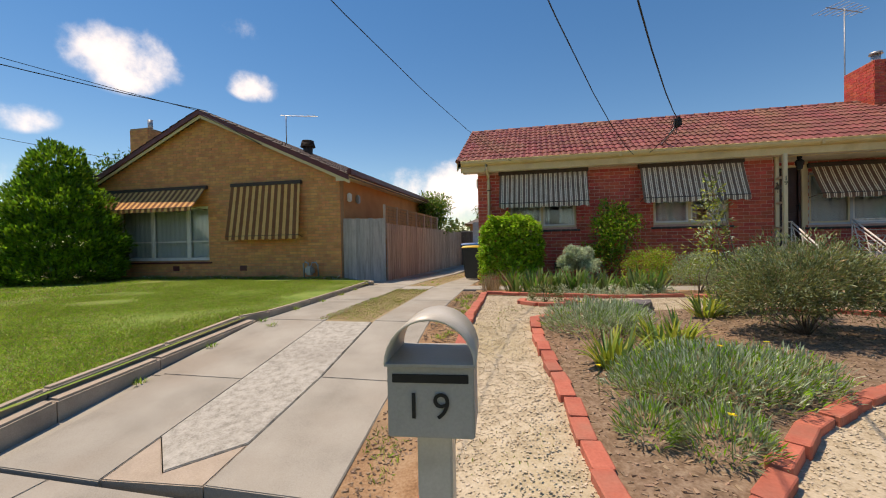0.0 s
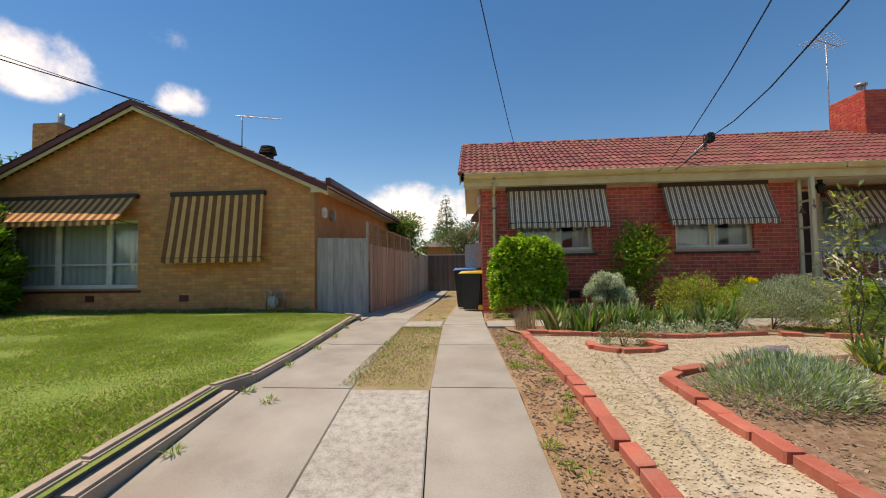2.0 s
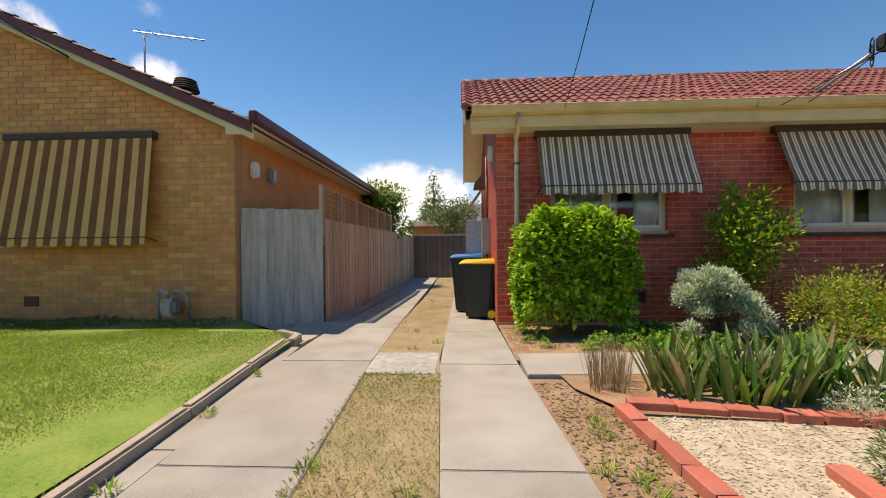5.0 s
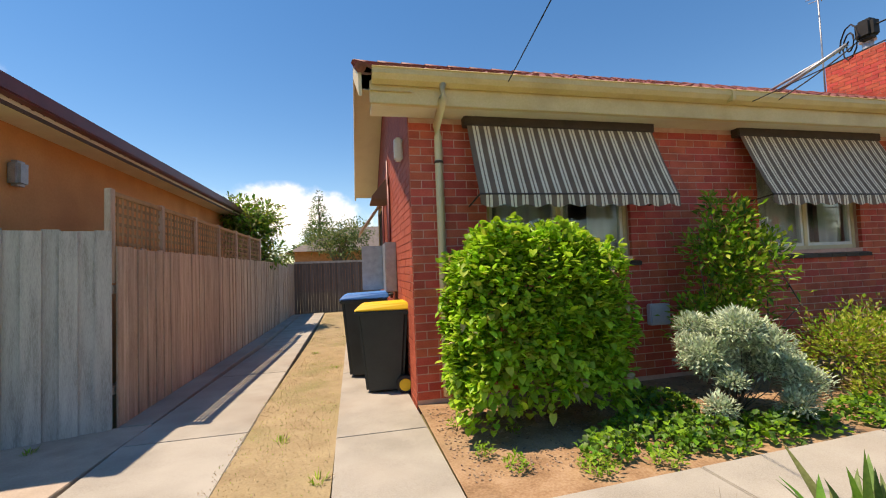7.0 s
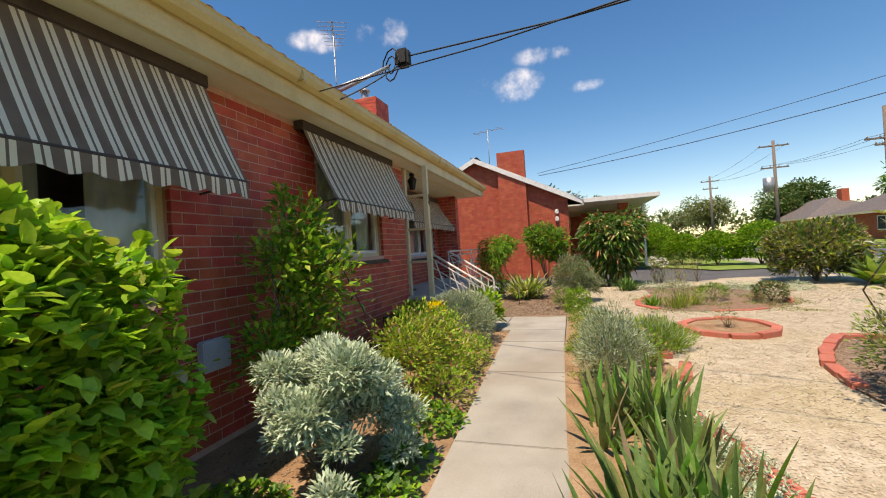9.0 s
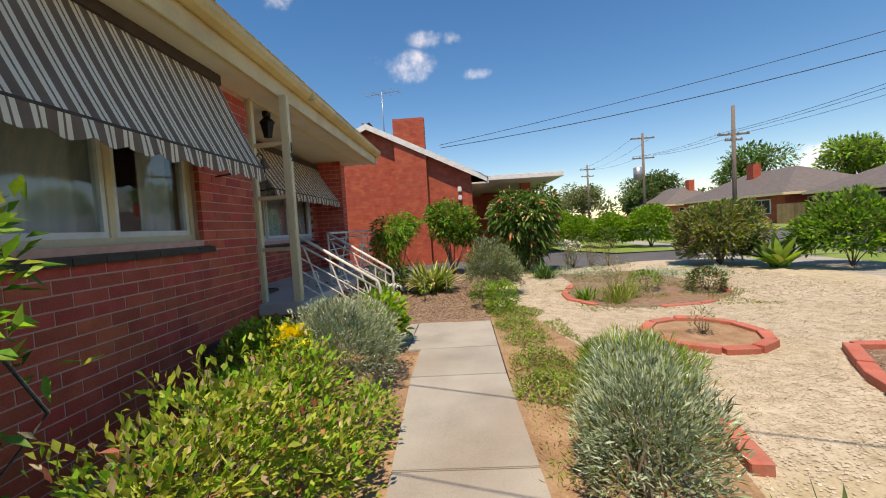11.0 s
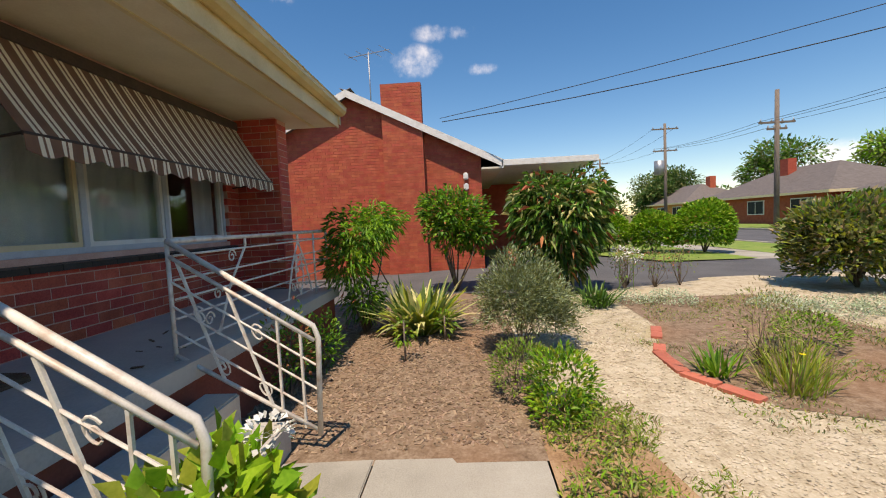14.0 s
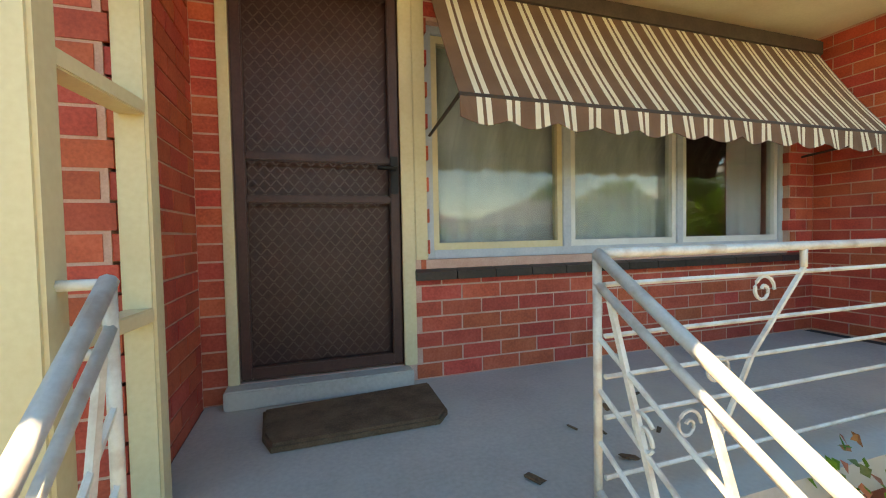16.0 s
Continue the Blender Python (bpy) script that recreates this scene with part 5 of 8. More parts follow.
bm = bmesh.new()
tri = [(YX0, 3.45), (YX1, 3.45), (YX1, y_top(YX1)), (YAP[0], y_top(YAP[0])), (YX0, y_top(YX0))]
a = [bm.verts.new((x, YY + 0.003, z)) for x, z in tri]
b = [bm.verts.new((x, YY + 0.25, z)) for x, z in tri]
bm.faces.new(a), bm.faces.new(b[::-1])
for i in range(5):
    bm.faces.new((a[i], b[i], b[(i + 1) % 5], a[(i + 1) % 5]))
bmesh.ops.recalc_face_normals(bm, faces=bm.faces[:])
part("gable_wall", bm, M["cream_mortar"], west_house)
part("side_wall", boxes((YX1 - 0.25, YX1, YY + 0.25, 22.0, 0.4, 3.66)), M["orange_wall"], west_house, "orange painted side wall")
part("side_wall", boxes((YX0, YX0 + 0.25, YY + 0.25, 22.0, 0.4, 3.66)), M["orange_wall"], west_house)
part("back_wall", boxes((YX0, YX1, 21.8, 22.0, 0.4, 3.62)), M["orange_wall"], west_house)
part("room_back", boxes((YX0 + 0.3, YX1 - 0.3, 13, 13.1, 0.4, 3.6)), M["curtain"], west_house)
EW = 0.40
ex0, ex1 = YAP[0] - (YX1 + EW - YAP[0]), YX1 + EW


def y_roof(x): return YAP[1] - abs(x - YAP[0]) * 0.458


for s, xe in ((1, ex1), (-1, ex0)):
    bm = bmesh.new()
    q = [(YAP[0], YAP[1] - 0.06), (xe, y_roof(xe) - 0.06), (xe, y_roof(xe) - 0.10), (YAP[0], YAP[1] - 0.10)]
    a = [bm.verts.new((x, YY - 0.22, z)) for x, z in q]
    b = [bm.verts.new((x, 22.3, z)) for x, z in q]
    bm.faces.new(a), bm.faces.new(b[::-1])
    for i in range(4):
        bm.faces.new((a[i], b[i], b[(i + 1) % 4], a[(i + 1) % 4]))
    bmesh.ops.recalc_face_normals(bm, faces=bm.faces[:])
    part("roof_deck", bm, M["brown_tile"], west_house)
    # barge boards: brown above, cream below
    for (o, h0, h1, mm, yy) in ((0.0, -0.02, -0.17, "burgundy", YY - 0.26), (0.0, -0.17, -0.26, "cream_paint", YY - 0.20)):
        bm = bmesh.new()
        q = [(YAP[0], YAP[1] + h0), (xe, y_roof(xe) + h0), (xe, y_roof(xe) + h1), (YAP[0], YAP[1] + h1)]
        a = [bm.verts.new((x, yy, z)) for x, z in q]
        b = [bm.verts.new((x, yy + 0.03, z)) for x, z in q]
        bm.faces.new(a), bm.faces.new(b[::-1])
        for i in range(4):
            bm.faces.new((a[i], b[i], b[(i + 1) % 4], a[(i + 1) % 4]))
        bmesh.ops.recalc_face_normals(bm, faces=bm.faces[:])
        part("barge_board", bm, M[mm], west_house)
    wx = YX1 if s > 0 else YX0
    part("soffit", boxes((min(wx, xe), max(wx, xe), YY - 0.2, 22.2, 3.66, 3.70)), M["soffit_paint"], west_house)
    part("eave_box", boxes((min(wx, xe), max(wx, xe), YY - 0.225, YY - 0.195, 3.54, 3.80)), M["cream_paint"], west_house, "cream boxed eave end")
    part("gutter", boxes((xe - 0.02, xe + 0.10, YY - 0.3, 22.3, 3.70, 3.86) if s > 0 else (xe - 0.10, xe + 0.02, YY - 0.3, 22.3, 3.70, 3.86), bevel=0.015), M["burgundy"], west_house, "dark red gutter")
for s in (1, -1):
    xe = ex1 if s > 0 else ex0
    up = Vector((YAP[0] - xe, 0, YAP[1] - y_roof(xe)))
    tile_roof(west_house, M["brown_tile"], (xe, YY - 0.28, y_roof(xe) - 0.03), (0, 1, 0), up, 12.6, up.length, w=0.30, limit=0)
window("window_5", "wide three-light window with white frames under an awning", YW[0], YW[1], YW[2], YW[3], YY, [-9.80, -8.40], M["white_paint"], M["white_paint"], rail=1.93, drape=1.0)
sill_w = thing("window_sills", "brick sill under the wide window", "window sill", (-9, YY, 1.3), kind="structure")
sill(YW[0] - 0.1, YW[1] + 0.1, YY, YW[2], sill_w, 16, M["burgundy"])
# near-black sheet standing in for a shaded room behind the drawn awning
part("window_hole_cover", boxes((-6.5, -4.4, YY + 0.26, YY + 0.3, 1.9, 3.5)), M["unlit_room_black"], west_house)
tan = [M["stripe_rust"], M["stripe_tan"]]
awning("awning", "brown and tan striped canvas awning over a wide window", -12.0, -7.55, 3.66, YY, 0.62, 0.55, [(0.11, 0), (0.10, 1)], tan, group="west awnings")
awning("awning", "brown and tan striped awning drawn down over a window", -6.62, -4.28, 3.66, YY, 1.52, 0.24, [(0.115, 0), (0.10, 1)], tan, group="west awnings", flare=0.05)
for x in (-8.8, -6.33):
    v = thing("wall_vent", "small terracotta vent low in the cream wall", "vent", (x, YY, 1.0), group="wall vents")
    part("plate", boxes((x - 0.12, x + 0.12, YY - 0.02, YY - 0.006, 1.0, 1.16), bevel=0.004), M["burgundy"], v)
gas = thing("gas_meter", "grey gas meter with curved pipes at the wall's foot", "gas meter", (-3.95, 10.2, 0.8))
part("body", boxes((-4.10, -3.86, 10.12, 10.33, 0.88, 1.14), bevel=0.05), M["galvanised"], gas)
bm = bmesh.new()
tube(bm, [(-4.02, 10.22, 1.14), (-4.02, 10.22, 1.22), (-4.12, 10.22, 1.26), (-4.2, 10.25, 1.2), (-4.2, 10.3, 0.75)], 0.022, 8)
tube(bm, [(-3.93, 10.22, 1.14), (-3.9, 10.22, 1.24), (-3.78, 10.22, 1.24), (-3.74, 10.26, 1.15), (-3.74, 10.3, 0.75)], 0.022, 8)
part("pipe", bm, M["galvanised"], gas)
wch = brick_chimney(-13.1, -12.25, 12.6, 13.3, 2.6, 6.45, "chimney", "cream brick chimney with a metal flue", M["cream_brick"], M["cream_mortar"])
bm = bmesh.new()
tube(bm, [(-12.5, 12.95, 6.4), (-12.5, 12.95, 6.85)], 0.09, 10)
part("flue", bm, M["galvanised"], wch)
wv = thing("roof_ventilator", "round dark roof ventilator with ribs", "roof vent", (-5.6, 13.0, 4.9))
bm = bmesh.new()
tube(bm, [(-5.6, 13.0, 4.85), (-5.6, 13.0, 5.35)], 0.17, 14)
part("body", bm, M["brown_tile"], wv)
for i in range(5):
    bm = bmesh.new()
    tube(bm, [(-5.6, 13.0, 5.30 + i * 0.05), (-5.6, 13.0, 5.325 + i * 0.05)], 0.27 - 0.015 * i, 14)
    part("rib", bm, M["brown_tile"], wv)
ya = thing("antenna", "thin metal television antenna on the brown roof", "antenna", (-6.2, 12.6, 5.2), group="roof antennas")
bm = bmesh.new()
tube(bm, [(-6.2, 12.6, 5.2), (-6.2, 12.6, 6.35)], 0.018, 6)
tube(bm, [(-6.35, 12.5, 6.36), (-5.1, 12.9, 6.33)], 0.014, 5)
part("mast", bm, M["galvanised"], ya)
for i in range(6):
    bm = bmesh.new()
    xx = -6.2 + i * 0.2
    tube(bm, [(xx, 12.4 + i * 0.06, 6.35), (xx, 12.7 + i * 0.06, 6.35)], 0.008, 4)
    part("rod", bm, M["galvanised"], ya)
for k, yy in enumerate((10.9, 11.5)):
    wl = thing("wall_light", "small wall fitting under the eave of the orange wall", "wall light", (YX1, yy, 3.1), group="side wall fittings")
    part("fitting", boxes((YX1 + 0.004, YX1 + 0.12, yy - 0.08, yy + 0.08, 3.02, 3.28), bevel=0.03), M["white_paint"] if k == 0 else M["galvanised"], wl)

# ---------------------------------------------------------------- fences
rng = random.Random(11)
front_fence = thing("front_fence", "weathered grey timber paling fence across the side passage", "fence", (-2.5, 10.75, 0.7), kind="structure")
fa, fb = Vector((-3.06, 10.545, 0)), Vector((-1.93, 11.0, 0))
items = []
n = 10
ang = math.atan2(fb.y - fa.y, fb.x - fa.x)
for i in range(n):
    p = fa.lerp(fb, (i + 0.5) / n)
    h = 2.50 + rng.uniform(-0.012, 0.012)
    items.append(block(p.x + 0.012 * (i % 2) * math.sin(ang), p.y - 0.014 * (i % 2), (h + 0.62) / 2, 0.126 + rng.uniform(-0.004, 0.006), 0.016, h - 0.62, ang + rng.uniform(-0.02, 0.02)))
pieces("paling", items, M["paling_grey"], front_fence)
side_fence = thing("side_fence", "brown timber paling fence beside the drive", "fence", (-1.92, 16, 0.5), kind="structure")
items = []
y = 11.03
while y < 23.4:
    w = 0.10 + rng.uniform(-0.008, 0.008)
    h = 2.35 + rng.uniform(-0.012, 0.012)
    z0 = G(0, y) - 0.03
    items.append(block(-1.915 + rng.choice((0, 0.012)), y + w / 2, (h + z0) / 2, 0.016, w - 0.004, h - z0, rng.uniform(-0.02, 0.02)))
    y += w
pieces("paling", items, M["paling_brown"], side_fence)
for zz in (0.95, 1.9):
    part("rail", boxes((-2.0, -1.93, 11.03, 23.4, zz, zz + 0.08)), M["paling_brown"], side_fence)
lat = thing("lattice_screen", "brown timber lattice screen on top of the paling fence", "lattice", (-1.95, 14, 2.4))
part("rail", boxes((-1.98, -1.93, 11.0, 17.6, 2.845, 2.89), bevel=0.004), M["lattice"], lat)
for i in range(7):
    yy = 11.02 + i * 1.09
    part("post", boxes((-1.985, -1.925, yy - 0.04, yy + 0.04, 2.0, 2.91), bevel=0.006), M["paling_brown"], lat)
items = []
yy = 11.05
while yy < 17.55:
    items.append(block(-1.950, yy, 2.60, 0.007, 0.032, 0.50))
    yy += 0.095
zz = 2.39
while zz < 2.84:
    items.append(block(-1.958, 14.3, zz, 0.007, 6.5, 0.032))
    zz += 0.095
pieces("lath", items, M["lattice"], lat)
end_fence = thing("end_fence", "dark timber fence and gate closing the passage", "fence", (-0.5, 23.3, 0.5), kind="structure")
items = []
x = -1.9
while x < 2.6:
    items.append(block(x + 0.05, 23.35, 1.38, 0.096, 0.018, 2.05))
    x += 0.102
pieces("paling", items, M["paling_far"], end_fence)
part("rail", boxes((-1.9, 2.6, 23.31, 23.335, 2.36, 2.44)), M["paling_grey"], end_fence)
wf = thing("neighbour_fence", "grey timber fence far behind the neighbour's drive", "fence", (24, 16, 0.7), kind="structure")
items = [block(19.3 + i * 0.15, 15.5, 1.3, 0.14, 0.02, 1.5) for i in range(60)]
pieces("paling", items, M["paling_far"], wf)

# ---------------------------------------------------------------- wheelie bins


def bin_thing(x, y, z, turn, lid_mat, label, h=1.0):
    b = thing("wheelie_bin", label, "bin", (x, y, z), group="wheelie bins")
    b.rotation_euler = (0, 0, turn)
    T = Matrix.Translation((x, y, z)) @ Matrix.Rotation(turn, 4, "Z")

    def put(name, bm, mat, label="", parent=b):
        bmesh.ops.transform(bm, matrix=T, verts=bm.verts[:])
        return part(name, bm, mat, parent, label)
    bm = bmesh.new()
    lo = [(-0.19, -0.22, 0.04), (0.19, -0.22, 0.04), (0.19, 0.20, 0.04), (-0.19, 0.20, 0.04)]
    hi = [(-0.25, -0.30, h - 0.09), (0.25, -0.30, h - 0.09), (0.25, 0.27, h - 0.09), (-0.25, 0.27, h - 0.09)]
    a, c = [bm.verts.new(p) for p in lo], [bm.verts.new(p) for p in hi]
    bm.faces.new(a[::-1]), bm.faces.new(c)
    for i in range(4):
        bm.faces.new((a[i], a[(i + 1) % 4], c[(i + 1) % 4], c[i]))
    bmesh.ops.bevel(bm, geom=[e for e in bm.edges if abs(e.verts[0].co.z - e.verts[1].co.z) > 0.3], offset=0.04, segments=3, affect="EDGES")
    put("body", bm, M["bin_green"])
    put("rim", boxes((-0.275, 0.275, -0.325, 0.30, h - 0.12, h - 0.07), bevel=0.015), M["bin_green"])
    bm = bmesh.new()
    lo = [(-0.28, -0.335, h - 0.068), (0.28, -0.335, h - 0.068), (0.28, 0.32, h - 0.068), (-0.28, 0.32, h - 0.068)]
    hi = [(-0.23, -0.27, h - 0.005), (0.23, -0.27, h - 0.005), (0.25, 0.30, h + 0.012), (-0.25, 0.30, h + 0.012)]
    a, c = [bm.verts.new(p) for p in lo], [bm.verts.new(p) for p in hi]
    bm.faces.new(a[::-1]), bm.faces.new(c)
    for i in range(4):
        bm.faces.new((a[i], a[(i + 1) % 4], c[(i + 1) % 4], c[i]))
    bmesh.ops.bevel(bm, geom=bm.edges[:], offset=0.015, segments=2, affect="EDGES")
    lid = put("lid", bm, lid_mat)
    bm = bmesh.new()
    tube(bm, [(-0.22, 0.30, h - 0.03), (-0.22, 0.37, h - 0.02), (0.22, 0.37, h - 0.02), (0.22, 0.30, h - 0.03)], 0.016, 8)
    put("handle", bm, M["bin_green"])
    for s in (-1, 1):
        bm = bmesh.new()
        tube(bm, [(s * 0.20, 0.22, 0.10), (s * 0.26, 0.22, 0.10)], 0.10, 18)
        wheel = put("wheel", bm, M["rubber"])
        bm = bmesh.new()
        tube(bm, [(s * 0.255, 0.22, 0.10), (s * 0.268, 0.22, 0.10)], 0.068, 16)
        put("hub", bm, M["bin_yellow"] if lid_mat == M["bin_yellow"] else M["rubber"], "", wheel)
    return b


bin_thing(0.655, 11.42, G(0, 11.4), radians(-97), M["bin_yellow"], "dark green wheelie bin with a bright yellow lid on the drive")
bin_thing(0.46, 12.30, G(0, 12.1), radians(-93), M["bin_blue"], "dark green wheelie bin with a blue lid beside the brick wall", 1.10)

# ---------------------------------------------------------------- letterbox
lb = thing("letterbox", "cream metal letterbox with a curved roof and the number 19", "letterbox", (2.17, 0.62, 0.7))
LT = Matrix.Translation((2.17, 0.52, 0)) @ Matrix.Rotation(radians(6), 4, "Z")


def lput(name, bm, mat, label=""):
    bmesh.ops.transform(bm, matrix=LT, verts=bm.verts[:])
    return part(name, bm, mat, lb, label)


bw, bz0, bz1, bd = 0.118, 1.19, 1.385, 0.19
lput("body", boxes((-bw, bw, 0.0, bd, bz0, bz1), bevel=0.004), M["plate_steel"])
lput("slot", boxes((-bw + 0.015, bw - 0.015, -0.004, 0.004, bz1 - 0.045, bz1 - 0.022), bevel=0.001), M["black"])
lput("shelf", boxes((-bw - 0.004, bw + 0.004, -0.012, bd + 0.03, bz1, bz1 + 0.008)), M["plate_steel"])
bm = bmesh.new()
nseg = 16
for y0, y1 in ((-0.012, bd + 0.03),):
    outer0, outer1, in0, in1 = [], [], [], []
    for i in range(nseg + 1):
        a = math.pi * i / nseg
        cx, cz = math.cos(a), math.sin(a)
        outer0.append(bm.verts.new(((bw + 0.006) * cx, y0, bz1 + 0.004 + 0.125 * cz)))
        outer1.append(bm.verts.new(((bw + 0.006) * cx, y1, bz1 + 0.004 + 0.125 * cz)))
        in0.append(bm.verts.new((bw * cx, y0, bz1 + 0.004 + 0.119 * cz)))
        in1.append(bm.verts.new((bw * cx, y1, bz1 + 0.004 + 0.119 * cz)))
    for i in range(nseg):
        for q in ((outer0[i], outer0[i + 1], outer1[i + 1], outer1[i]), (in0[i + 1], in0[i], in1[i], in1[i + 1]), (outer0[i + 1], outer0[i], in0[i], in0[i + 1]), (outer1[i], outer1[i + 1], in1[i + 1], in1[i])):
            ff = bm.faces.new(q)
            ff.smooth = True
lput("hood", bm, M["cream_steel"], "curved cream metal hood, open at both ends")
lput("post", boxes((-0.05, 0.05, 0.06, 0.16, 0.30, bz0), bevel=0.006), M["cream_steel"])
for ch_, xx in (("1", -0.045), ("9", 0.03)):
    cu = bpy.data.curves.new("digit", "FONT")
    cu.body, cu.size, cu.extrude, cu.align_x, cu.align_y = ch_, 0.10, 0.001, "CENTER", "CENTER"
    cu.materials.append(M["black"])
    ob = new("digit", cu)
    ob.parent = lb
    ob.matrix_basis = world_matrix(lb).inverted() @ LT @ Matrix.Translation((xx, -0.004, bz0 + 0.085)) @ Matrix.Rotation(radians(90), 4, "X")

# ---------------------------------------------------------------- house to the east
EX = 18.75
east_house = thing("east_house", "red brick neighbour house with a white-trimmed gable and carport", "house", (EX, 11, 0.7), kind="structure")
EA = (11.68, 5.87)
e_right, e_left = 7.95, 16.4


def e_top(y): return EA[1] - 0.05 - abs(y - EA[0]) * 0.50


bm = bmesh.new()
tri = [(e_right, 0.4), (e_right, e_top(e_right)), (EA[0], e_top(EA[0])), (e_left, e_top(e_left)), (e_left, 0.4)]
a = [bm.verts.new((EX + 0.003, y, z)) for y, z in tri]
b = [bm.verts.new((EX + 0.25, y, z)) for y, z in tri]
bm.faces.new(a), bm.faces.new(b[::-1])
for i in range(5):
    bm.faces.new((a[i], b[i], b[(i + 1) % 5], a[(i + 1) % 5]))
bmesh.ops.recalc_face_normals(bm, faces=bm.faces[:])
part("gable_wall", bm, M["pink_mortar"], east_house)
part("front_wall", boxes((EX + 0.25, 30, e_right, e_right + 0.25, 0.4, 3.75)), M["east_brick"], east_house)
part("back_wall", boxes((EX + 0.25, 30, e_left - 0.25, e_left, 0.4, 3.75)), M["east_brick"], east_house)
part("far_wall", boxes((29.8, 30, e_right + 0.25, e_left - 0.25, 0.4, 3.75)), M["east_brick"], east_house)
for s, ye in ((-1, 7.35), (1, 16.9)):
    for h0, h1, mm, t0, t1 in ((0.06, -0.12, "white_paint", EX - 0.30, EX - 0.27), (0.0, -0.05, "grey_tile", EX - 0.27, 30.3)):
        q = [(EA[0], EA[1] + h0 + 0.03), (ye, EA[1] + h0 + 0.03 - abs(ye - EA[0]) * 0.5), (ye, EA[1] + h1 - abs(ye - EA[0]) * 0.5), (EA[0], EA[1] + h1)]
        bm = bmesh.new()
        a = [bm.verts.new((t0, y, z)) for y, z in q]
        b = [bm.verts.new((t1, y, z)) for y, z in q]
        bm.faces.new(a), bm.faces.new(b[::-1])
        for i in range(4):
            bm.faces.new((a[i], b[i], b[(i + 1) % 4], a[(i + 1) % 4]))
        bmesh.ops.recalc_face_normals(bm, faces=bm.faces[:])
        part("barge_board" if mm == "white_paint" else "roof_deck", bm, M[mm], east_house)
    up = Vector((0, EA[0] - ye, abs(ye - EA[0]) * 0.5))
    tile_roof(east_house, M["grey_tile"], (EX - 0.3, ye, EA[1] - abs(ye - EA[0]) * 0.5 + 0.04), (1, 0, 0), up, 11.5, up.length, w=0.30, limit=0)
part("soffit", boxes((EX - 0.27, 30, 7.38, e_right, 3.55, 3.6)), M["soffit_paint"], east_house)
part("fascia", boxes((EX - 0.30, 30, 7.34, 7.38, 3.55, 3.78)), M["white_paint"], east_house)
chb = thing("chimney_breast", "tall red brick chimney breast on the neighbour's gable wall", "chimney", (EX, 10.1, 0.7))
part("core", boxes((EX - 0.22, EX + 0.1, 9.56, 10.70, 0.4, 6.06)), M["pink_mortar"], chb)
carport = thing("carport", "flat-roofed carport with white fascia beside the red house", "carport", (20.5, 6, 0.7), kind="structure")
part("roof", boxes((19.3, 26.0, 4.45, 7.33, 3.72, 3.90), bevel=0.01), M["white_paint"], carport)
for x, y in ((22.6, 4.6), (25.8, 4.6)):
    part("post", boxes((x - 0.05, x + 0.05, y - 0.05, y + 0.05, 0.7, 3.72)), M["white_paint"], carport)
part("back_wall", boxes((25.9, 26.05, 4.6, 7.9, 0.5, 3.72)), M["east_brick"], carport)
part("brick_pillar", boxes((21.2, 21.6, 5.4, 5.8, 0.5, 3.72)), M["east_brick"], carport)
part("dwarf_wall", boxes((18.8, 21.8, 7.0, 7.25, 0.5, 1.15)), M["east_brick"], carport)
for zz in (3.30, 3.0):
    wl = thing("wall_light", "small white wall light on the neighbour's gable", "wall light", (EX, 8.4, zz), group="gable fittings")
    part("fitting", boxes((EX - 0.12, EX - 0.006, 8.33, 8.47, zz, zz + 0.2), bevel=0.03), M["white_paint"], wl)
antenna(19.6, 11.2, 5.3, 7.4, 1.2, rods=4)

# ---------------------------------------------------------------- red brick edging of the beds
edge_rng = random.Random(21)


def edging(name, pts, label, closed=False, length=0.27, tilt=0.05, gap_chance=0.0, h=0.045):
    """Painted bricks laid end to end along a line."""
    e = thing(name, label, "garden edging", (pts[0][0], pts[0][1], 0.73), group="brick edgings")
    items = []
    P = [Vector((x, y, 0)) for x, y in pts]
    if closed:
        P.append(P[0])
    carry = 0.0
    for a, b in zip(P, P[1:]):
        d = (b - a)
        L_ = d.length
        n = max(1, round(L_ / length))
        pitch = -math.atan2(G(b.x, b.y) - G(a.x, a.y), L_)
        for i in range(n):
            if edge_rng.random() < gap_chance:
                continue
            c = a.lerp(b, (i + 0.5) / n)
            ang = math.atan2(d.y, d.x) + edge_rng.uniform(-tilt, tilt)
            items.append(block(c.x + edge_rng.uniform(-0.012, 0.012), c.y + edge_rng.uniform(-0.012, 0.012), G(c.x, c.y) + h / 2 - 0.005 + edge_rng.uniform(-0.01, 0.012), 1.0, 1.0, 1.0, ang) @ Matrix.Rotation(pitch, 4, "Y") @ Matrix.Rotation(edge_rng.uniform(-0.05, 0.05), 4, "X") @ Matrix.Diagonal((L_ / n - 0.008, 0.115, h + 0.04, 1)))
    me = bpy.data.meshes.get("edging_brick")
    if me is None:
        bm = bmesh.new()
        bmesh.ops.create_cube(bm, size=1.0)
        bmesh.ops.bevel(bm, geom=bm.edges[:], offset=0.06, segments=1, affect="EDGES")
        me = bpy.data.meshes.new("edging_brick")
        bm.to_mesh(me)
        bm.free()
        me.materials.append(M["edging"])
    inv = world_matrix(e).inverted()
    for m in items:
        ob = new("edging_brick", me)
        ob.parent = e
        ob.matrix_basis = inv @ m
    return e


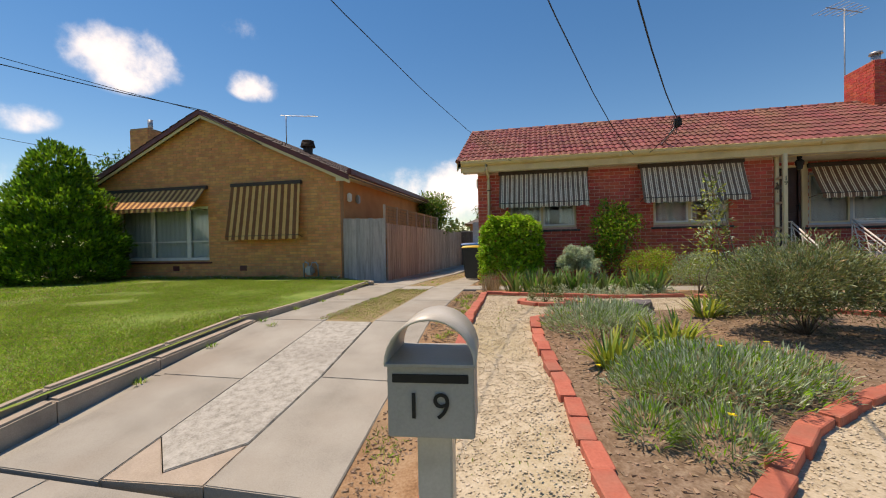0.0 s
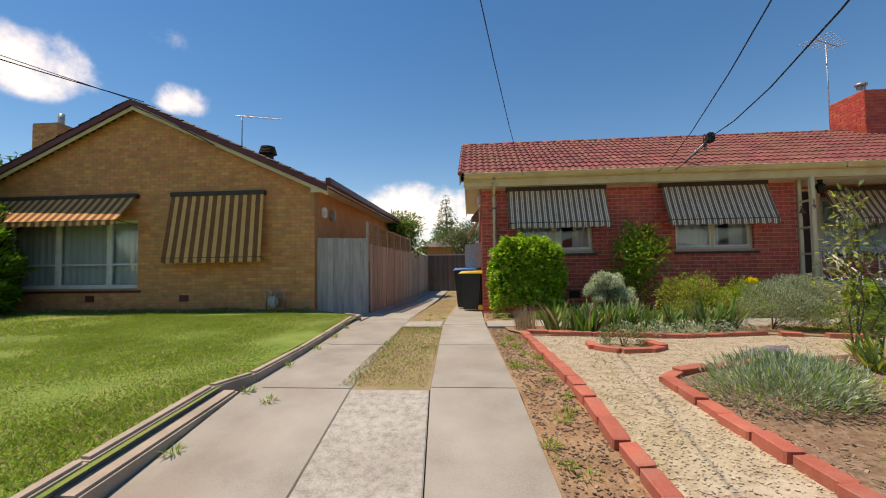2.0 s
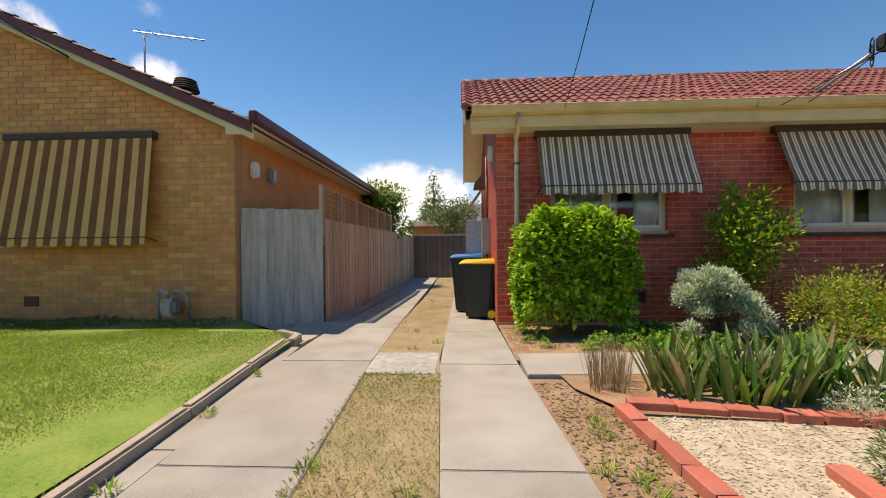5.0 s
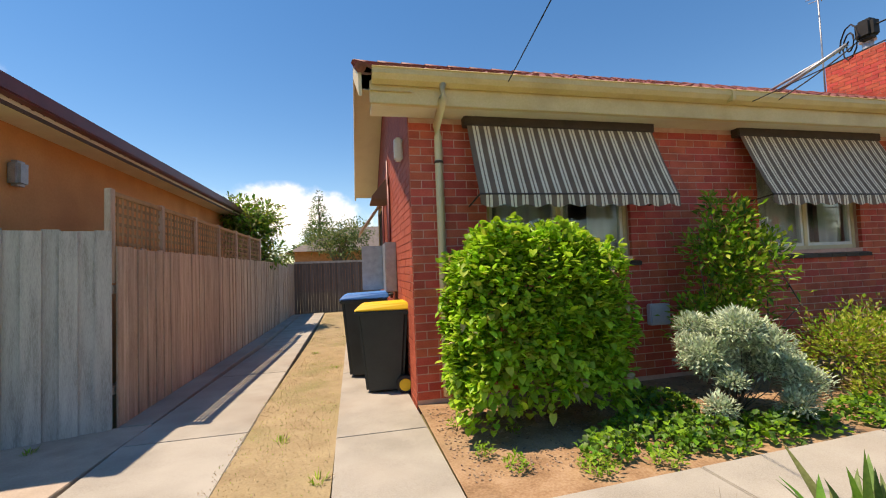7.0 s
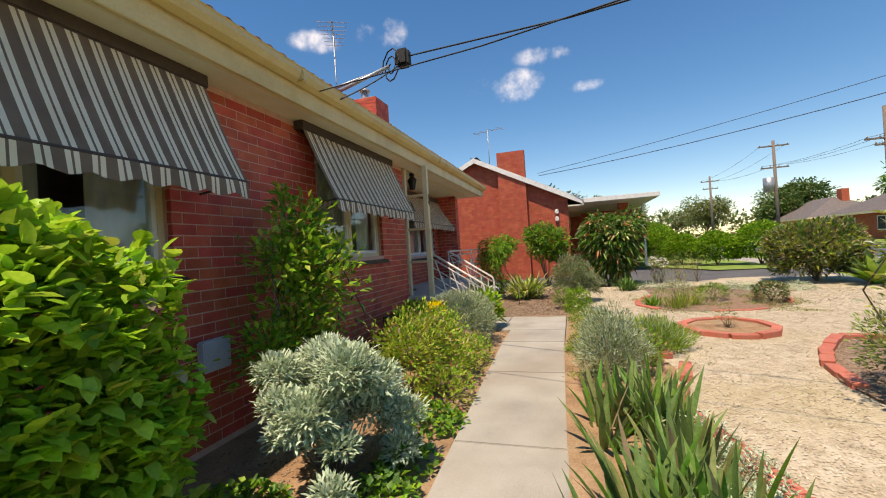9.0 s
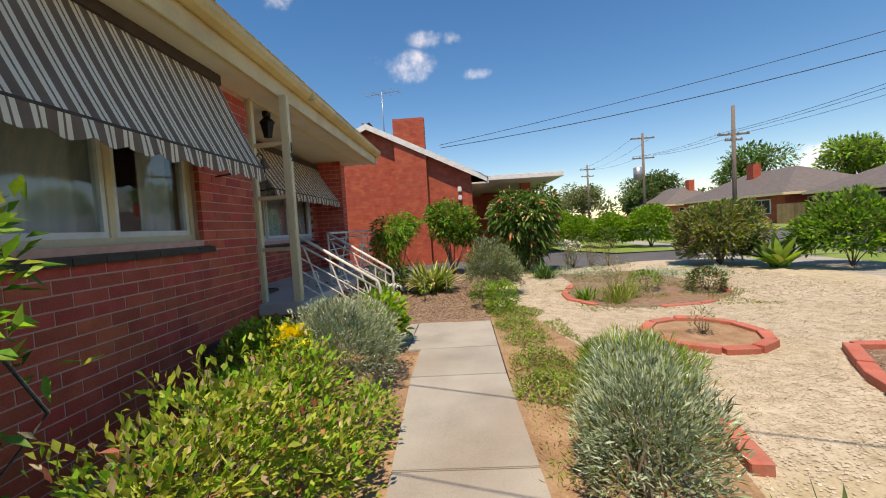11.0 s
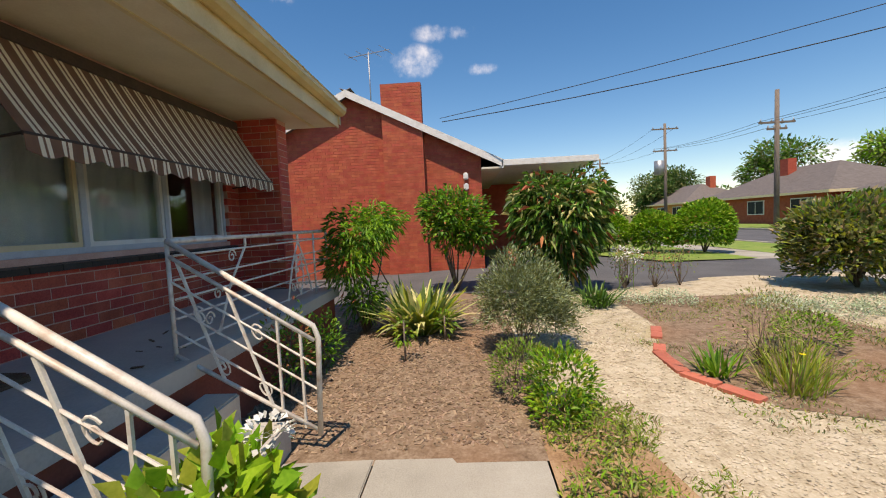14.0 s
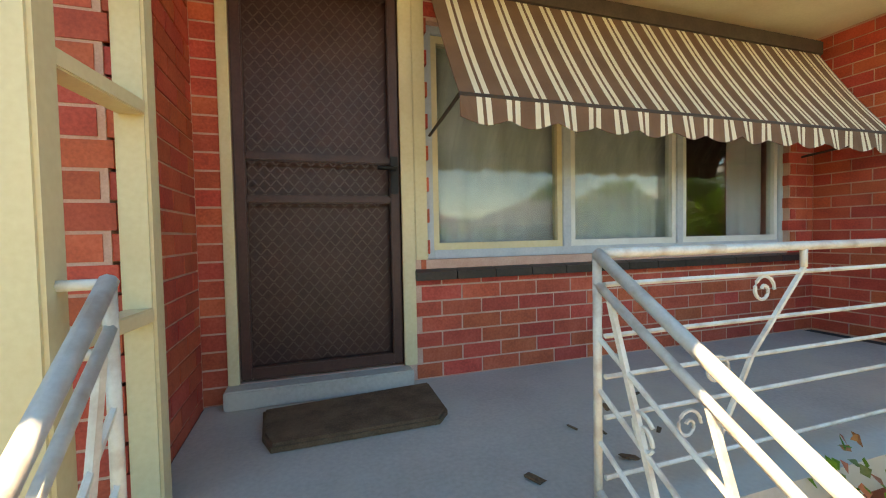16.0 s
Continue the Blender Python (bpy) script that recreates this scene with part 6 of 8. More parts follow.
edging("brick_edging", [(1.46, 7.2), (1.50, 6.4), (1.57, 4.9), (1.63, 4.2), (1.68, 3.6), (1.78, 2.6), (1.86, 1.9), (1.93, 1.3)], "red painted bricks laid along the gravel path")
edging("brick_edging", [(2.95, 5.07), (2.60, 4.90), (2.40, 4.66), (2.45, 3.9), (2.55, 3.1), (2.66, 2.4), (2.76, 1.6), (2.84, 1.1)], "red painted bricks round the mulched bed")
edging("brick_edging", [(3.08, 1.05), (3.40, 1.5), (3.94, 2.2), (4.5, 2.68), (4.95, 2.98), (5.7, 3.4), (6.6, 4.05), (7.25, 4.45)], "red painted bricks round the mulched bed")
edging("brick_edging", [(7.25, 4.5), (7.3, 4.9), (6.6, 5.38), (6.05, 5.6), (5.4, 5.72)], "red painted bricks round the mulched bed")
edging("brick_edging", [(3.85, 5.55), (3.4, 5.3), (3.0, 5.1)], "red painted bricks round the mulched bed")
edging("brick_edging", [(1.50, 7.22), (2.42, 7.08), (3.10, 6.98), (3.62, 6.90), (4.2, 7.02), (4.85, 7.18)], "red painted bricks in front of the strap leaf bed")
edging("brick_edging", [(5.0, 7.12), (5.5, 6.95), (6.0, 6.85), (6.6, 7.0)], "red painted bricks in front of the strap leaf bed", gap_chance=0.1)
edging("brick_edging", [(2.20, 6.42), (2.20, 6.12), (2.45, 5.95), (2.78, 5.96), (2.98, 6.08), (2.92, 6.4)], "red bricks in a rough ring round a small plant", tilt=0.15)
edging("brick_edging", [(7.95 + 0.62 * math.cos(a * math.pi / 5.5), 5.86 + 0.56 * math.sin(a * math.pi / 5.5)) for a in range(11)], "red brick ring round a young plant", closed=True)
sheet("mulch_bed", [(7.95 + 0.56 * math.cos(a * math.pi / 5.5), 5.86 + 0.50 * math.sin(a * math.pi / 5.5)) for a in range(11)], M["soil"], "round bed of bare soil", "garden bed", 0.03)
sheet("mulch_bed", [(2.28, 6.4), (2.28, 6.16), (2.48, 6.03), (2.76, 6.03), (2.9, 6.12), (2.84, 6.4)], M["soil"], "small bed of bare soil", "garden bed", 0.02)
edging("brick_edging", [(9.75, 6.42), (10.3, 6.68), (10.9, 6.62), (11.8, 6.25)], "loose red bricks sunk beside a bed", gap_chance=0.25, h=0.012)
edging("brick_edging", [(9.45, 5.6), (9.5, 5.0), (10.0, 4.22), (10.8, 3.97)], "loose red bricks sunk beside a bed", gap_chance=0.4, h=0.012)

# ---------------------------------------------------------------- plants
prng = np.random.RandomState(4)


def blade_arrays(base, way, length, width, droop, seg=1, fold=0.18, twist=None):
    """Leaves as narrow folded strips. base, way: n x 3; length, width, droop: n."""
    n = len(base)
    way = way / np.linalg.norm(way, axis=1, keepdims=True)
    up = np.tile((0.0, 0.0, 1.0), (n, 1))
    side = np.cross(way, up) + prng.normal(0, 0.35, (n, 3)) * (0.15 if seg > 1 else 1.0)
    side /= np.linalg.norm(side, axis=1, keepdims=True) + 1e-9
    nor = np.cross(side, way)
    if seg == 1:
        mid = base + way * (length * 0.45)[:, None]
        l = mid + side * (width * 0.5)[:, None] + nor * (width * fold)[:, None]
        r = mid - side * (width * 0.5)[:, None] + nor * (width * fold)[:, None]
        tip = base + way * length[:, None] - up * (droop * length)[:, None]
        v = np.stack([base, r, tip, l], 1).reshape(-1, 3)
        k = np.arange(n) * 4
        f = np.concatenate([np.stack([k, k + 1, k + 2], 1), np.stack([k, k + 2, k + 3], 1)], 1).reshape(-1, 3)
        return v, f, 2
    rows = []
    for s in range(seg + 1):
        t = s / seg
        c = base + way * (length * t)[:, None] - up * (droop * length * t ** 2.2)[:, None]
        w = width * (0.75 + 0.6 * t if t < 0.35 else max(0.02, 1.02 * (1 - ((t - 0.35) / 0.65) ** 1.8)))
        rows.append(np.stack([c - side * (w * 0.5)[:, None] + nor * (w * fold)[:, None], c, c + side * (w * 0.5)[:, None] + nor * (w * fold)[:, None]], 1))
    v = np.concatenate(rows, 1)
    m = (seg + 1) * 3
    v = v.reshape(-1, 3)
    faces = []
    k = np.arange(n) * m
    for s in range(seg):
        for j in (0, 1):
            a = k + 3 * s + j
            faces.append(np.stack([a, a + 1, a + 4, a + 3], 1))
    f = np.stack(faces, 1).reshape(-1, 4)
    return v, f, 2 * seg


def foliage_part(name, base, way, length, width, droop, mats, weights, parent, label="", seg=1, kind="stuff", fold=0.18):
    v, f, per = blade_arrays(np.asarray(base), np.asarray(way), np.asarray(length), np.asarray(width), np.asarray(droop), seg, fold)
    n = len(base)
    mi = prng.choice(len(mats), n, p=np.array(weights) / sum(weights))
    me = bpy.data.meshes.new(name)
    nv, nf, k = len(v), len(f), f.shape[1]
    me.vertices.add(nv)
    me.vertices.foreach_set("co", v.astype(np.float32).ravel())
    me.loops.add(nf * k)
    me.loops.foreach_set("vertex_index", f.astype(np.int32).ravel())
    me.polygons.add(nf)
    me.polygons.foreach_set("loop_start", np.arange(0, nf * k, k, dtype=np.int32))
    me.polygons.foreach_set("material_index", np.repeat(mi, per).astype(np.int32))
    for mm in mats:
        me.materials.append(mm)
    me.update(calc_edges=True)
    ob = new(name, me)
    if parent is not None:
        ob.parent = parent
        me.transform(world_matrix(parent).inverted())
    return tagged(ob, label, kind=kind)


def ball_points(n, c, r, fill=0.35, rough=0.25, power=2.0, freq=2.2, floor=-0.6):
    """Points in the outer part of a lumpy ellipsoid, with the way out of it. power over 2 makes it boxy."""
    d = prng.normal(0, 1, (n, 3))
    d /= np.linalg.norm(d, axis=1, keepdims=True)
    d = d[d[:, 2] > floor]
    s = (np.abs(d) ** power).sum(1) ** (-1.0 / power)
    q = d * s[:, None]
    lump = np.array([noise.noise(Vector(p) * freq + Vector(c)) for p in d])
    rad = (1 + rough * lump) * (1 - fill * prng.rand(len(d)) ** 2.0)
    return np.array(c) + q * rad[:, None] * np.array(r), d


def stems(parent, base, targets, radius, mat, name="stem", bend=0.12):
    for t in targets:
        a, b = Vector(base), Vector(t)
        m = a.lerp(b, 0.5) + Vector(prng.normal(0, bend, 3)) * (b - a).length
        bm = bmesh.new()
        tube(bm, [a, a.lerp(m, 0.5) + Vector((0, 0, 0.02)), m, b], radius, 6, 0.35)
        part(name, bm, mat, parent)


def shrub(name, label, at, balls, n, leaf, width, mats, weights, category="shrub", stem=0.012, n_stems=5, up=0.5, rough=0.25, fill=0.4, power=2.0, droop=0.1, freq=2.2, group="", floor=-0.6, stem_mat="bark", leaf_seg=1, scatter=0.45):
    """A plant: stems from its foot into lumpy leafy balls (centre relative to the foot, radii)."""
    at = (at[0], at[1], G(at[0], at[1]) + 0.005) if at[2] == gz else at
    s = thing(name, label, category, at, group=group)
    tot = sum(b[3] * b[4] + b[4] * b[5] + b[3] * b[5] for b in balls)
    B, Wv = [], []
    for b in balls:
        c = (at[0] + b[0], at[1] + b[1], at[2] + b[2])
        k = int(n * (b[3] * b[4] + b[4] * b[5] + b[3] * b[5]) / tot)
        p, d = ball_points(k, c, b[3:6], fill, rough, power, freq, floor)
        w = d + prng.normal(0, scatter, d.shape)
        w[:, 2] += up
        B.append(p)
        Wv.append(w)
    B, Wv = np.concatenate(B), np.concatenate(Wv)
    ok = B[:, 2] > at[2] + 0.01
    B, Wv = B[ok], Wv[ok]
    m = len(B)
    L_ = leaf * prng.uniform(0.6, 1.25, m)
    foliage_part("leaves", B, Wv, L_, width * prng.uniform(0.7, 1.2, m), np.full(m, droop), mats, weights, s, seg=leaf_seg)
    tg = []
    for i in range(n_stems):
        b = balls[i % len(balls)]
        tg.append((at[0] + b[0] + prng.uniform(-0.5, 0.5) * b[3], at[1] + b[1] + prng.uniform(-0.5, 0.5) * b[4], at[2] + b[2] + prng.uniform(-0.2, 0.5) * b[5]))
    if n_stems:
        stems(s, (at[0], at[1], at[2] - 0.02), tg, stem, M[stem_mat])
    return s


def clump(name, label, at, n, length, width, mats, weights, spread=0.12, lean=0.6, droop=0.35, seg=4, category="plant", group="", flat=0.0):
    """A tuft of strap or sword leaves."""
    at = (at[0], at[1], G(at[0], at[1]) + 0.005) if at[2] == gz else at
    s = thing(name, label, category, at, group=group)
    a = prng.uniform(0, 2 * math.pi, n)
    r = spread * np.sqrt(prng.rand(n))
    base = np.stack([at[0] + r * np.cos(a), at[1] + r * np.sin(a), np.full(n, at[2] - 0.01)], 1)
    a2 = a + prng.normal(0, 0.5, n)
    le = lean * prng.uniform(0.15, 1.2, n)
    way = np.stack([np.cos(a2) * le, np.sin(a2) * le, np.ones(n)], 1)
    foliage_part("leaves", base, way, length * prng.uniform(0.65, 1.15, n), width * prng.uniform(0.75, 1.2, n), droop * prng.uniform(0.3, 1.3, n), mats, weights, s, seg=seg)
    return s


gz = 0.735
# against the brick wall
hedge = shrub("clipped_hedge", "dense bright green clipped hedge shrub beside the brick corner", (1.80, 9.80, 0.70), [(0.0, 0.0, 0.80, 0.72, 0.40, 0.80)], 16000, 0.072, 0.062, [L["hedge"], L["bright"], L["new"], L["dry"]], [6, 2.5, 1.2, 0.08], "hedge", 0.018, 9, 0.2, 0.2, 0.34, 5.0, 0.08, 4.2, leaf_seg=3, scatter=1.0)
silver_rng = random.Random(31)
silver_balls = []
for i in range(34):
    sa, sr, sz = silver_rng.uniform(0, 6.283), 0.46 * math.sqrt(silver_rng.random()), silver_rng.uniform(0.34, 0.78)
    sr *= 1.15 - 0.55 * sz
    ss = silver_rng.uniform(0.09, 0.16)
    silver_balls.append((sr * math.cos(sa), sr * math.sin(sa), sz, ss, ss, ss * 0.8))
silver_balls += [(0.44, -0.2, 0.16, 0.12, 0.1, 0.1), (-0.42, -0.26, 0.18, 0.10, 0.1, 0.09), (0.1, -0.42, 0.2, 0.12, 0.1, 0.1)]
shrub("silver_shrub", "silvery grey-green wormwood shrub on the soil bed", (3.38, 9.38, gz), silver_balls, 26000, 0.046, 0.017, [L["silver"], L["lavender"]], [8, 2], n_stems=44, up=0.5, rough=0.5, fill=0.5, freq=6.5, stem=0.006, leaf_seg=2)
shrub("citrus_sapling", "slender young citrus shrub against the brick wall", (4.15, 10.15, gz), [(0.05, 0, 0.75, 0.42, 0.30, 0.50), (0.2, -0.05, 1.20, 0.46, 0.32, 0.40), (0.05, 0, 1.62, 0.26, 0.2, 0.26), (-0.35, 0, 0.72, 0.28, 0.2, 0.26), (0.52, 0, 1.42, 0.24, 0.2, 0.22), (-0.18, 0, 1.42, 0.26, 0.2, 0.2), (0.32, 0, 1.78, 0.13, 0.13, 0.2), (-0.1, 0, 1.88, 0.09, 0.09, 0.16)], 3600, 0.09, 0.046, [L["citrus"], L["bright"], L["new"], L["yellowgreen"]], [3, 5, 2.5, 1], n_stems=9, rough=0.9, fill=0.85, freq=3.5, stem=0.012, floor=-1)
shrub("mixed_shrub", "yellow-green leafy shrub with twiggy stems by the path", (4.75, 9.42, gz), [(0, 0.05, 0.40, 0.42, 0.35, 0.38), (0.35, 0.0, 0.42, 0.35, 0.35, 0.42), (0.55, -0.25, 0.22, 0.45, 0.28, 0.25), (-0.1, -0.35, 0.15, 0.35, 0.25, 0.2)], 6500, 0.055, 0.026, [L["yellowgreen"], L["bright"], L["new"], L["dry"], L["rust"]], [5, 3, 2, 1, 0.5], n_stems=16, rough=0.5, fill=0.6, freq=3.5, stem=0.006)
shrub("mixed_shrub", "low green shrub with pink flowers beside the path", (5.85, 9.45, gz), [(0, 0, 0.33, 0.35, 0.32, 0.35), (0.3, 0.2, 0.4, 0.3, 0.25, 0.3), (0.1, -0.35, 0.15, 0.4, 0.2, 0.18)], 4200, 0.05, 0.028, [L["bright"], L["yellowgreen"], L["pink_flower"], L["dry"]], [5, 4, 0.5, 0.6], n_stems=9, rough=0.5, fill=0.55, freq=3.5, stem=0.006)
shrub("lavender_bush", "rounded grey-green lavender bush by the porch steps", (7.02, 9.46, gz), [(0, 0, 0.36, 0.58, 0.44, 0.40), (-0.15, 0.1, 0.42, 0.45, 0.4, 0.36)], 15000, 0.06, 0.010, [L["lavender"], L["silver"], L["olive"], L["dry"]], [6, 1.5, 1, 0.5], n_stems=12, up=0.8, rough=0.3, fill=0.45, freq=4.0, stem=0.006)
shrub("small_shrub", "yellow-green shrub beside the brick wall", (6.75, 10.15, gz), [(0, 0, 0.38, 0.42, 0.25, 0.32)], 1800, 0.06, 0.045, [L["yellowgreen"], L["bright"], L["rust"]], [4, 3, 0.5], n_stems=5)
shrub("hydrangea", "yellowing hydrangea with broad leaves at the foot of the steps", (8.05, 9.30, gz), [(0, 0.05, 0.44, 0.27, 0.22, 0.20), (0.08, -0.02, 0.24, 0.22, 0.2, 0.18), (-0.12, 0.05, 0.26, 0.2, 0.2, 0.2)], 760, 0.125, 0.085, [L["bright"], L["yellowgreen"], L["hedge"], L["cream"]], [4, 4, 3, 0.5], n_stems=14, rough=0.4, fill=0.6, stem=0.007)
fl = thing("flower_head", "white flower head on the hydrangea", "flower", (8.20, 9.22, 1.36))
p_, d_ = ball_points(90, (8.20, 9.22, 1.38), (0.075, 0.075, 0.05), 0.2, 0.1)
foliage_part("petals", p_, d_, np.full(len(p_), 0.03), np.full(len(p_), 0.03), np.zeros(len(p_)), [L["white_flower"]], [1], fl)
yf = thing("yellow_flower", "large bright yellow iris bloom beside the wall", "flower", (6.22, 9.62, 1.3))
p_, d_ = ball_points(110, (6.22, 9.62, 1.33), (0.07, 0.07, 0.09), 0.5, 0.1)
foliage_part("petals", p_, d_, np.full(len(p_), 0.08), np.full(len(p_), 0.07), np.zeros(len(p_)), [L["yellow_flower"]], [1], yf)
bm = bmesh.new()
tube(bm, [(6.2, 9.66, 0.75), (6.22, 9.62, 1.27)], 0.007, 5)
part("stalk", bm, L["sword"], yf)
shrub("pelargonium", "bright green pelargonium with maroon flowers beside the wall", (6.0, 9.85, gz), [(0, 0, 0.28, 0.36, 0.28, 0.24)], 1500, 0.06, 0.055, [L["hedge"], L["bright"], L["maroon"]], [5, 4, 0.35], n_stems=5, rough=0.35)
shrub("grassy_mound", "soft green grassy mound at the gravel's edge", (6.75, 7.05, gz), [(0, 0, 0.08, 0.5, 0.42, 0.24)], 5200, 0.12, 0.010, [L["grass"], L["bright"], L["lavender"]], [4, 2, 2], n_stems=0, up=1.2, rough=0.4, fill=0.6)


def groundcover(name, label, pts, n, leaf, width, mats, weights, height=0.08, category="ground cover"):
    """Low leaves over an area given by discs (x, y, radius)."""
    g = thing(name, label, category, (pts[0][0], pts[0][1], gz), kind="stuff")
    B = []
    tot = sum(r * r for _, _, r in pts)
    for x, y, r in pts:
        k = int(n * r * r / tot)
        a, q = prng.uniform(0, 2 * math.pi, k), r * np.sqrt(prng.rand(k))
        hh = height * np.clip(1.15 - (q / r) ** 2, 0.12, 1) * prng.rand(k)
        B.append(np.stack([x + q * np.cos(a), y + q * np.sin(a), [G(x, y) + 0.015 + h_ for h_ in hh]], 1))
    B = np.concatenate(B)
    w = prng.normal(0, 1, B.shape)
    w[:, 2] = np.abs(w[:, 2]) * 0.7 + 0.35
    m = len(B)
    foliage_part("leaves", B, w, leaf * prng.uniform(0.6, 1.2, m), width * prng.uniform(0.7, 1.2, m), np.full(m, 0.15), mats, weights, g)
    return g


groundcover("ground_cover", "dark green ivy-like leaves spreading under the hedge", [(2.45, 9.2, 0.35), (2.75, 9.05, 0.3), (2.9, 9.75, 0.35), (3.2, 8.98, 0.22), (1.95, 9.05, 0.2), (3.6, 8.98, 0.2), (4.2, 9.0, 0.25)], 2600, 0.06, 0.05, [L["citrus"], L["bright"], L["dark"]], [4, 3, 2], 0.14)
groundcover("weeds", "small green weeds in the bare soil", [(1.15, 9.3, 0.08), (1.1, 9.9, 0.06), (1.3, 9.05, 0.09), (1.75, 8.85, 0.12), (2.2, 8.8, 0.1), (1.5, 9.6, 0.07)], 420, 0.05, 0.02, [L["bright"], L["grass"]], [2, 2], 0.08)

# strap leaves south of the path
srng = random.Random(8)
for i in range(30):
    x = 1.75 + 2.75 * srng.random()
    y = 7.28 + 0.55 * srng.random()
    clump("strap_leaf_plant", "green strap leaf plant with pointed blades beside the path", (x, y, gz), 16, 0.50 + 0.1 * srng.random(), 0.048, [L["sword"], L["citrus"], L["olive"], L["dry"]], [5, 2, 2, 0.5], 0.10, 0.55, 0.22, 5, group="strap leaf plants")
for i in range(6):
    clump("dry_stalks", "dry brown flower stalks at the end of the bed", (1.42 + 0.05 * i, 7.55 + 0.12 * (i % 3), gz), 40, 0.42, 0.007, [L["dry"]], [1], 0.08, 0.25, 0.1, 2, group="dry stalks")
shrub("lavender_bush", "grey-green lavender bush between path and gravel", (5.25, 7.62, gz), [(0, 0, 0.36, 0.45, 0.28, 0.38), (0.35, -0.1, 0.25, 0.3, 0.28, 0.28)], 9000, 0.055, 0.010, [L["lavender"], L["olive"], L["silver"]], [5, 2, 2], n_stems=8, up=0.9, rough=0.35, freq=4)
shrub("mixed_shrub", "low green shrub at the gravel's edge", (5.95, 7.35, gz), [(0, 0, 0.18, 0.45, 0.3, 0.22)], 2200, 0.05, 0.02, [L["olive"], L["bright"], L["rust"]], [4, 3, 0.5], n_stems=5)
groundcover("silver_groundcover", "silvery ground cover along the brick edging", [(2.9, 7.1, 0.16), (3.3, 7.15, 0.28), (3.75, 7.12, 0.26), (4.2, 7.22, 0.26), (4.6, 7.32, 0.22)], 4200, 0.045, 0.012, [L["silver"], L["lavender"]], [3, 2], 0.2)
groundcover("low_plants", "green low plants along the path's edge", [(6.6, 7.75, 0.3), (7.3, 7.72, 0.25), (8.0, 7.75, 0.22), (8.7, 7.8, 0.26), (9.3, 7.75, 0.3)], 3000, 0.06, 0.014, [L["grass"], L["olive"], L["bright"], L["dry"]], [3, 3, 2, 1], 0.14)
shrub("small_shrub", "bright green small shrub at the path's end", (9.66, 7.85, gz), [(0, 0, 0.22, 0.26, 0.24, 0.24), (-0.15, 0.05, 0.1, 0.2, 0.2, 0.12)], 1700, 0.055, 0.026, [L["bright"], L["yellowgreen"], L["citrus"]], [4, 2, 2], n_stems=6)
shrub("small_shrub", "olive green small shrub beside the mulch", (9.95, 8.1, gz), [(0, 0, 0.22, 0.26, 0.22, 0.22)], 1500, 0.045, 0.016, [L["olive"], L["bright"]], [4, 2], n_stems=6)

# mulch bed by the porch
shrub("nectarine_tree", "young nectarine tree with drooping leaves beside the porch", (12.1, 9.85, gz), [(0, 0, 1.30, 0.42, 0.40, 0.36), (-0.15, 0.15, 0.95, 0.3, 0.3, 0.3), (0.1, -0.25, 1.45, 0.3, 0.28, 0.25), (0, 0, 0.45, 0.25, 0.25, 0.25)], 2600, 0.12, 0.026, [L["bright"], L["citrus"], L["rust"]], [3, 5, 0.06], "tree", 0.016, 9, -0.1, 0.5, 0.75, droop=0.35, floor=-1)
clump("variegated_strap_plant", "green and cream strap leaf clump in the mulch", (11.95, 9.1, gz), 260, 0.86, 0.066, [L["sword"], L["cream"], L["yellowgreen"], L["dry"]], [4, 4, 4, 0.4], 0.22, 1.05, 0.40, 6)
shrub("small_tree", "round leafy small tree before the neighbour's wall", (15.0, 8.7, gz), [(0, 0, 1.45, 0.62, 0.62, 0.52), (-0.2, -0.35, 1.2, 0.4, 0.4, 0.35), (0.1, 0.3, 1.65, 0.4, 0.35, 0.35)], 5000, 0.12, 0.06, [L["citrus"], L["bright"], L["rust"], L["dark"]], [4, 3, 0.7, 2], "tree", 0.022, 8, 0.1, 0.5, 0.6, droop=0.2, floor=-1)
shrub("loquat_tree", "dark loquat tree with big drooping leaves and rusty young leaves", (14.5, 6.75, gz), [(0, 0, 1.35, 0.8, 0.8, 0.75), (0, 0.3, 1.75, 0.55, 0.5, 0.4), (0, -0.4, 1.75, 0.5, 0.5, 0.45), (0, 0, 0.7, 0.55, 0.55, 0.45)], 4200, 0.21, 0.068, [L["dark"], L["citrus"], L["olive"], L["rust"], L["cream"]], [5, 4, 2, 0.9, 0.9], "tree", 0.03, 10, 0.0, 0.4, 0.6, droop=0.45, floor=-1)
shrub("grey_bush", "grey-green airy bush in the mulch bed", (11.0, 7.95, gz), [(0, 0, 0.58, 0.45, 0.42, 0.45), (0.2, -0.3, 0.35, 0.35, 0.35, 0.3)], 19000, 0.05, 0.016, [L["olive"], L["lavender"], L["gum"]], [4, 3, 2], n_stems=14, up=0.5, rough=0.5, fill=0.6, freq=3.5, stem=0.006)
clump("agapanthus", "dark green agapanthus clump at the edge of the bed", (13.1, 6.55, gz), 80, 0.55, 0.038, [L["citrus"], L["dark"], L["sword"]], [4, 3, 2], 0.2, 0.9, 0.45, 5)
shrub("rose_bush", "sparse rose bush beside the porch wall", (10.05, 9.98, gz), [(0, 0, 0.45, 0.25, 0.18, 0.35), (0.3, 0, 0.3, 0.25, 0.15, 0.25)], 700, 0.05, 0.03, [L["citrus"], L["rust"], L["olive"]], [4, 2, 1], n_stems=9, rough=0.5, fill=0.8, floor=-1)
shrub("rose_bush", "sparse green rose bush beside the porch wall", (10.75, 9.95, gz), [(0, 0, 0.3, 0.3, 0.2, 0.28)], 520, 0.055, 0.03, [L["citrus"], L["bright"]], [4, 2], n_stems=7, rough=0.5, fill=0.8, floor=-1)
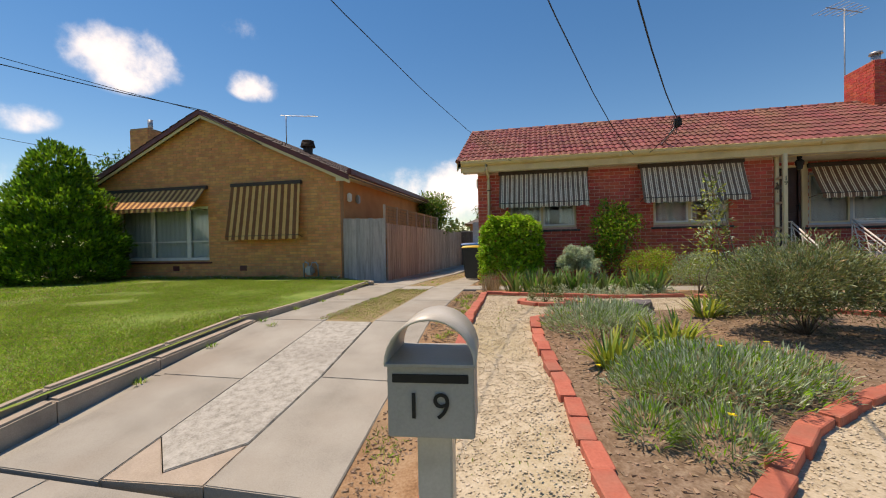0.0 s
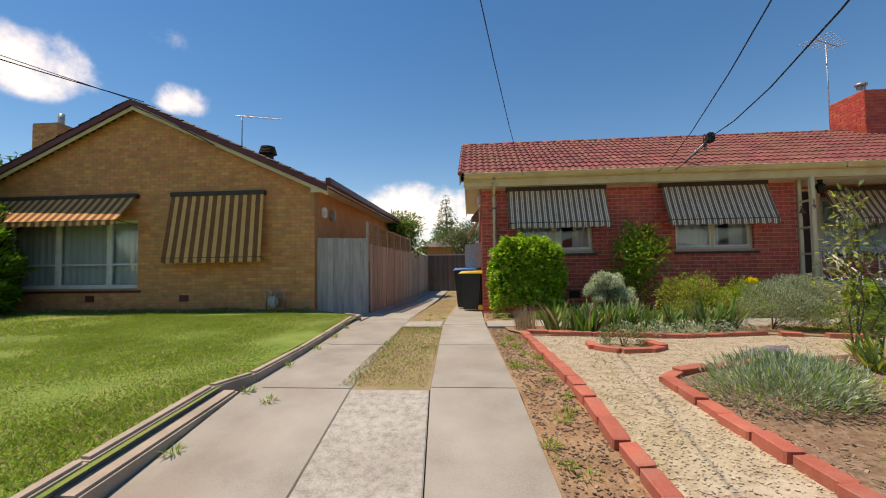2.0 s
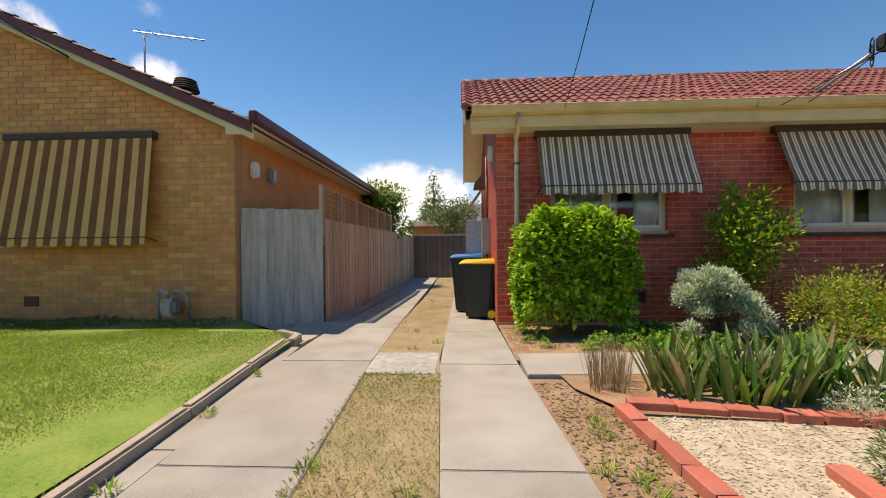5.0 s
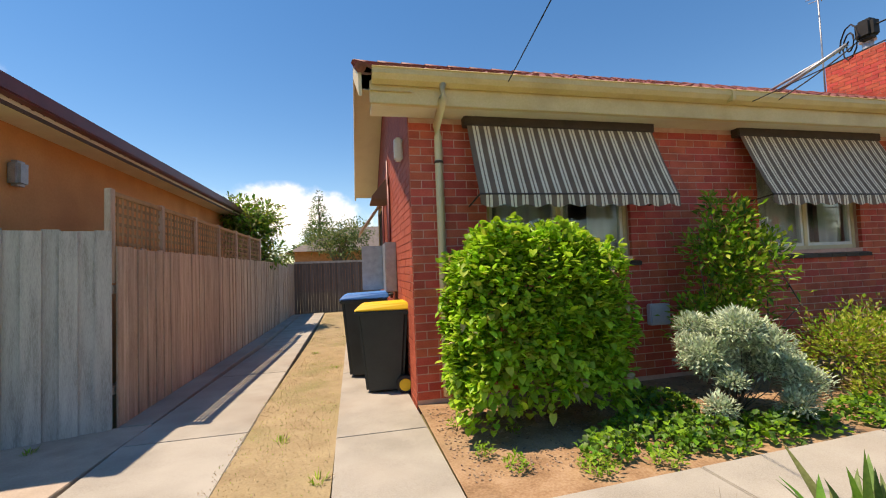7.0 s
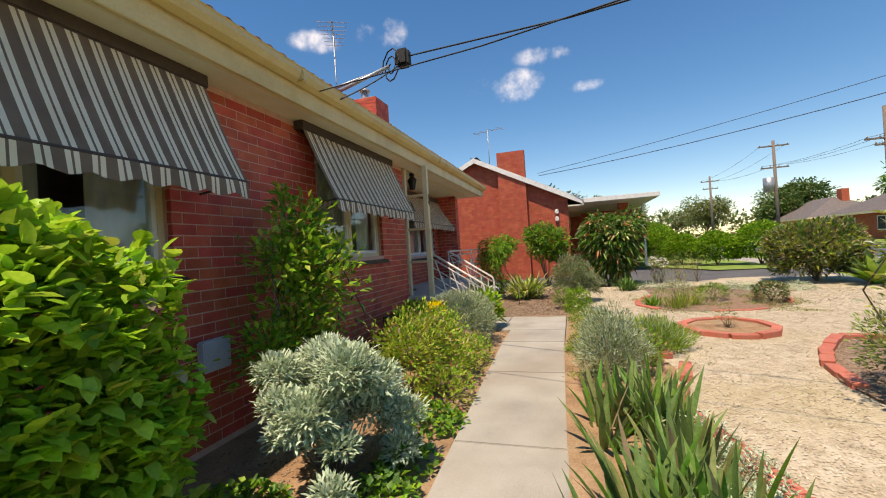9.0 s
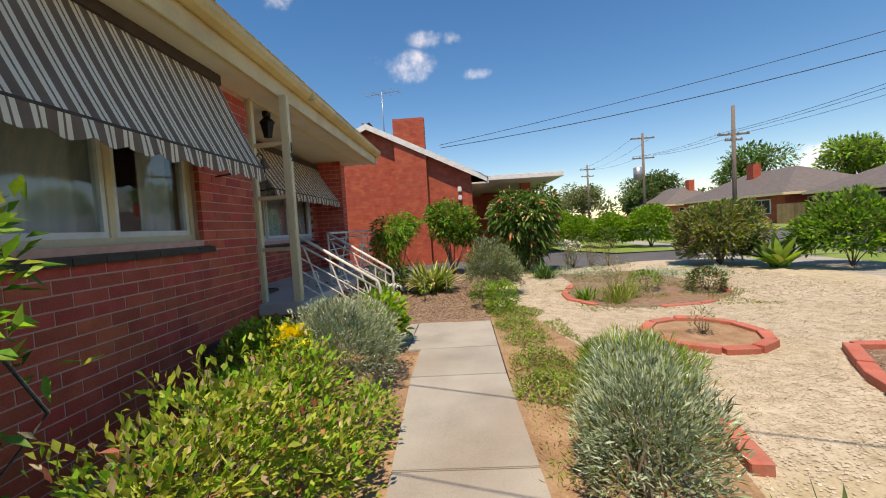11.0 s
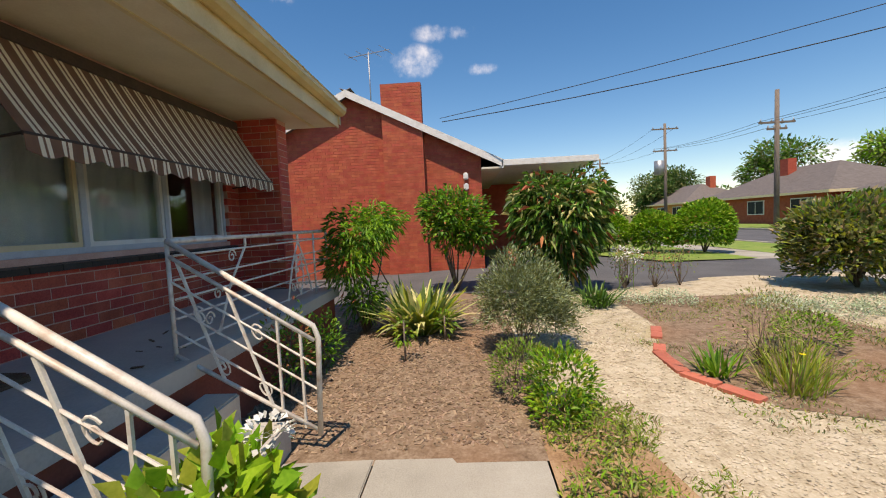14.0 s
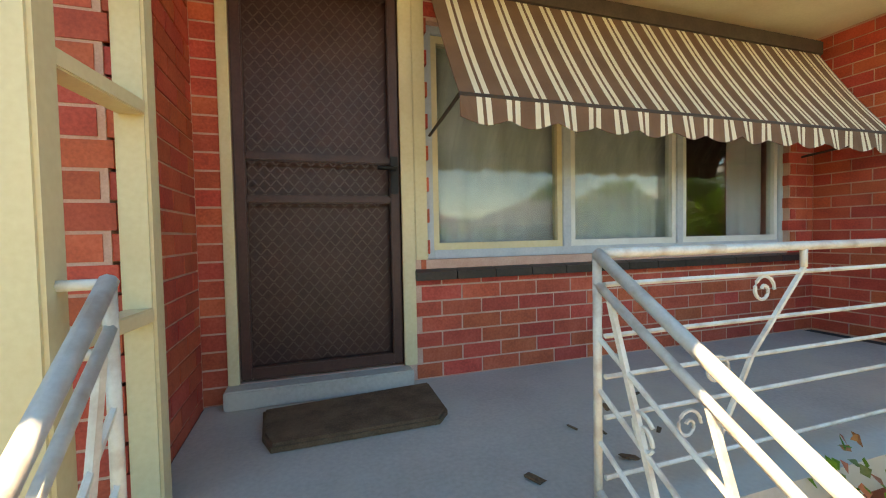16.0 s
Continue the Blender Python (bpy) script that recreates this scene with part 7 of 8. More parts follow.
for sx, sy, h in ((10.82, 9.13, 0.42), (11.48, 8.76, 0.30)):
    st_ = thing("young_plant", "young plant tied to a short stake in the mulch", "plant", (sx, sy, gz), group="staked plants")
    bm = bmesh.new()
    tube(bm, [(sx, sy, gz - 0.02), (sx + 0.01, sy, gz + h)], 0.010, 6)
    part("stake", bm, M["timber_pole"], st_)
    p_, d_ = ball_points(60, (sx, sy, gz + h * 0.75), (0.10, 0.10, 0.14), 0.6, 0.3, floor=-1)
    foliage_part("leaves", p_, d_, np.full(len(p_), 0.06), np.full(len(p_), 0.03), np.full(len(p_), 0.2), [L["bright"], L["yellowgreen"]], [2, 1], st_)

# beds in the gravel
shrub("gazania_mound", "low grey-green gazania mound in the bed", (3.05, 4.25, gz), [(0, 0, 0.10, 0.55, 0.42, 0.22), (0.25, 0.1, 0.1, 0.35, 0.3, 0.2)], 6500, 0.085, 0.011, [L["lavender"], L["silver"], L["bright"]], [5, 3, 1.5], n_stems=0, up=1.3, rough=0.3, fill=0.6, freq=3)
shrub("gazania_mound", "spreading green gazania mound with narrow leaves", (3.62, 2.72, gz), [(0, 0, 0.10, 0.56, 0.48, 0.22), (-0.33, -0.1, 0.06, 0.37, 0.33, 0.17), (0.44, 0.2, 0.08, 0.44, 0.40, 0.18)], 11500, 0.075, 0.012, [L["lavender"], L["bright"], L["silver"], L["dry"]], [5, 3, 2, 0.4], n_stems=0, up=1.3, rough=0.35, fill=0.6, freq=3)
shrub("gazania_mound", "small green gazania tuft beside the brick edging", (3.06, 2.0, gz), [(0, 0, 0.06, 0.16, 0.15, 0.13)], 700, 0.085, 0.011, [L["lavender"], L["bright"]], [3, 2], n_stems=0, up=1.2)
shrub("gazania_mound", "small green gazania tuft beside the brick edging", (3.42, 1.92, gz), [(0, 0, 0.06, 0.24, 0.2, 0.16)], 1100, 0.085, 0.011, [L["lavender"], L["bright"]], [3, 2], n_stems=0, up=1.2)
for x, y, z in ((3.65, 2.6, 0.98), (3.42, 1.85, 0.80), (2.9, 4.25, 1.04), (4.05, 2.85, 0.96), (2.86, 2.5, 0.84), (9.95, 6.0, 1.0)):
    f_ = thing("yellow_daisy", "small yellow daisy flower", "flower", (x, y, z), group="yellow daisies")
    a_ = np.arange(9) * 2 * math.pi / 9
    foliage_part("petals", np.tile((x, y, z), (9, 1)), np.stack([np.cos(a_), np.sin(a_), np.full(9, 0.15)], 1), np.full(9, 0.026), np.full(9, 0.014), np.zeros(9), [L["yellow_flower"]], [1], f_)
    bm = bmesh.new()
    tube(bm, [(x, y, G(x, y)), (x, y, z)], 0.003, 4)
    part("stalk", bm, L["sword"], f_)
for x, y in ((3.55, 3.55), (4.45, 5.1), (3.75, 3.75), (4.75, 5.35), (3.05, 3.1)):
    clump("strap_tuft", "yellow-green strap leaf tuft in the bed", (x, y, gz), 70, 0.46, 0.030, [L["yellowgreen"], L["sword"], L["new"], L["dry"]], [4, 3, 2, 0.5], 0.12, 0.85, 0.35, 5, group="strap tufts")
shrub("rosemary_bush", "large twiggy olive-grey bush in the bed", (5.05, 4.25, gz), [(0, 0, 0.52, 0.66, 0.55, 0.45), (-0.3, -0.1, 0.40, 0.45, 0.40, 0.32), (0.35, 0.1, 0.45, 0.48, 0.45, 0.36)], 26000, 0.055, 0.015, [L["olive"], L["gum"], L["lavender"], L["dry"]], [5, 3, 2, 1], n_stems=18, up=0.4, rough=0.5, fill=0.55, freq=3.5, stem=0.008)
shrub("green_bush", "green bush behind the twiggy bush", (5.2, 5.3, gz), [(0, 0, 0.4, 0.5, 0.42, 0.4)], 4500, 0.055, 0.016, [L["olive"], L["bright"], L["lavender"]], [4, 3, 2], n_stems=8, rough=0.4)
shrub("silver_bush", "silvery low bush at the end of the bed", (6.2, 3.9, gz), [(0, 0, 0.25, 0.5, 0.42, 0.28)], 3600, 0.05, 0.014, [L["silver"], L["lavender"]], [4, 2], n_stems=5, rough=0.4)
shrub("feijoa_sapling", "thin young tree with sparse leaves in the bed", (4.72, 5.62, gz), [(0, 0, 0.85, 0.28, 0.28, 0.32), (0, 0, 1.25, 0.22, 0.22, 0.3), (0.03, 0, 1.6, 0.14, 0.14, 0.26)], 620, 0.075, 0.036, [L["olive"], L["yellowgreen"], L["silver"]], [4, 2, 1], "tree", 0.012, 6, 0.3, 0.5, 0.9, floor=-1)
shrub("small_shrub", "dark green small shrub inside the brick ring", (2.56, 6.25, gz), [(0, 0, 0.12, 0.27, 0.2, 0.16)], 1500, 0.05, 0.012, [L["olive"], L["dark"], L["lavender"]], [3, 2, 2], n_stems=4)
shrub("small_shrub", "tiny bare plant in the round bed", (7.95, 5.86, gz), [(0, 0, 0.16, 0.12, 0.12, 0.14)], 220, 0.045, 0.012, [L["olive"], L["lavender"]], [2, 1], n_stems=5, floor=-1)
rk = thing("garden_rock", "rough grey rock beside the bed", "rock", (3.75, 5.4, gz))
bm = bmesh.new()
bmesh.ops.create_icosphere(bm, subdivisions=3, radius=1)
for v in bm.verts:
    k_ = 1 + 0.45 * noise.noise(v.co * 1.7) + 0.18 * noise.noise(v.co * 5)
    v.co = Vector((3.75 + 0.24 * v.co.x * k_, 5.4 + 0.16 * v.co.y * k_, gz + 0.03 + 0.15 * v.co.z * k_))
part("stone", bm, M["rock"], rk)
# far bed
for x, y in ((9.95, 6.05), (10.3, 5.8)):
    clump("grass_tuft", "pale green grassy tuft in the bed", (x, y, gz), 160, 0.36, 0.012, [L["grass"], L["yellowgreen"], L["dry"]], [3, 3, 1.5], 0.2, 0.7, 0.25, 3, group="grassy tufts")
clump("agapanthus", "green agapanthus clump in the bed", (10.3, 6.4, gz), 60, 0.32, 0.025, [L["citrus"], L["bright"]], [3, 2], 0.14, 0.8, 0.35, 4)
shrub("twiggy_shrub", "twiggy half-bare shrub in the bed", (10.5, 5.9, gz), [(0, 0, 0.35, 0.35, 0.35, 0.35)], 1100, 0.045, 0.012, [L["olive"], L["dry"], L["grass"]], [3, 2, 2], n_stems=18, rough=0.5, fill=0.8, stem=0.005)
shrub("small_shrub", "low dark shrub with reddish leaves in the bed", (10.5, 4.35, gz), [(0, 0, 0.18, 0.32, 0.28, 0.2)], 1500, 0.05, 0.03, [L["dark"], L["olive"], L["rust"]], [3, 3, 1], n_stems=5)
shrub("small_shrub", "low green shrub in the bed", (10.9, 5.2, gz), [(0, 0, 0.15, 0.3, 0.3, 0.18)], 1300, 0.05, 0.02, [L["olive"], L["bright"]], [3, 3], n_stems=5)
groundcover("silver_groundcover", "silvery ground cover at the far end of the bed", [(13.2, 5.4, 0.4), (12.6, 4.2, 0.4), (13.3, 6.0, 0.3), (12.2, 3.8, 0.4), (12.2, 3.2, 0.35)], 3200, 0.06, 0.016, [L["silver"], L["lavender"]], [3, 2], 0.2)
shrub("camellia_bush", "large olive-green bush at the front of the garden", (13.9, 2.05, gz), [(0, 0, 0.85, 0.85, 0.95, 0.62), (0, 0.4, 1.0, 0.5, 0.6, 0.45), (0, -0.4, 0.95, 0.5, 0.6, 0.5), (0.1, 0.1, 0.45, 0.6, 0.75, 0.40)], 14000, 0.15, 0.062, [L["olive"], L["citrus"], L["dry"], L["yellowgreen"], L["gum"]], [4, 1.5, 2, 3, 2], n_stems=14, rough=0.45, fill=0.6, stem=0.02)
clump("agave_plant", "broad pale green agave rosette", (12.85, 1.45, gz), 46, 0.95, 0.19, [L["sword"], L["bright"], L["grass"]], [4, 2, 2], 0.12, 1.2, 0.25, 5)
shrub("leafy_shrub", "leafy green shrub at the garden's front edge", (12.4, 0.3, gz), [(0, 0, 0.75, 0.8, 0.9, 0.7)], 6500, 0.15, 0.07, [L["bright"], L["citrus"], L["olive"]], [3, 3, 2], n_stems=7, rough=0.4)
for x, y in ((14.6, 5.0), (14.9, 5.4), (14.7, 4.5), (14.4, 5.6)):
    shrub("rose_bush", "half-bare rose bush with a few blooms", (x, y, gz), [(0, 0, 0.55, 0.3, 0.3, 0.35)], 260, 0.05, 0.03, [L["olive"], L["rust"], L["citrus"]], [3, 1, 2], n_stems=12, rough=0.4, fill=0.9, floor=-1, stem=0.008, group="rose bushes")
for x, y, z in ((14.3, 5.75, 1.42), (14.45, 5.45, 1.35)):
    f_ = thing("white_bloom", "white agapanthus flower head on a stalk", "flower", (x, y, z), group="white blooms")
    p_, d_ = ball_points(120, (x, y, z), (0.13, 0.15, 0.11), 0.3, 0.1, floor=-1)
    foliage_part("petals", p_, d_, np.full(len(p_), 0.05), np.full(len(p_), 0.03), np.zeros(len(p_)), [L["white_flower"]], [1], f_)
    bm = bmesh.new()
    tube(bm, [(x, y, gz), (x, y, z)], 0.007, 5)
    part("stalk", bm, L["sword"], f_)

# lawn edges, conifer and trees behind
shrub("conifer_bush", "big rounded bright green conifer on the lawn", (-11.6, 9.0, 0.78), [(0, 0, 0.95, 1.75, 1.5, 1.2), (0, 0, 1.9, 1.4, 1.25, 1.35), (0.05, 0, 2.95, 0.8, 0.8, 1.15), (0.2, -0.2, 0.35, 1.6, 1.4, 0.6)], 42000, 0.16, 0.075, [L["conifer"], L["bright"], L["dark"]], [6, 2, 2], "conifer", 0.06, 6, 0.9, 0.25, 0.3, freq=4.0)


def tree(name, label, at, h, balls, n, leaf, mats, weights, trunk=0.14, group="", droop=0.1, rough=0.5):
    """A tree: a tapered trunk, limbs into the crown's clumps, many leaves."""
    t = thing(name, label, "tree", at, group=group)
    bm = bmesh.new()
    a = Vector(at)
    top = a + Vector((0.1, 0.05, h * 0.75))
    tube(bm, [a - Vector((0, 0, 0.1)), a.lerp(top, 0.3) + Vector((0.06, 0, 0)), a.lerp(top, 0.65), top], trunk, 8, 0.3)
    part("trunk", bm, M["bark"], t)
    tot = sum(b[3] ** 2 for b in balls)
    B, Wv = [], []
    for b in balls:
        c = a + Vector(b[:3])
        bm = bmesh.new()
        s0 = a.lerp(top, min(0.95, max(0.25, (b[2] / h) * 0.6)))
        tube(bm, [s0, s0.lerp(c, 0.6) + Vector((0, 0, 0.1)), c], trunk * 0.4, 5, 0.3)
        part("limb", bm, M["bark"], t)
        p, d = ball_points(int(n * b[3] ** 2 / tot), c, b[3:6], 0.55, rough, 2.0, 2.6, -0.9)
        B.append(p)
        Wv.append(d + prng.normal(0, 0.5, d.shape))
    B, Wv = np.concatenate(B), np.concatenate(Wv)
    foliage_part("crown", B, Wv, leaf * prng.uniform(0.6, 1.3, len(B)), leaf * 0.5 * prng.uniform(0.7, 1.2, len(B)), np.full(len(B), droop), mats, weights, t)
    return t


def clumps(n, r, h0, h1, size, seed):
    q = random.Random(seed)
    out = []
    for _ in range(n):
        a, rr, z = q.uniform(0, 6.28), r * math.sqrt(q.random()), q.uniform(h0, h1)
        f_ = 1 - 0.45 * abs((z - (h0 + h1) / 2) / ((h1 - h0) / 2 + 0.01))
        s = size * q.uniform(0.7, 1.25)
        out.append((rr * f_ * math.cos(a), rr * f_ * math.sin(a), z, s, s, s * 0.75))
    return out


tree("passage_tree", "leafy green tree above the side fence", (-2.6, 19.0, 0.5), 3.6, clumps(12, 0.9, 1.9, 3.3, 0.62, 1), 4200, 0.16, [L["citrus"], L["olive"], L["bright"], L["new"]], [4, 3, 2, 1], 0.09)
tree("back_tree", "round dark green tree behind the back fence", (-0.6, 37.0, 0.5), 5.6, clumps(12, 1.9, 2.4, 4.8, 1.1, 2), 4000, 0.22, [L["dark"], L["olive"]], [3, 2], 0.2, "background trees")
tree("back_pine", "tall dark pine far behind the houses", (-3.0, 52.0, 0.5), 10.5, [(0, 0, 2 + 0.85 * i, 2.6 - 0.25 * i, 2.6 - 0.25 * i, 0.6) for i in range(10)], 5000, 0.35, [L["dark"], L["citrus"]], [4, 1], 0.25, "background trees")
tree("cypress_tree", "dark cypress tree behind the west house", (-19.0, 18.0, 0.5), 6.6, clumps(14, 1.7, 1.8, 6.2, 1.2, 3), 6000, 0.22, [L["dark"], L["citrus"]], [4, 2], 0.25, "background trees")
tree("gum_tree", "grey-green gum tree behind the west house", (-17.0, 23.0, 0.5), 8.2, clumps(12, 1.9, 3.8, 7.8, 1.2, 4), 5000, 0.25, [L["gum"], L["olive"]], [3, 2], 0.2, "background trees")
for k, (x, y, h, s) in enumerate(((10.0, 26.0, 8.0, 3), (4.5, 27.0, 7.8, 5))):
    bare = thing("bare_tree", "thin bare tree tops behind the ridge", "tree", (x, y, 0.5), group="bare trees")
    q = random.Random(s)
    bm = bmesh.new()
    tube(bm, [(x, y, 0.4), (x + 0.1, y, h * 0.6), (x, y, h)], 0.10, 6, 0.15)
    part("trunk", bm, M["bark"], bare)
    for i in range(12):
        z0 = h * q.uniform(0.6, 0.95)
        bm = bmesh.new()
        a_, l_ = q.uniform(0, 6.28), q.uniform(0.5, 1.1)
        tube(bm, [(x, y, z0), (x + 0.4 * l_ * math.cos(a_), y + 0.4 * l_ * math.sin(a_), z0 + 0.5 * l_), (x + 0.6 * l_ * math.cos(a_ + 0.4), y + 0.6 * l_ * math.sin(a_ + 0.4), z0 + 1.2 * l_)], 0.022, 4, 0.3)
        part("branch", bm, M["bark"], bare)

# round hedges, far gardens and trees to the east
for i, (x, y, r) in enumerate(((20.6, 0.75, 0.85), (21.2, 2.1, 0.7), (22.6, 3.1, 0.7), (24.5, 3.6, 0.9), (28.0, 3.4, 1.1))):
    shrub("round_hedge", "round clipped bright green shrub on the neighbour's lawn", (x, y, 0.76), [(0, 0, r * 0.95, r, r, r)], int(8000 * r), 0.14, 0.085, [L["conifer"], L["bright"], L["new"]], [4, 3, 1], "hedge", 0.03, 4, 0.3, 0.12, 0.25, group="round hedges")
for i, (x, y, r, z) in enumerate(((33, 6.5, 1.5, 1.0), (37, 5.5, 1.7, 1.1), (31, 8.0, 1.3, 1.0), (42, 5, 2.0, 1.3), (48, 3.5, 1.8, 1.2), (36, 1.8, 1.0, 0.7), (44, 0.8, 1.1, 0.7))):
    shrub("garden_shrub", "dense green garden shrub down the street", (x, y, 0.74), [(0, 0, z, r, r, r * 0.8)], 4500, 0.26, 0.16, [L["bright"], L["olive"], L["yellowgreen"]] if i % 2 else [L["citrus"], L["dark"], L["olive"]], [3, 3, 1], n_stems=3, rough=0.4, group="garden shrubs")
for i, (x, y, h, r, mats_) in enumerate(((44, 11, 7.0, 2.6, "gum"), (52, 8, 7.5, 3.0, "gum"), (60, 14, 8.5, 3.5, "olive"), (70, 4, 8, 3.2, "gum"), (84, -2, 8, 3.5, "olive"), (75, -24, 9, 3.2, "dark"), (60, -31, 9.5, 3.6, "citrus"), (49, -33, 9, 3.4, "bright"), (88, -16, 9, 4, "olive"), (100, 8, 9, 4, "olive"), (110, -6, 10, 4.5, "dark"), (66, -18, 6.5, 2.2, "dark"), (38, -32, 8.0, 3.0, "bright"), (95, -30, 10, 4, "olive"), (120, 12, 10, 5, "gum"), (130, -20, 10, 5, "olive"))):
    tree("street_tree", "leafy tree behind the houses down the street", (x, y, 0.6), h, clumps(12, r, h * 0.45, h * 0.85, r * 0.55, 30 + i), 4200, 0.55, [L[mats_], L["olive"], L["dark"]], [4, 2, 1], 0.22, "street trees")

woods = thing("far_woods", "dark green line of far trees", "woods", (150, 0, 0.6), kind="stuff")
fB, fW = [], []
for i in range(150):
    a_ = radians(-200 + 400 * i / 150 + prng.uniform(-1, 1))
    if abs(math.sin(a_)) < 0.35 and math.cos(a_) > 0:
        dist = 95 + prng.uniform(0, 40)
    else:
        dist = 120 + prng.uniform(0, 60)
    r_ = prng.uniform(3.0, 5.5)
    p_, d_ = ball_points(260, (5 + dist * math.sin(a_), 5 + dist * math.cos(a_), r_ * 0.7), (r_ * 1.3, r_ * 1.3, r_), 0.3, 0.5, floor=-0.5)
    fB.append(p_)
    fW.append(d_)
fB, fW = np.concatenate(fB), np.concatenate(fW)
foliage_part("crowns", fB, fW + prng.normal(0, 0.5, fW.shape), np.full(len(fB), 1.5), np.full(len(fB), 1.0), np.full(len(fB), 0.1), [L["gum"], L["olive"], L["dark"]], [3, 3, 2], woods)

# ---------------------------------------------------------------- houses across the street


def far_house(x0, x1, y0, y1, wall, roof_mat, z_e=3.1, ridge=5.3, chimney=None):
    hs = thing("far_house", "low brick house with a hipped tile roof across the street", "house", ((x0 + x1) / 2, (y0 + y1) / 2, 0.7), group="far houses", kind="structure")
    part("wall", boxes((x0, x1, y0, y1, 0.5, z_e + 0.1)), wall, hs)
    bm = bmesh.new()
    o, hip = 0.5, (y1 - y0) / 2
    e = [bm.verts.new(p) for p in ((x0 - o, y0 - o, z_e), (x1 + o, y0 - o, z_e), (x1 + o, y1 + o, z_e), (x0 - o, y1 + o, z_e))]
    r = [bm.verts.new(p) for p in ((x0 + hip, (y0 + y1) / 2, ridge), (x1 - hip, (y0 + y1) / 2, ridge))]
    for q in ((e[0], e[1], r[1], r[0]), (e[1], e[2], r[1]), (e[2], e[3], r[0], r[1]), (e[3], e[0], r[0]), (e[3], e[2], e[1], e[0])):
        bm.faces.new(q)
    part("roof", bm, roof_mat, hs)
    part("fascia", boxes((x0 - o, x1 + o, y1 + o, y1 + o + 0.04, z_e - 0.16, z_e + 0.03), (x0 - o - 0.04, x0 - o, y0 - o, y1 + o, z_e - 0.16, z_e + 0.03)), M["cream_paint"], hs)
    n_w = 3
    for i in range(n_w):
        cx = lerp(x0, x1, (i + 0.5) / n_w)
        w = part("window", boxes((cx - 1.0, cx + 1.0, y1 + 0.004, y1 + 0.07, 1.5, 2.7)), M["white_paint"], hs)
        # panes are opaque near-black, the unlit rooms painted into their colour
        part("pane", boxes((cx - 0.92, cx - 0.04, y1 + 0.072, y1 + 0.08, 1.58, 2.62), (cx + 0.04, cx + 0.92, y1 + 0.072, y1 + 0.08, 1.58, 2.62)), M["unlit_room_black"], w)
    for cy in (lerp(y0, y1, 0.3), lerp(y0, y1, 0.7)):
        w = part("window", boxes((x0 - 0.07, x0 - 0.004, cy - 0.9, cy + 0.9, 1.5, 2.7)), M["white_paint"], hs)
        # side panes carry the same painted room darkness
        part("pane", boxes((x0 - 0.08, x0 - 0.072, cy - 0.82, cy + 0.82, 1.58, 2.62)), M["unlit_room_black"], w)
    if chimney:
        part("chimney", boxes((chimney[0], chimney[0] + 0.9, chimney[1], chimney[1] + 0.7, 3, 6.2)), M["east_brick"], hs)
    return hs


far_house(36.5, 51, -25, -16.5, M["east_brick"], M["grey_tile"], 3.1, 5.5, (44, -20))
far_house(24.0, 35.0, -26, -17.5, M["east_brick"], M["grey_tile"], 3.0, 5.3)
far_house(56, 68, -25, -17, M["cream_brick"], M["grey_tile"], 3.1, 5.4, (58.8, -22))
far_house(8.0, 20.0, -26, -18, M["cream_brick"], M["red_tile"])
far_house(-10, 4.0, -26, -18, M["east_brick"], M["grey_tile"])
far_house(-28, -14, -26, -18, M["cream_brick"], M["brown_tile"])
far_house(33, 46, 9.5, 18, M["east_brick"], M["grey_tile"])
far_house(-4, 7, 40, 48, M["cream_brick"], M["grey_tile"], 3.6, 5.9)
ff = thing("street_fence", "brown timber fence across the street", "fence", (34, -15.5, 0.7), kind="structure")
pieces("paling", [block(23 + i * 0.2, -15.6, 1.45, 0.19, 0.03, 1.6) for i in range(66)], M["lattice"], ff)

# ---------------------------------------------------------------- power poles and lines


def power_pole(x, y, h, arms, label, transformer=False, r=0.16):
    p = thing("power_pole", label, "power pole", (x, y, 0.6), group="power poles")
    bm = bmesh.new()
    tube(bm, [(x, y, 0.4), (x, y, h)], r, 10, 0.75)
    part("pole", bm, M["timber_pole"], p)
    for z, w in arms:
        part("crossarm", boxes((x - 0.06, x + 0.06, y - w, y + w, z - 0.06, z + 0.06), bevel=0.01), M["timber_pole"], p)
        for i in range(4):
            yy = y - w * 0.9 + 1.8 * w * i / 3
            bm = bmesh.new()
            tube(bm, [(x, yy, z + 0.05), (x, yy, z + 0.22)], 0.05, 8, 0.7)
            part("insulator", bm, M["galvanised"], p)
    if transformer:
        bm = bmesh.new()
        tube(bm, [(x + 0.1, y + 0.5, 5.6), (x + 0.1, y + 0.5, 6.9)], 0.45, 12)
        part("transformer", bm, M["galvanised"], p, "grey pole transformer")
    return p


power_pole(34.2, -11.3, 9.4, [(7.4, 1.1), (7.0, 0.6)], "tall timber power pole with a crossarm beside the street")
power_pole(46.8, -10.4, 10.3, [(9.8, 1.2), (7.8, 1.1)], "timber power pole carrying a transformer", True)
power_pole(66.0, -10.6, 9.9, [(9.2, 1.1), (8.2, 0.9)], "timber power pole further down the street")
power_pole(-16.0, -11.2, 9.4, [(7.4, 1.1)], "timber power pole beside the street")
power_pole(12.0, -11.3, 9.4, [(7.4, 1.1), (7.0, 0.6)], "timber power pole beside the street")
power_pole(-1.3, -11.3, 9.0, [(7.4, 1.1)], "timber power pole beside the street")


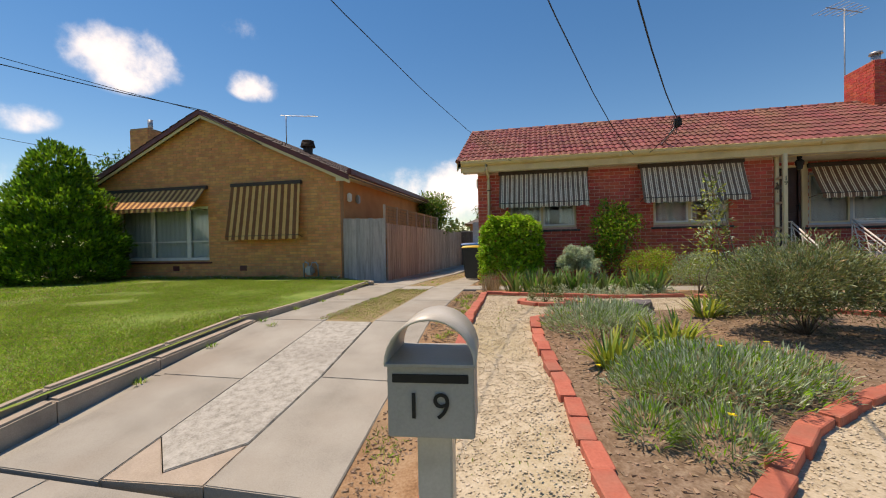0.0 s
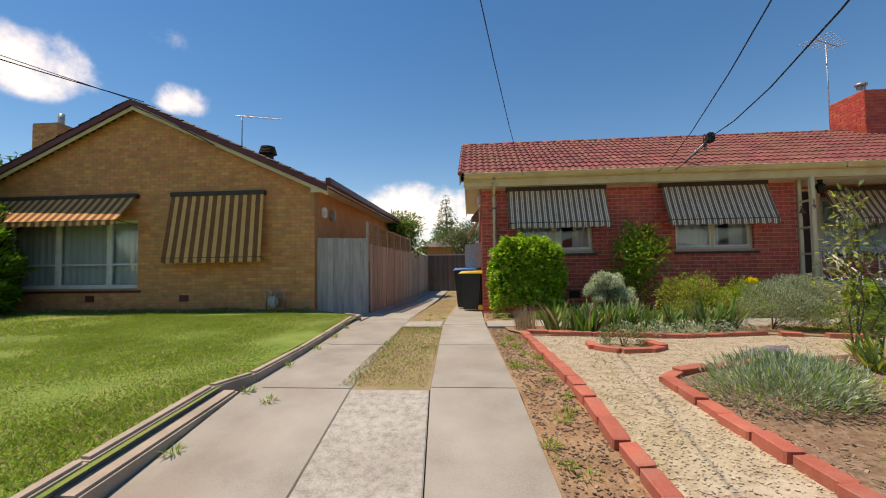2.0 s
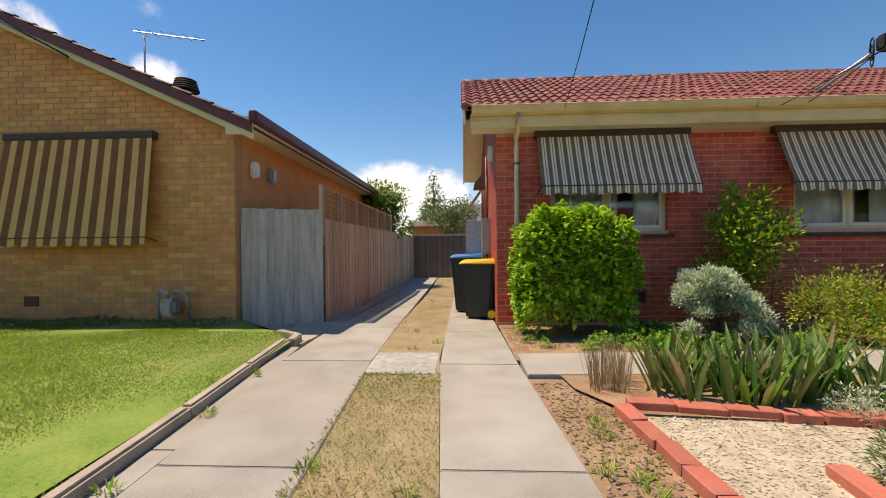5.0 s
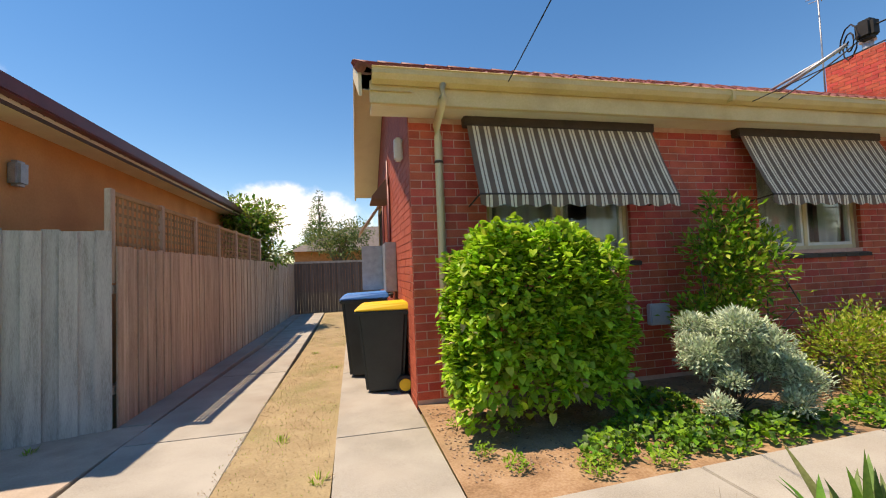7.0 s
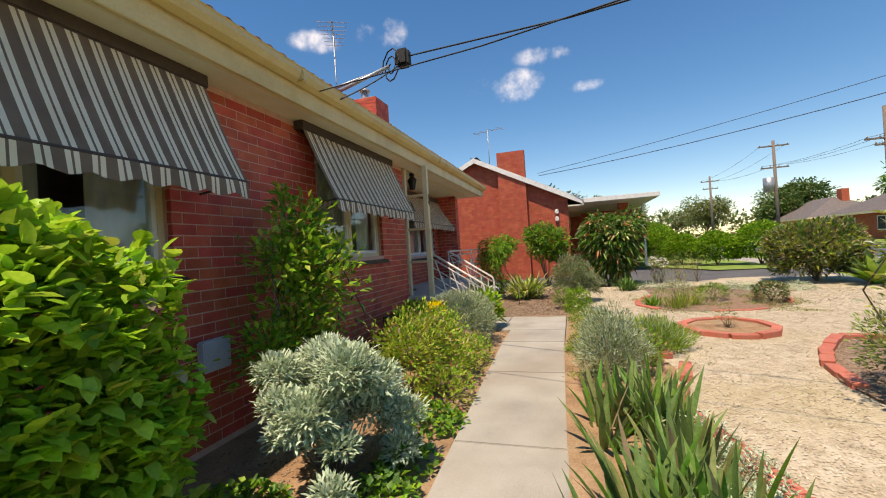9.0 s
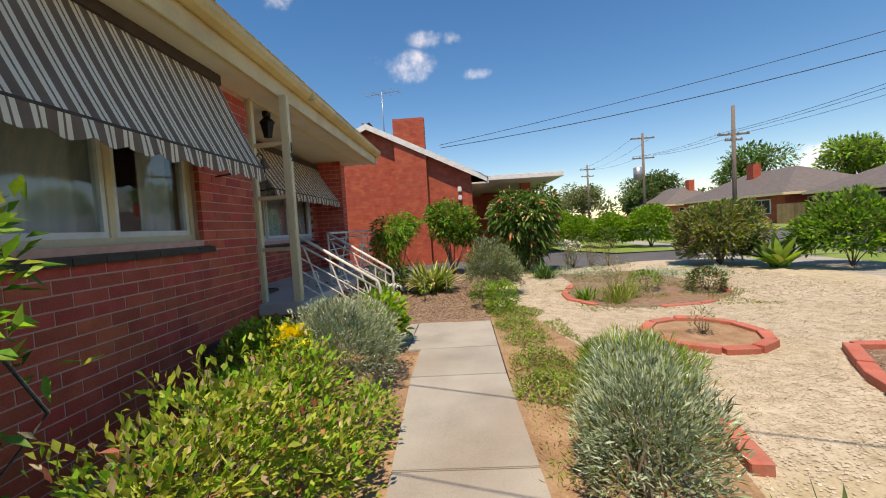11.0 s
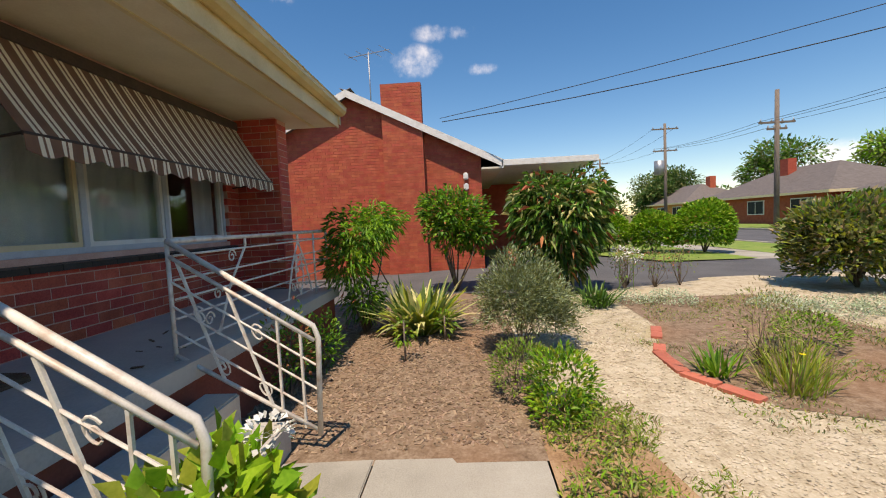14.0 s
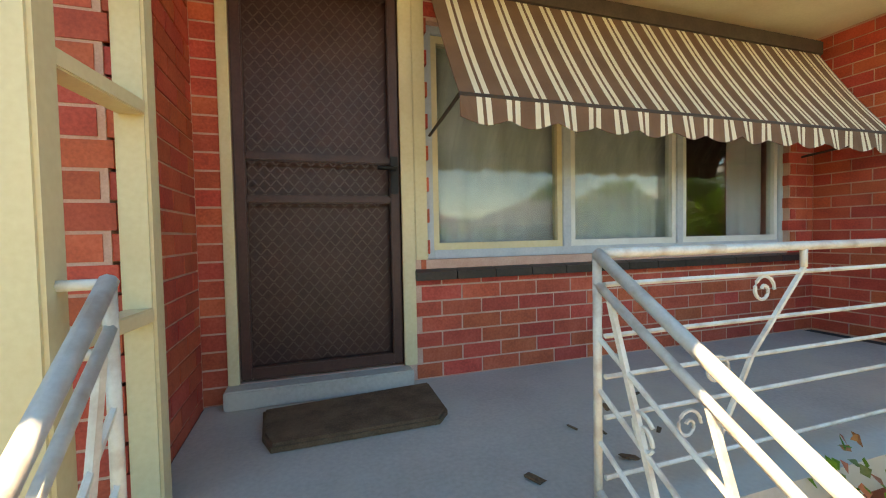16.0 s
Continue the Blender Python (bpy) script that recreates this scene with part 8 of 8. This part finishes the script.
def cable(a, b, sag, r, label="black overhead cable running to a power pole"):
    c = thing("overhead_cable", label, "cable", a, group="overhead cables")
    a, b = Vector(a), Vector(b)
    bm = bmesh.new()
    tube(bm, [a.lerp(b, t / 12) - Vector((0, 0, sag * 4 * (t / 12) * (1 - t / 12))) for t in range(13)], r, 5)
    part("cable", bm, M["rubber"], c)


cable((5.54, 9.52, 4.32), (-1.85, -11.2, 7.5), 1.8, 0.009)
cable((4.75, 10.2, 3.76), (-1.6, -11.0, 7.4), 1.5, 0.006)
cable((5.06, 10.22, 3.76), (5.50, 9.62, 4.22), 0.03, 0.008)
cable((1.83, 10.22, 3.80), (-1.6, -11.0, 7.4), 1.2, 0.005, "thin overhead phone cable to the eave")
cable((-7.2, 10.1, 5.85), (-16.0, -11.0, 7.5), 0.6, 0.012)
cable((-6.9, 10.1, 5.7), (-16.0, -10.6, 7.9), 0.4, 0.008)
cable((-7.4, 10.1, 5.75), (-5.4, 10.12, 4.72), -0.02, 0.014, "pale service cable clipped along the gable")
cable((-14.0, 14, 5.4), (-16.0, -11.4, 7.3), 0.6, 0.009)
cable((EX - 0.3, 9.0, 4.9), (12.0, -11.0, 7.4), 0.5, 0.012)
cable((EX - 0.3, 9.05, 5.0), (12.0, -11.4, 7.9), 0.3, 0.009)
for yy, z0, z1 in ((-12.3, 7.5, 9.9), (-10.3, 7.5, 9.9), (-11.0, 7.1, 7.9)):
    cable((12, yy, 7.5), (34.2, yy, 7.5), 0.4, 0.012)
    cable((34.2, yy, 7.5), (46.8, yy + 0.9, 8.0), 0.25, 0.012)
    cable((46.8, yy + 0.9, z1), (66, yy + 0.8, 9.3), 0.4, 0.012)
    cable((-16, yy, 7.5), (12, yy, 7.5), 0.4, 0.012)

# ---------------------------------------------------------------- grass, gravel, chips


def scatter_grass(name, label, inside, x0, x1, y0, y1, n, length, width, mats, weights, zf):
    g = thing(name, label, "grass", ((x0 + x1) / 2, (y0 + y1) / 2, 0.75), kind="stuff")
    x, y = prng.uniform(x0, x1, n), prng.uniform(y0, y1, n)
    ok = inside(x, y)
    x, y = x[ok], y[ok]
    z = np.array([zf(a, b) for a, b in zip(x, y)])
    m = len(x)
    w = np.stack([prng.normal(0, 0.55, m), prng.normal(0, 0.55, m), np.ones(m)], 1)
    patch = np.array([0.75 + 0.7 * noise.noise(Vector((a * 0.8, b * 0.8, 1))) for a, b in zip(x, y)])
    foliage_part("blades", np.stack([x, y, z - 0.005], 1), w, length * np.clip(patch, 0.3, 1.5) * prng.uniform(0.5, 1.3, m), width * prng.uniform(0.7, 1.2, m), np.full(m, 0.25), mats, weights, g)
    return g


def left_of_drive(x, y):
    edge = np.interp(y, (1.0, 2.7, 4.4, 6.2, 9.5), (-1.10, -1.15, -1.15, -1.24, -1.60)) - np.where(y < 4.5, 0.42, 0.26)
    return (x < edge) & (y < 10.35) & ~((x > -3.2) & (y > 9.6))


GR = [L["grass"], L["bright"], L["dry"]]
scatter_grass("lawn_grass", "short green and straw coloured grass", left_of_drive, -6.5, -0.9, 1.0, 10.4, 270000, 0.052, 0.007, GR, [6, 2.5, 1.6], lawn_z)
scatter_grass("lawn_grass", "short green and straw coloured grass", left_of_drive, -14, -6.5, 1.0, 10.4, 70000, 0.08, 0.014, GR, [6, 2.5, 2], lawn_z)
scatter_grass("fringe_grass", "longer seeding grass along the cream wall", lambda x, y: x < -3.15, -11, -3.1, 9.9, 10.36, 5000, 0.17, 0.006, [L["grass"], L["dry"], L["white_flower"]], [4, 3, 0.5], lawn_z)
scatter_grass("strip_grass", "thin dry grass between the drive's tracks", lambda x, y: (x > -0.46 - 0.02 * (y - 4.5)) & (x < 0.33 - 0.045 * np.minimum(y - 4.5, 4.2)), -0.9, 0.4, 4.5, 8.0, 16000, 0.045, 0.006, [L["grass"], L["dry"], L["bright"]], [3, 5, 1], G)
scatter_grass("strip_grass", "thin dry grass between the drive's tracks", lambda x, y: (x > -0.66) & (x < 0.11), -0.8, 0.2, 8.8, 22.0, 11000, 0.03, 0.006, [L["grass"], L["dry"]], [1, 5], G)
wr = random.Random(3)
tuft_spots = [(drive_left(2.6 + 0.9 * i) - 0.09, 2.6 + 0.9 * i) for i in range(7)]
for _ in range(22):
    wy = wr.uniform(2.2, 7.0)
    tuft_spots.append((wr.uniform(drive_right(wy) + 0.05, 1.58 - 0.02 * wy), wy))
tuft_spots += [(-0.2, 8.95), (0.05, 9.3), (-0.45, 6.4), (0.1, 6.2), (-0.3, 10.1), (0.0, 13), (-0.4, 14.5), (-2.3, 10.55), (-2.8, 10.4), (-0.95, 4.2)]
for i, (x, y) in enumerate(tuft_spots):
    clump("weed_tuft", "small green weed tuft", (x, y, (G(x, y) - 0.01)), 26, 0.085, 0.009, [L["grass"], L["bright"], L["dry"]], [4, 3, 1], 0.05, 1.1, 0.3, 2, "weed", group="weed tufts")


def chips(name, label, category, region, n, mat, size, flat, zf, seed):
    """Loose small stones or bark, each a squashed box."""
    g = thing(name, label, category, (region[0], region[2], 0.73), kind="stuff")
    q = np.random.RandomState(seed)
    x, y = q.uniform(region[0], region[1], n), q.uniform(region[2], region[3], n)
    ok = region[4](x, y)
    x, y = x[ok], y[ok]
    m = len(x)
    V = np.tile(BOX_V, (m, 1, 1)) * (1 + q.uniform(-0.35, 0.25, (m, 8, 3)))
    s = size * q.uniform(0.5, 1.3, (m, 1, 1)) * np.array(flat)
    V = V * s
    a = q.uniform(0, 6.28, m)
    t = q.normal(0, 0.25, m)
    c, s_ = np.cos(a)[:, None], np.sin(a)[:, None]
    X, Y, Z = V[..., 0], V[..., 1], V[..., 2] + np.sin(t)[:, None] * V[..., 0]
    z = np.array([zf(p, r) + (0.0 if category == "leaf litter" else 0.015 * noise.noise(Vector((p, r, 3)) * 0.9)) for p, r in zip(x, y)])[:, None]
    V = np.stack([c * X - s_ * Y + x[:, None], s_ * X + c * Y + y[:, None], Z + z + 0.004], 2).reshape(-1, 3)
    F = (np.array(BOX_F)[None] + (np.arange(m) * 8)[:, None, None]).reshape(-1, 4)
    mesh_part("pieces", V, F.tolist(), mat, g, kind="stuff")
    return g


def in_poly(poly):
    P = np.array(poly)

    def f(x, y):
        r = np.zeros(len(x), bool)
        for (xa, ya), (xb, yb) in zip(P, np.roll(P, -1, 0)):
            hit = ((ya > y) != (yb > y)) & (x < (xb - xa) * (y - ya) / (yb - ya + 1e-12) + xa)
            r ^= hit
        return r
    return f


bed_a, bed_o = in_poly(BED_A), in_poly(OVAL)
chips("loose_gravel", "loose pale gravel stones", "gravel", (1.6, 9.6, 0.6, 7.4, lambda x, y: ~bed_a(x, y) & ~bed_o(x, y) & (y > 1.05) & (x > np.interp(y, (1.3, 2.6, 4.2, 7.2), (1.96, 1.82, 1.67, 1.5)))), 80000, M["pebble"], 0.014, (1, 0.8, 0.12), G, 1)
chips("loose_gravel", "loose pale gravel stones", "gravel", (9.6, 13.8, 2.0, 7.9, lambda x, y: ~bed_o(x, y)), 16000, M["pebble"], 0.022, (1, 0.8, 0.15), G, 2)
chips("bark_chips", "loose brown bark chips", "mulch", (9.2, 14.2, 7.95, 10.3, lambda x, y: x < 14), 12000, M["chip"], 0.035, (1, 0.4, 0.25), lambda x, y: G(x, y) + 0.012, 3)
chips("bark_chips", "loose brown bark chips", "mulch", (2.4, 7.5, 0.6, 5.8, bed_a), 12000, M["chip"], 0.032, (1, 0.4, 0.25), lambda x, y: G(x, y) + 0.016, 4)
chips("soil_crumbs", "loose soil crumbs and leaf litter", "soil", (0.95, 9.2, 8.75, 10.5, lambda x, y: y > 8.95), 9000, M["chip"], 0.015, (1, 0.7, 0.3), lambda x, y: G(x, y) - 0.006, 5)
chips("soil_crumbs", "loose soil crumbs and leaf litter", "soil", (0.95, 1.75, 0.7, 7.8, lambda x, y: (x > np.interp(y, (1.5, 2.9, 4.8, 8.5), (1.34, 1.25, 1.10, 0.92))) & (x < np.interp(y, (1.3, 2.6, 4.2, 7.2), (1.86, 1.72, 1.57, 1.40)))), 5000, M["chip"], 0.02, (1, 0.7, 0.28), lambda x, y: G(x, y) - 0.012, 6)
chips("fallen_leaves", "a few dry leaves on the porch floor", "leaf litter", (9.0, 9.9, 10.4, 11.0, lambda x, y: x > 0), 7, M["coir"], 0.06, (1, 0.4, 0.1), lambda x, y: 1.34, 7)
scatter_grass("fringe_grass", "dry and green grass along the path's edge", lambda x, y: y < 8.02, 5.4, 9.9, 7.45, 8.02, 7000, 0.09, 0.007, [L["grass"], L["dry"], L["bright"]], [4, 3, 2], G)
scatter_grass("fringe_grass", "dry and green weeds between path and gravel", lambda x, y: np.array([noise.noise(Vector((a * 1.7, b * 2.6, 4))) > -0.12 for a, b in zip(x, y)]), 5.6, 9.9, 7.15, 7.85, 9000, 0.075, 0.007, [L["grass"], L["dry"], L["bright"]], [4, 3, 2], G)
scatter_grass("bed_weeds", "low weeds spreading over the edge of the loose brick bed", lambda x, y: np.array([noise.noise(Vector((a * 1.5, b * 1.5, 14))) > 0.0 for a, b in zip(x, y)]), 9.3, 13.6, 3.8, 6.7, 12000, 0.07, 0.009, [L["grass"], L["dry"], L["lavender"], L["olive"]], [3, 3, 2, 2], G)
scatter_grass("gravel_weeds", "thin weeds and dead grass in the gravel", lambda x, y: np.array([noise.noise(Vector((a * 1.3, b * 1.3, 9))) > 0.22 for a, b in zip(x, y)]) & ~bed_a(x, y) & ~bed_o(x, y) & (x > 1.9), 1.8, 13.5, 1.0, 7.4, 26000, 0.035, 0.008, [L["dry"], L["olive"], L["grass"]], [4, 2, 2], G)
scatter_grass("bed_weeds", "thin weeds in the bare soil strip", lambda x, y: np.array([noise.noise(Vector((a * 2.2, b * 2.2, 5))) > 0.1 and a > drive_right(b) + 0.02 for a, b in zip(x, y)]), 1.0, 1.6, 1.3, 7.6, 4500, 0.05, 0.008, [L["grass"], L["bright"], L["dry"]], [4, 2, 3], lambda x, y: G(x, y) - 0.012)
# ---------------------------------------------------------------- bricks, last
def clear_of(holes):
    return lambda u, z: not any(h[0] < u < h[1] and h[2] < z < h[3] for h in holes)


def bricks_on(width, z0, z1, keep, place, mat, parent, limit, near):
    items = brick_items(width, z0, z1, keep, place)
    items.sort(key=lambda m: (m.translation - Vector(near)).length)
    pieces("brick", items, mat, parent, limit, "brickwork")


FLIP = Matrix.Diagonal((1, -1, 1, 1))
bricks_on(WX1 - WX0, 0.70, ZS, clear_of([(h[0] - WX0, h[1] - WX0, h[2] - 0.07, h[3]) for h in (W1, W2)]), Matrix.Translation((WX0, WY, 0)) @ FLIP, M["red_brick"], house, 300, (1.0, WY, 2.0))
bricks_on(PX1 - WX1, 1.34, ZS, clear_of([(W3[0] - WX1, W3[1] - WX1, W3[2] - 0.07, W3[3]), (DOOR[0] - 0.05 - WX1, DOOR[1] + 0.085 - WX1, 0, DOOR[3])]), Matrix.Translation((WX1, PY, 0)) @ FLIP, M["red_brick"], house, 300, (9.3, PY, 1.6))
bricks_on(PY - WY, 0.70, ZS, lambda u, z: True, Matrix.Translation((WX1, WY, 0)) @ Matrix.Rotation(radians(90), 4, "Z") @ FLIP, M["red_brick"], house, 0, (0, 0, 0))
bricks_on(0.345, 0.70, ZS, lambda u, z: True, Matrix.Translation((PX1, 10.92, 0)) @ FLIP, M["red_brick"], house, 0, (0, 0, 0))
bricks_on(0.58, 1.34, ZS, lambda u, z: True, Matrix.Translation((PX1, PY, 0)) @ Matrix.Rotation(radians(-90), 4, "Z") @ FLIP, M["red_brick"], house, 0, (0, 0, 0))
bricks_on(HOUSE_BACK - WY, 0.42, 5.2, lambda u, z: z < west_top(HOUSE_BACK - u) - 0.26 and not (14.45 < HOUSE_BACK - u < 15.75 and 1.75 < z < 3.3), Matrix.Translation((WX0, HOUSE_BACK, 0)) @ Matrix.Rotation(radians(-90), 4, "Z") @ FLIP, M["red_paint_brick"], house, 0, (0, 0, 0))
bricks_on(YX1 - YX0, 0.70, 5.9, lambda u, z: z < y_top(YX0 + u) and not (YW[0] < YX0 + u < YW[1] and YW[2] - 0.07 < z < YW[3]), Matrix.Translation((YX0, YY, 0)) @ FLIP, M["cream_brick"], west_house, 300, (-3.0, YY, 1.6))
bricks_on(e_left - e_right, 0.70, 5.9, lambda u, z: z < e_top(e_left - u), Matrix.Translation((EX, e_left, 0)) @ Matrix.Rotation(radians(-90), 4, "Z") @ FLIP, M["east_brick"], east_house, 0, (0, 0, 0))
bricks_on(1.14, 0.70, 6.05, lambda u, z: True, Matrix.Translation((EX - 0.22, 10.70, 0)) @ Matrix.Rotation(radians(-90), 4, "Z") @ FLIP, M["east_brick"], chb, 0, (0, 0, 0))
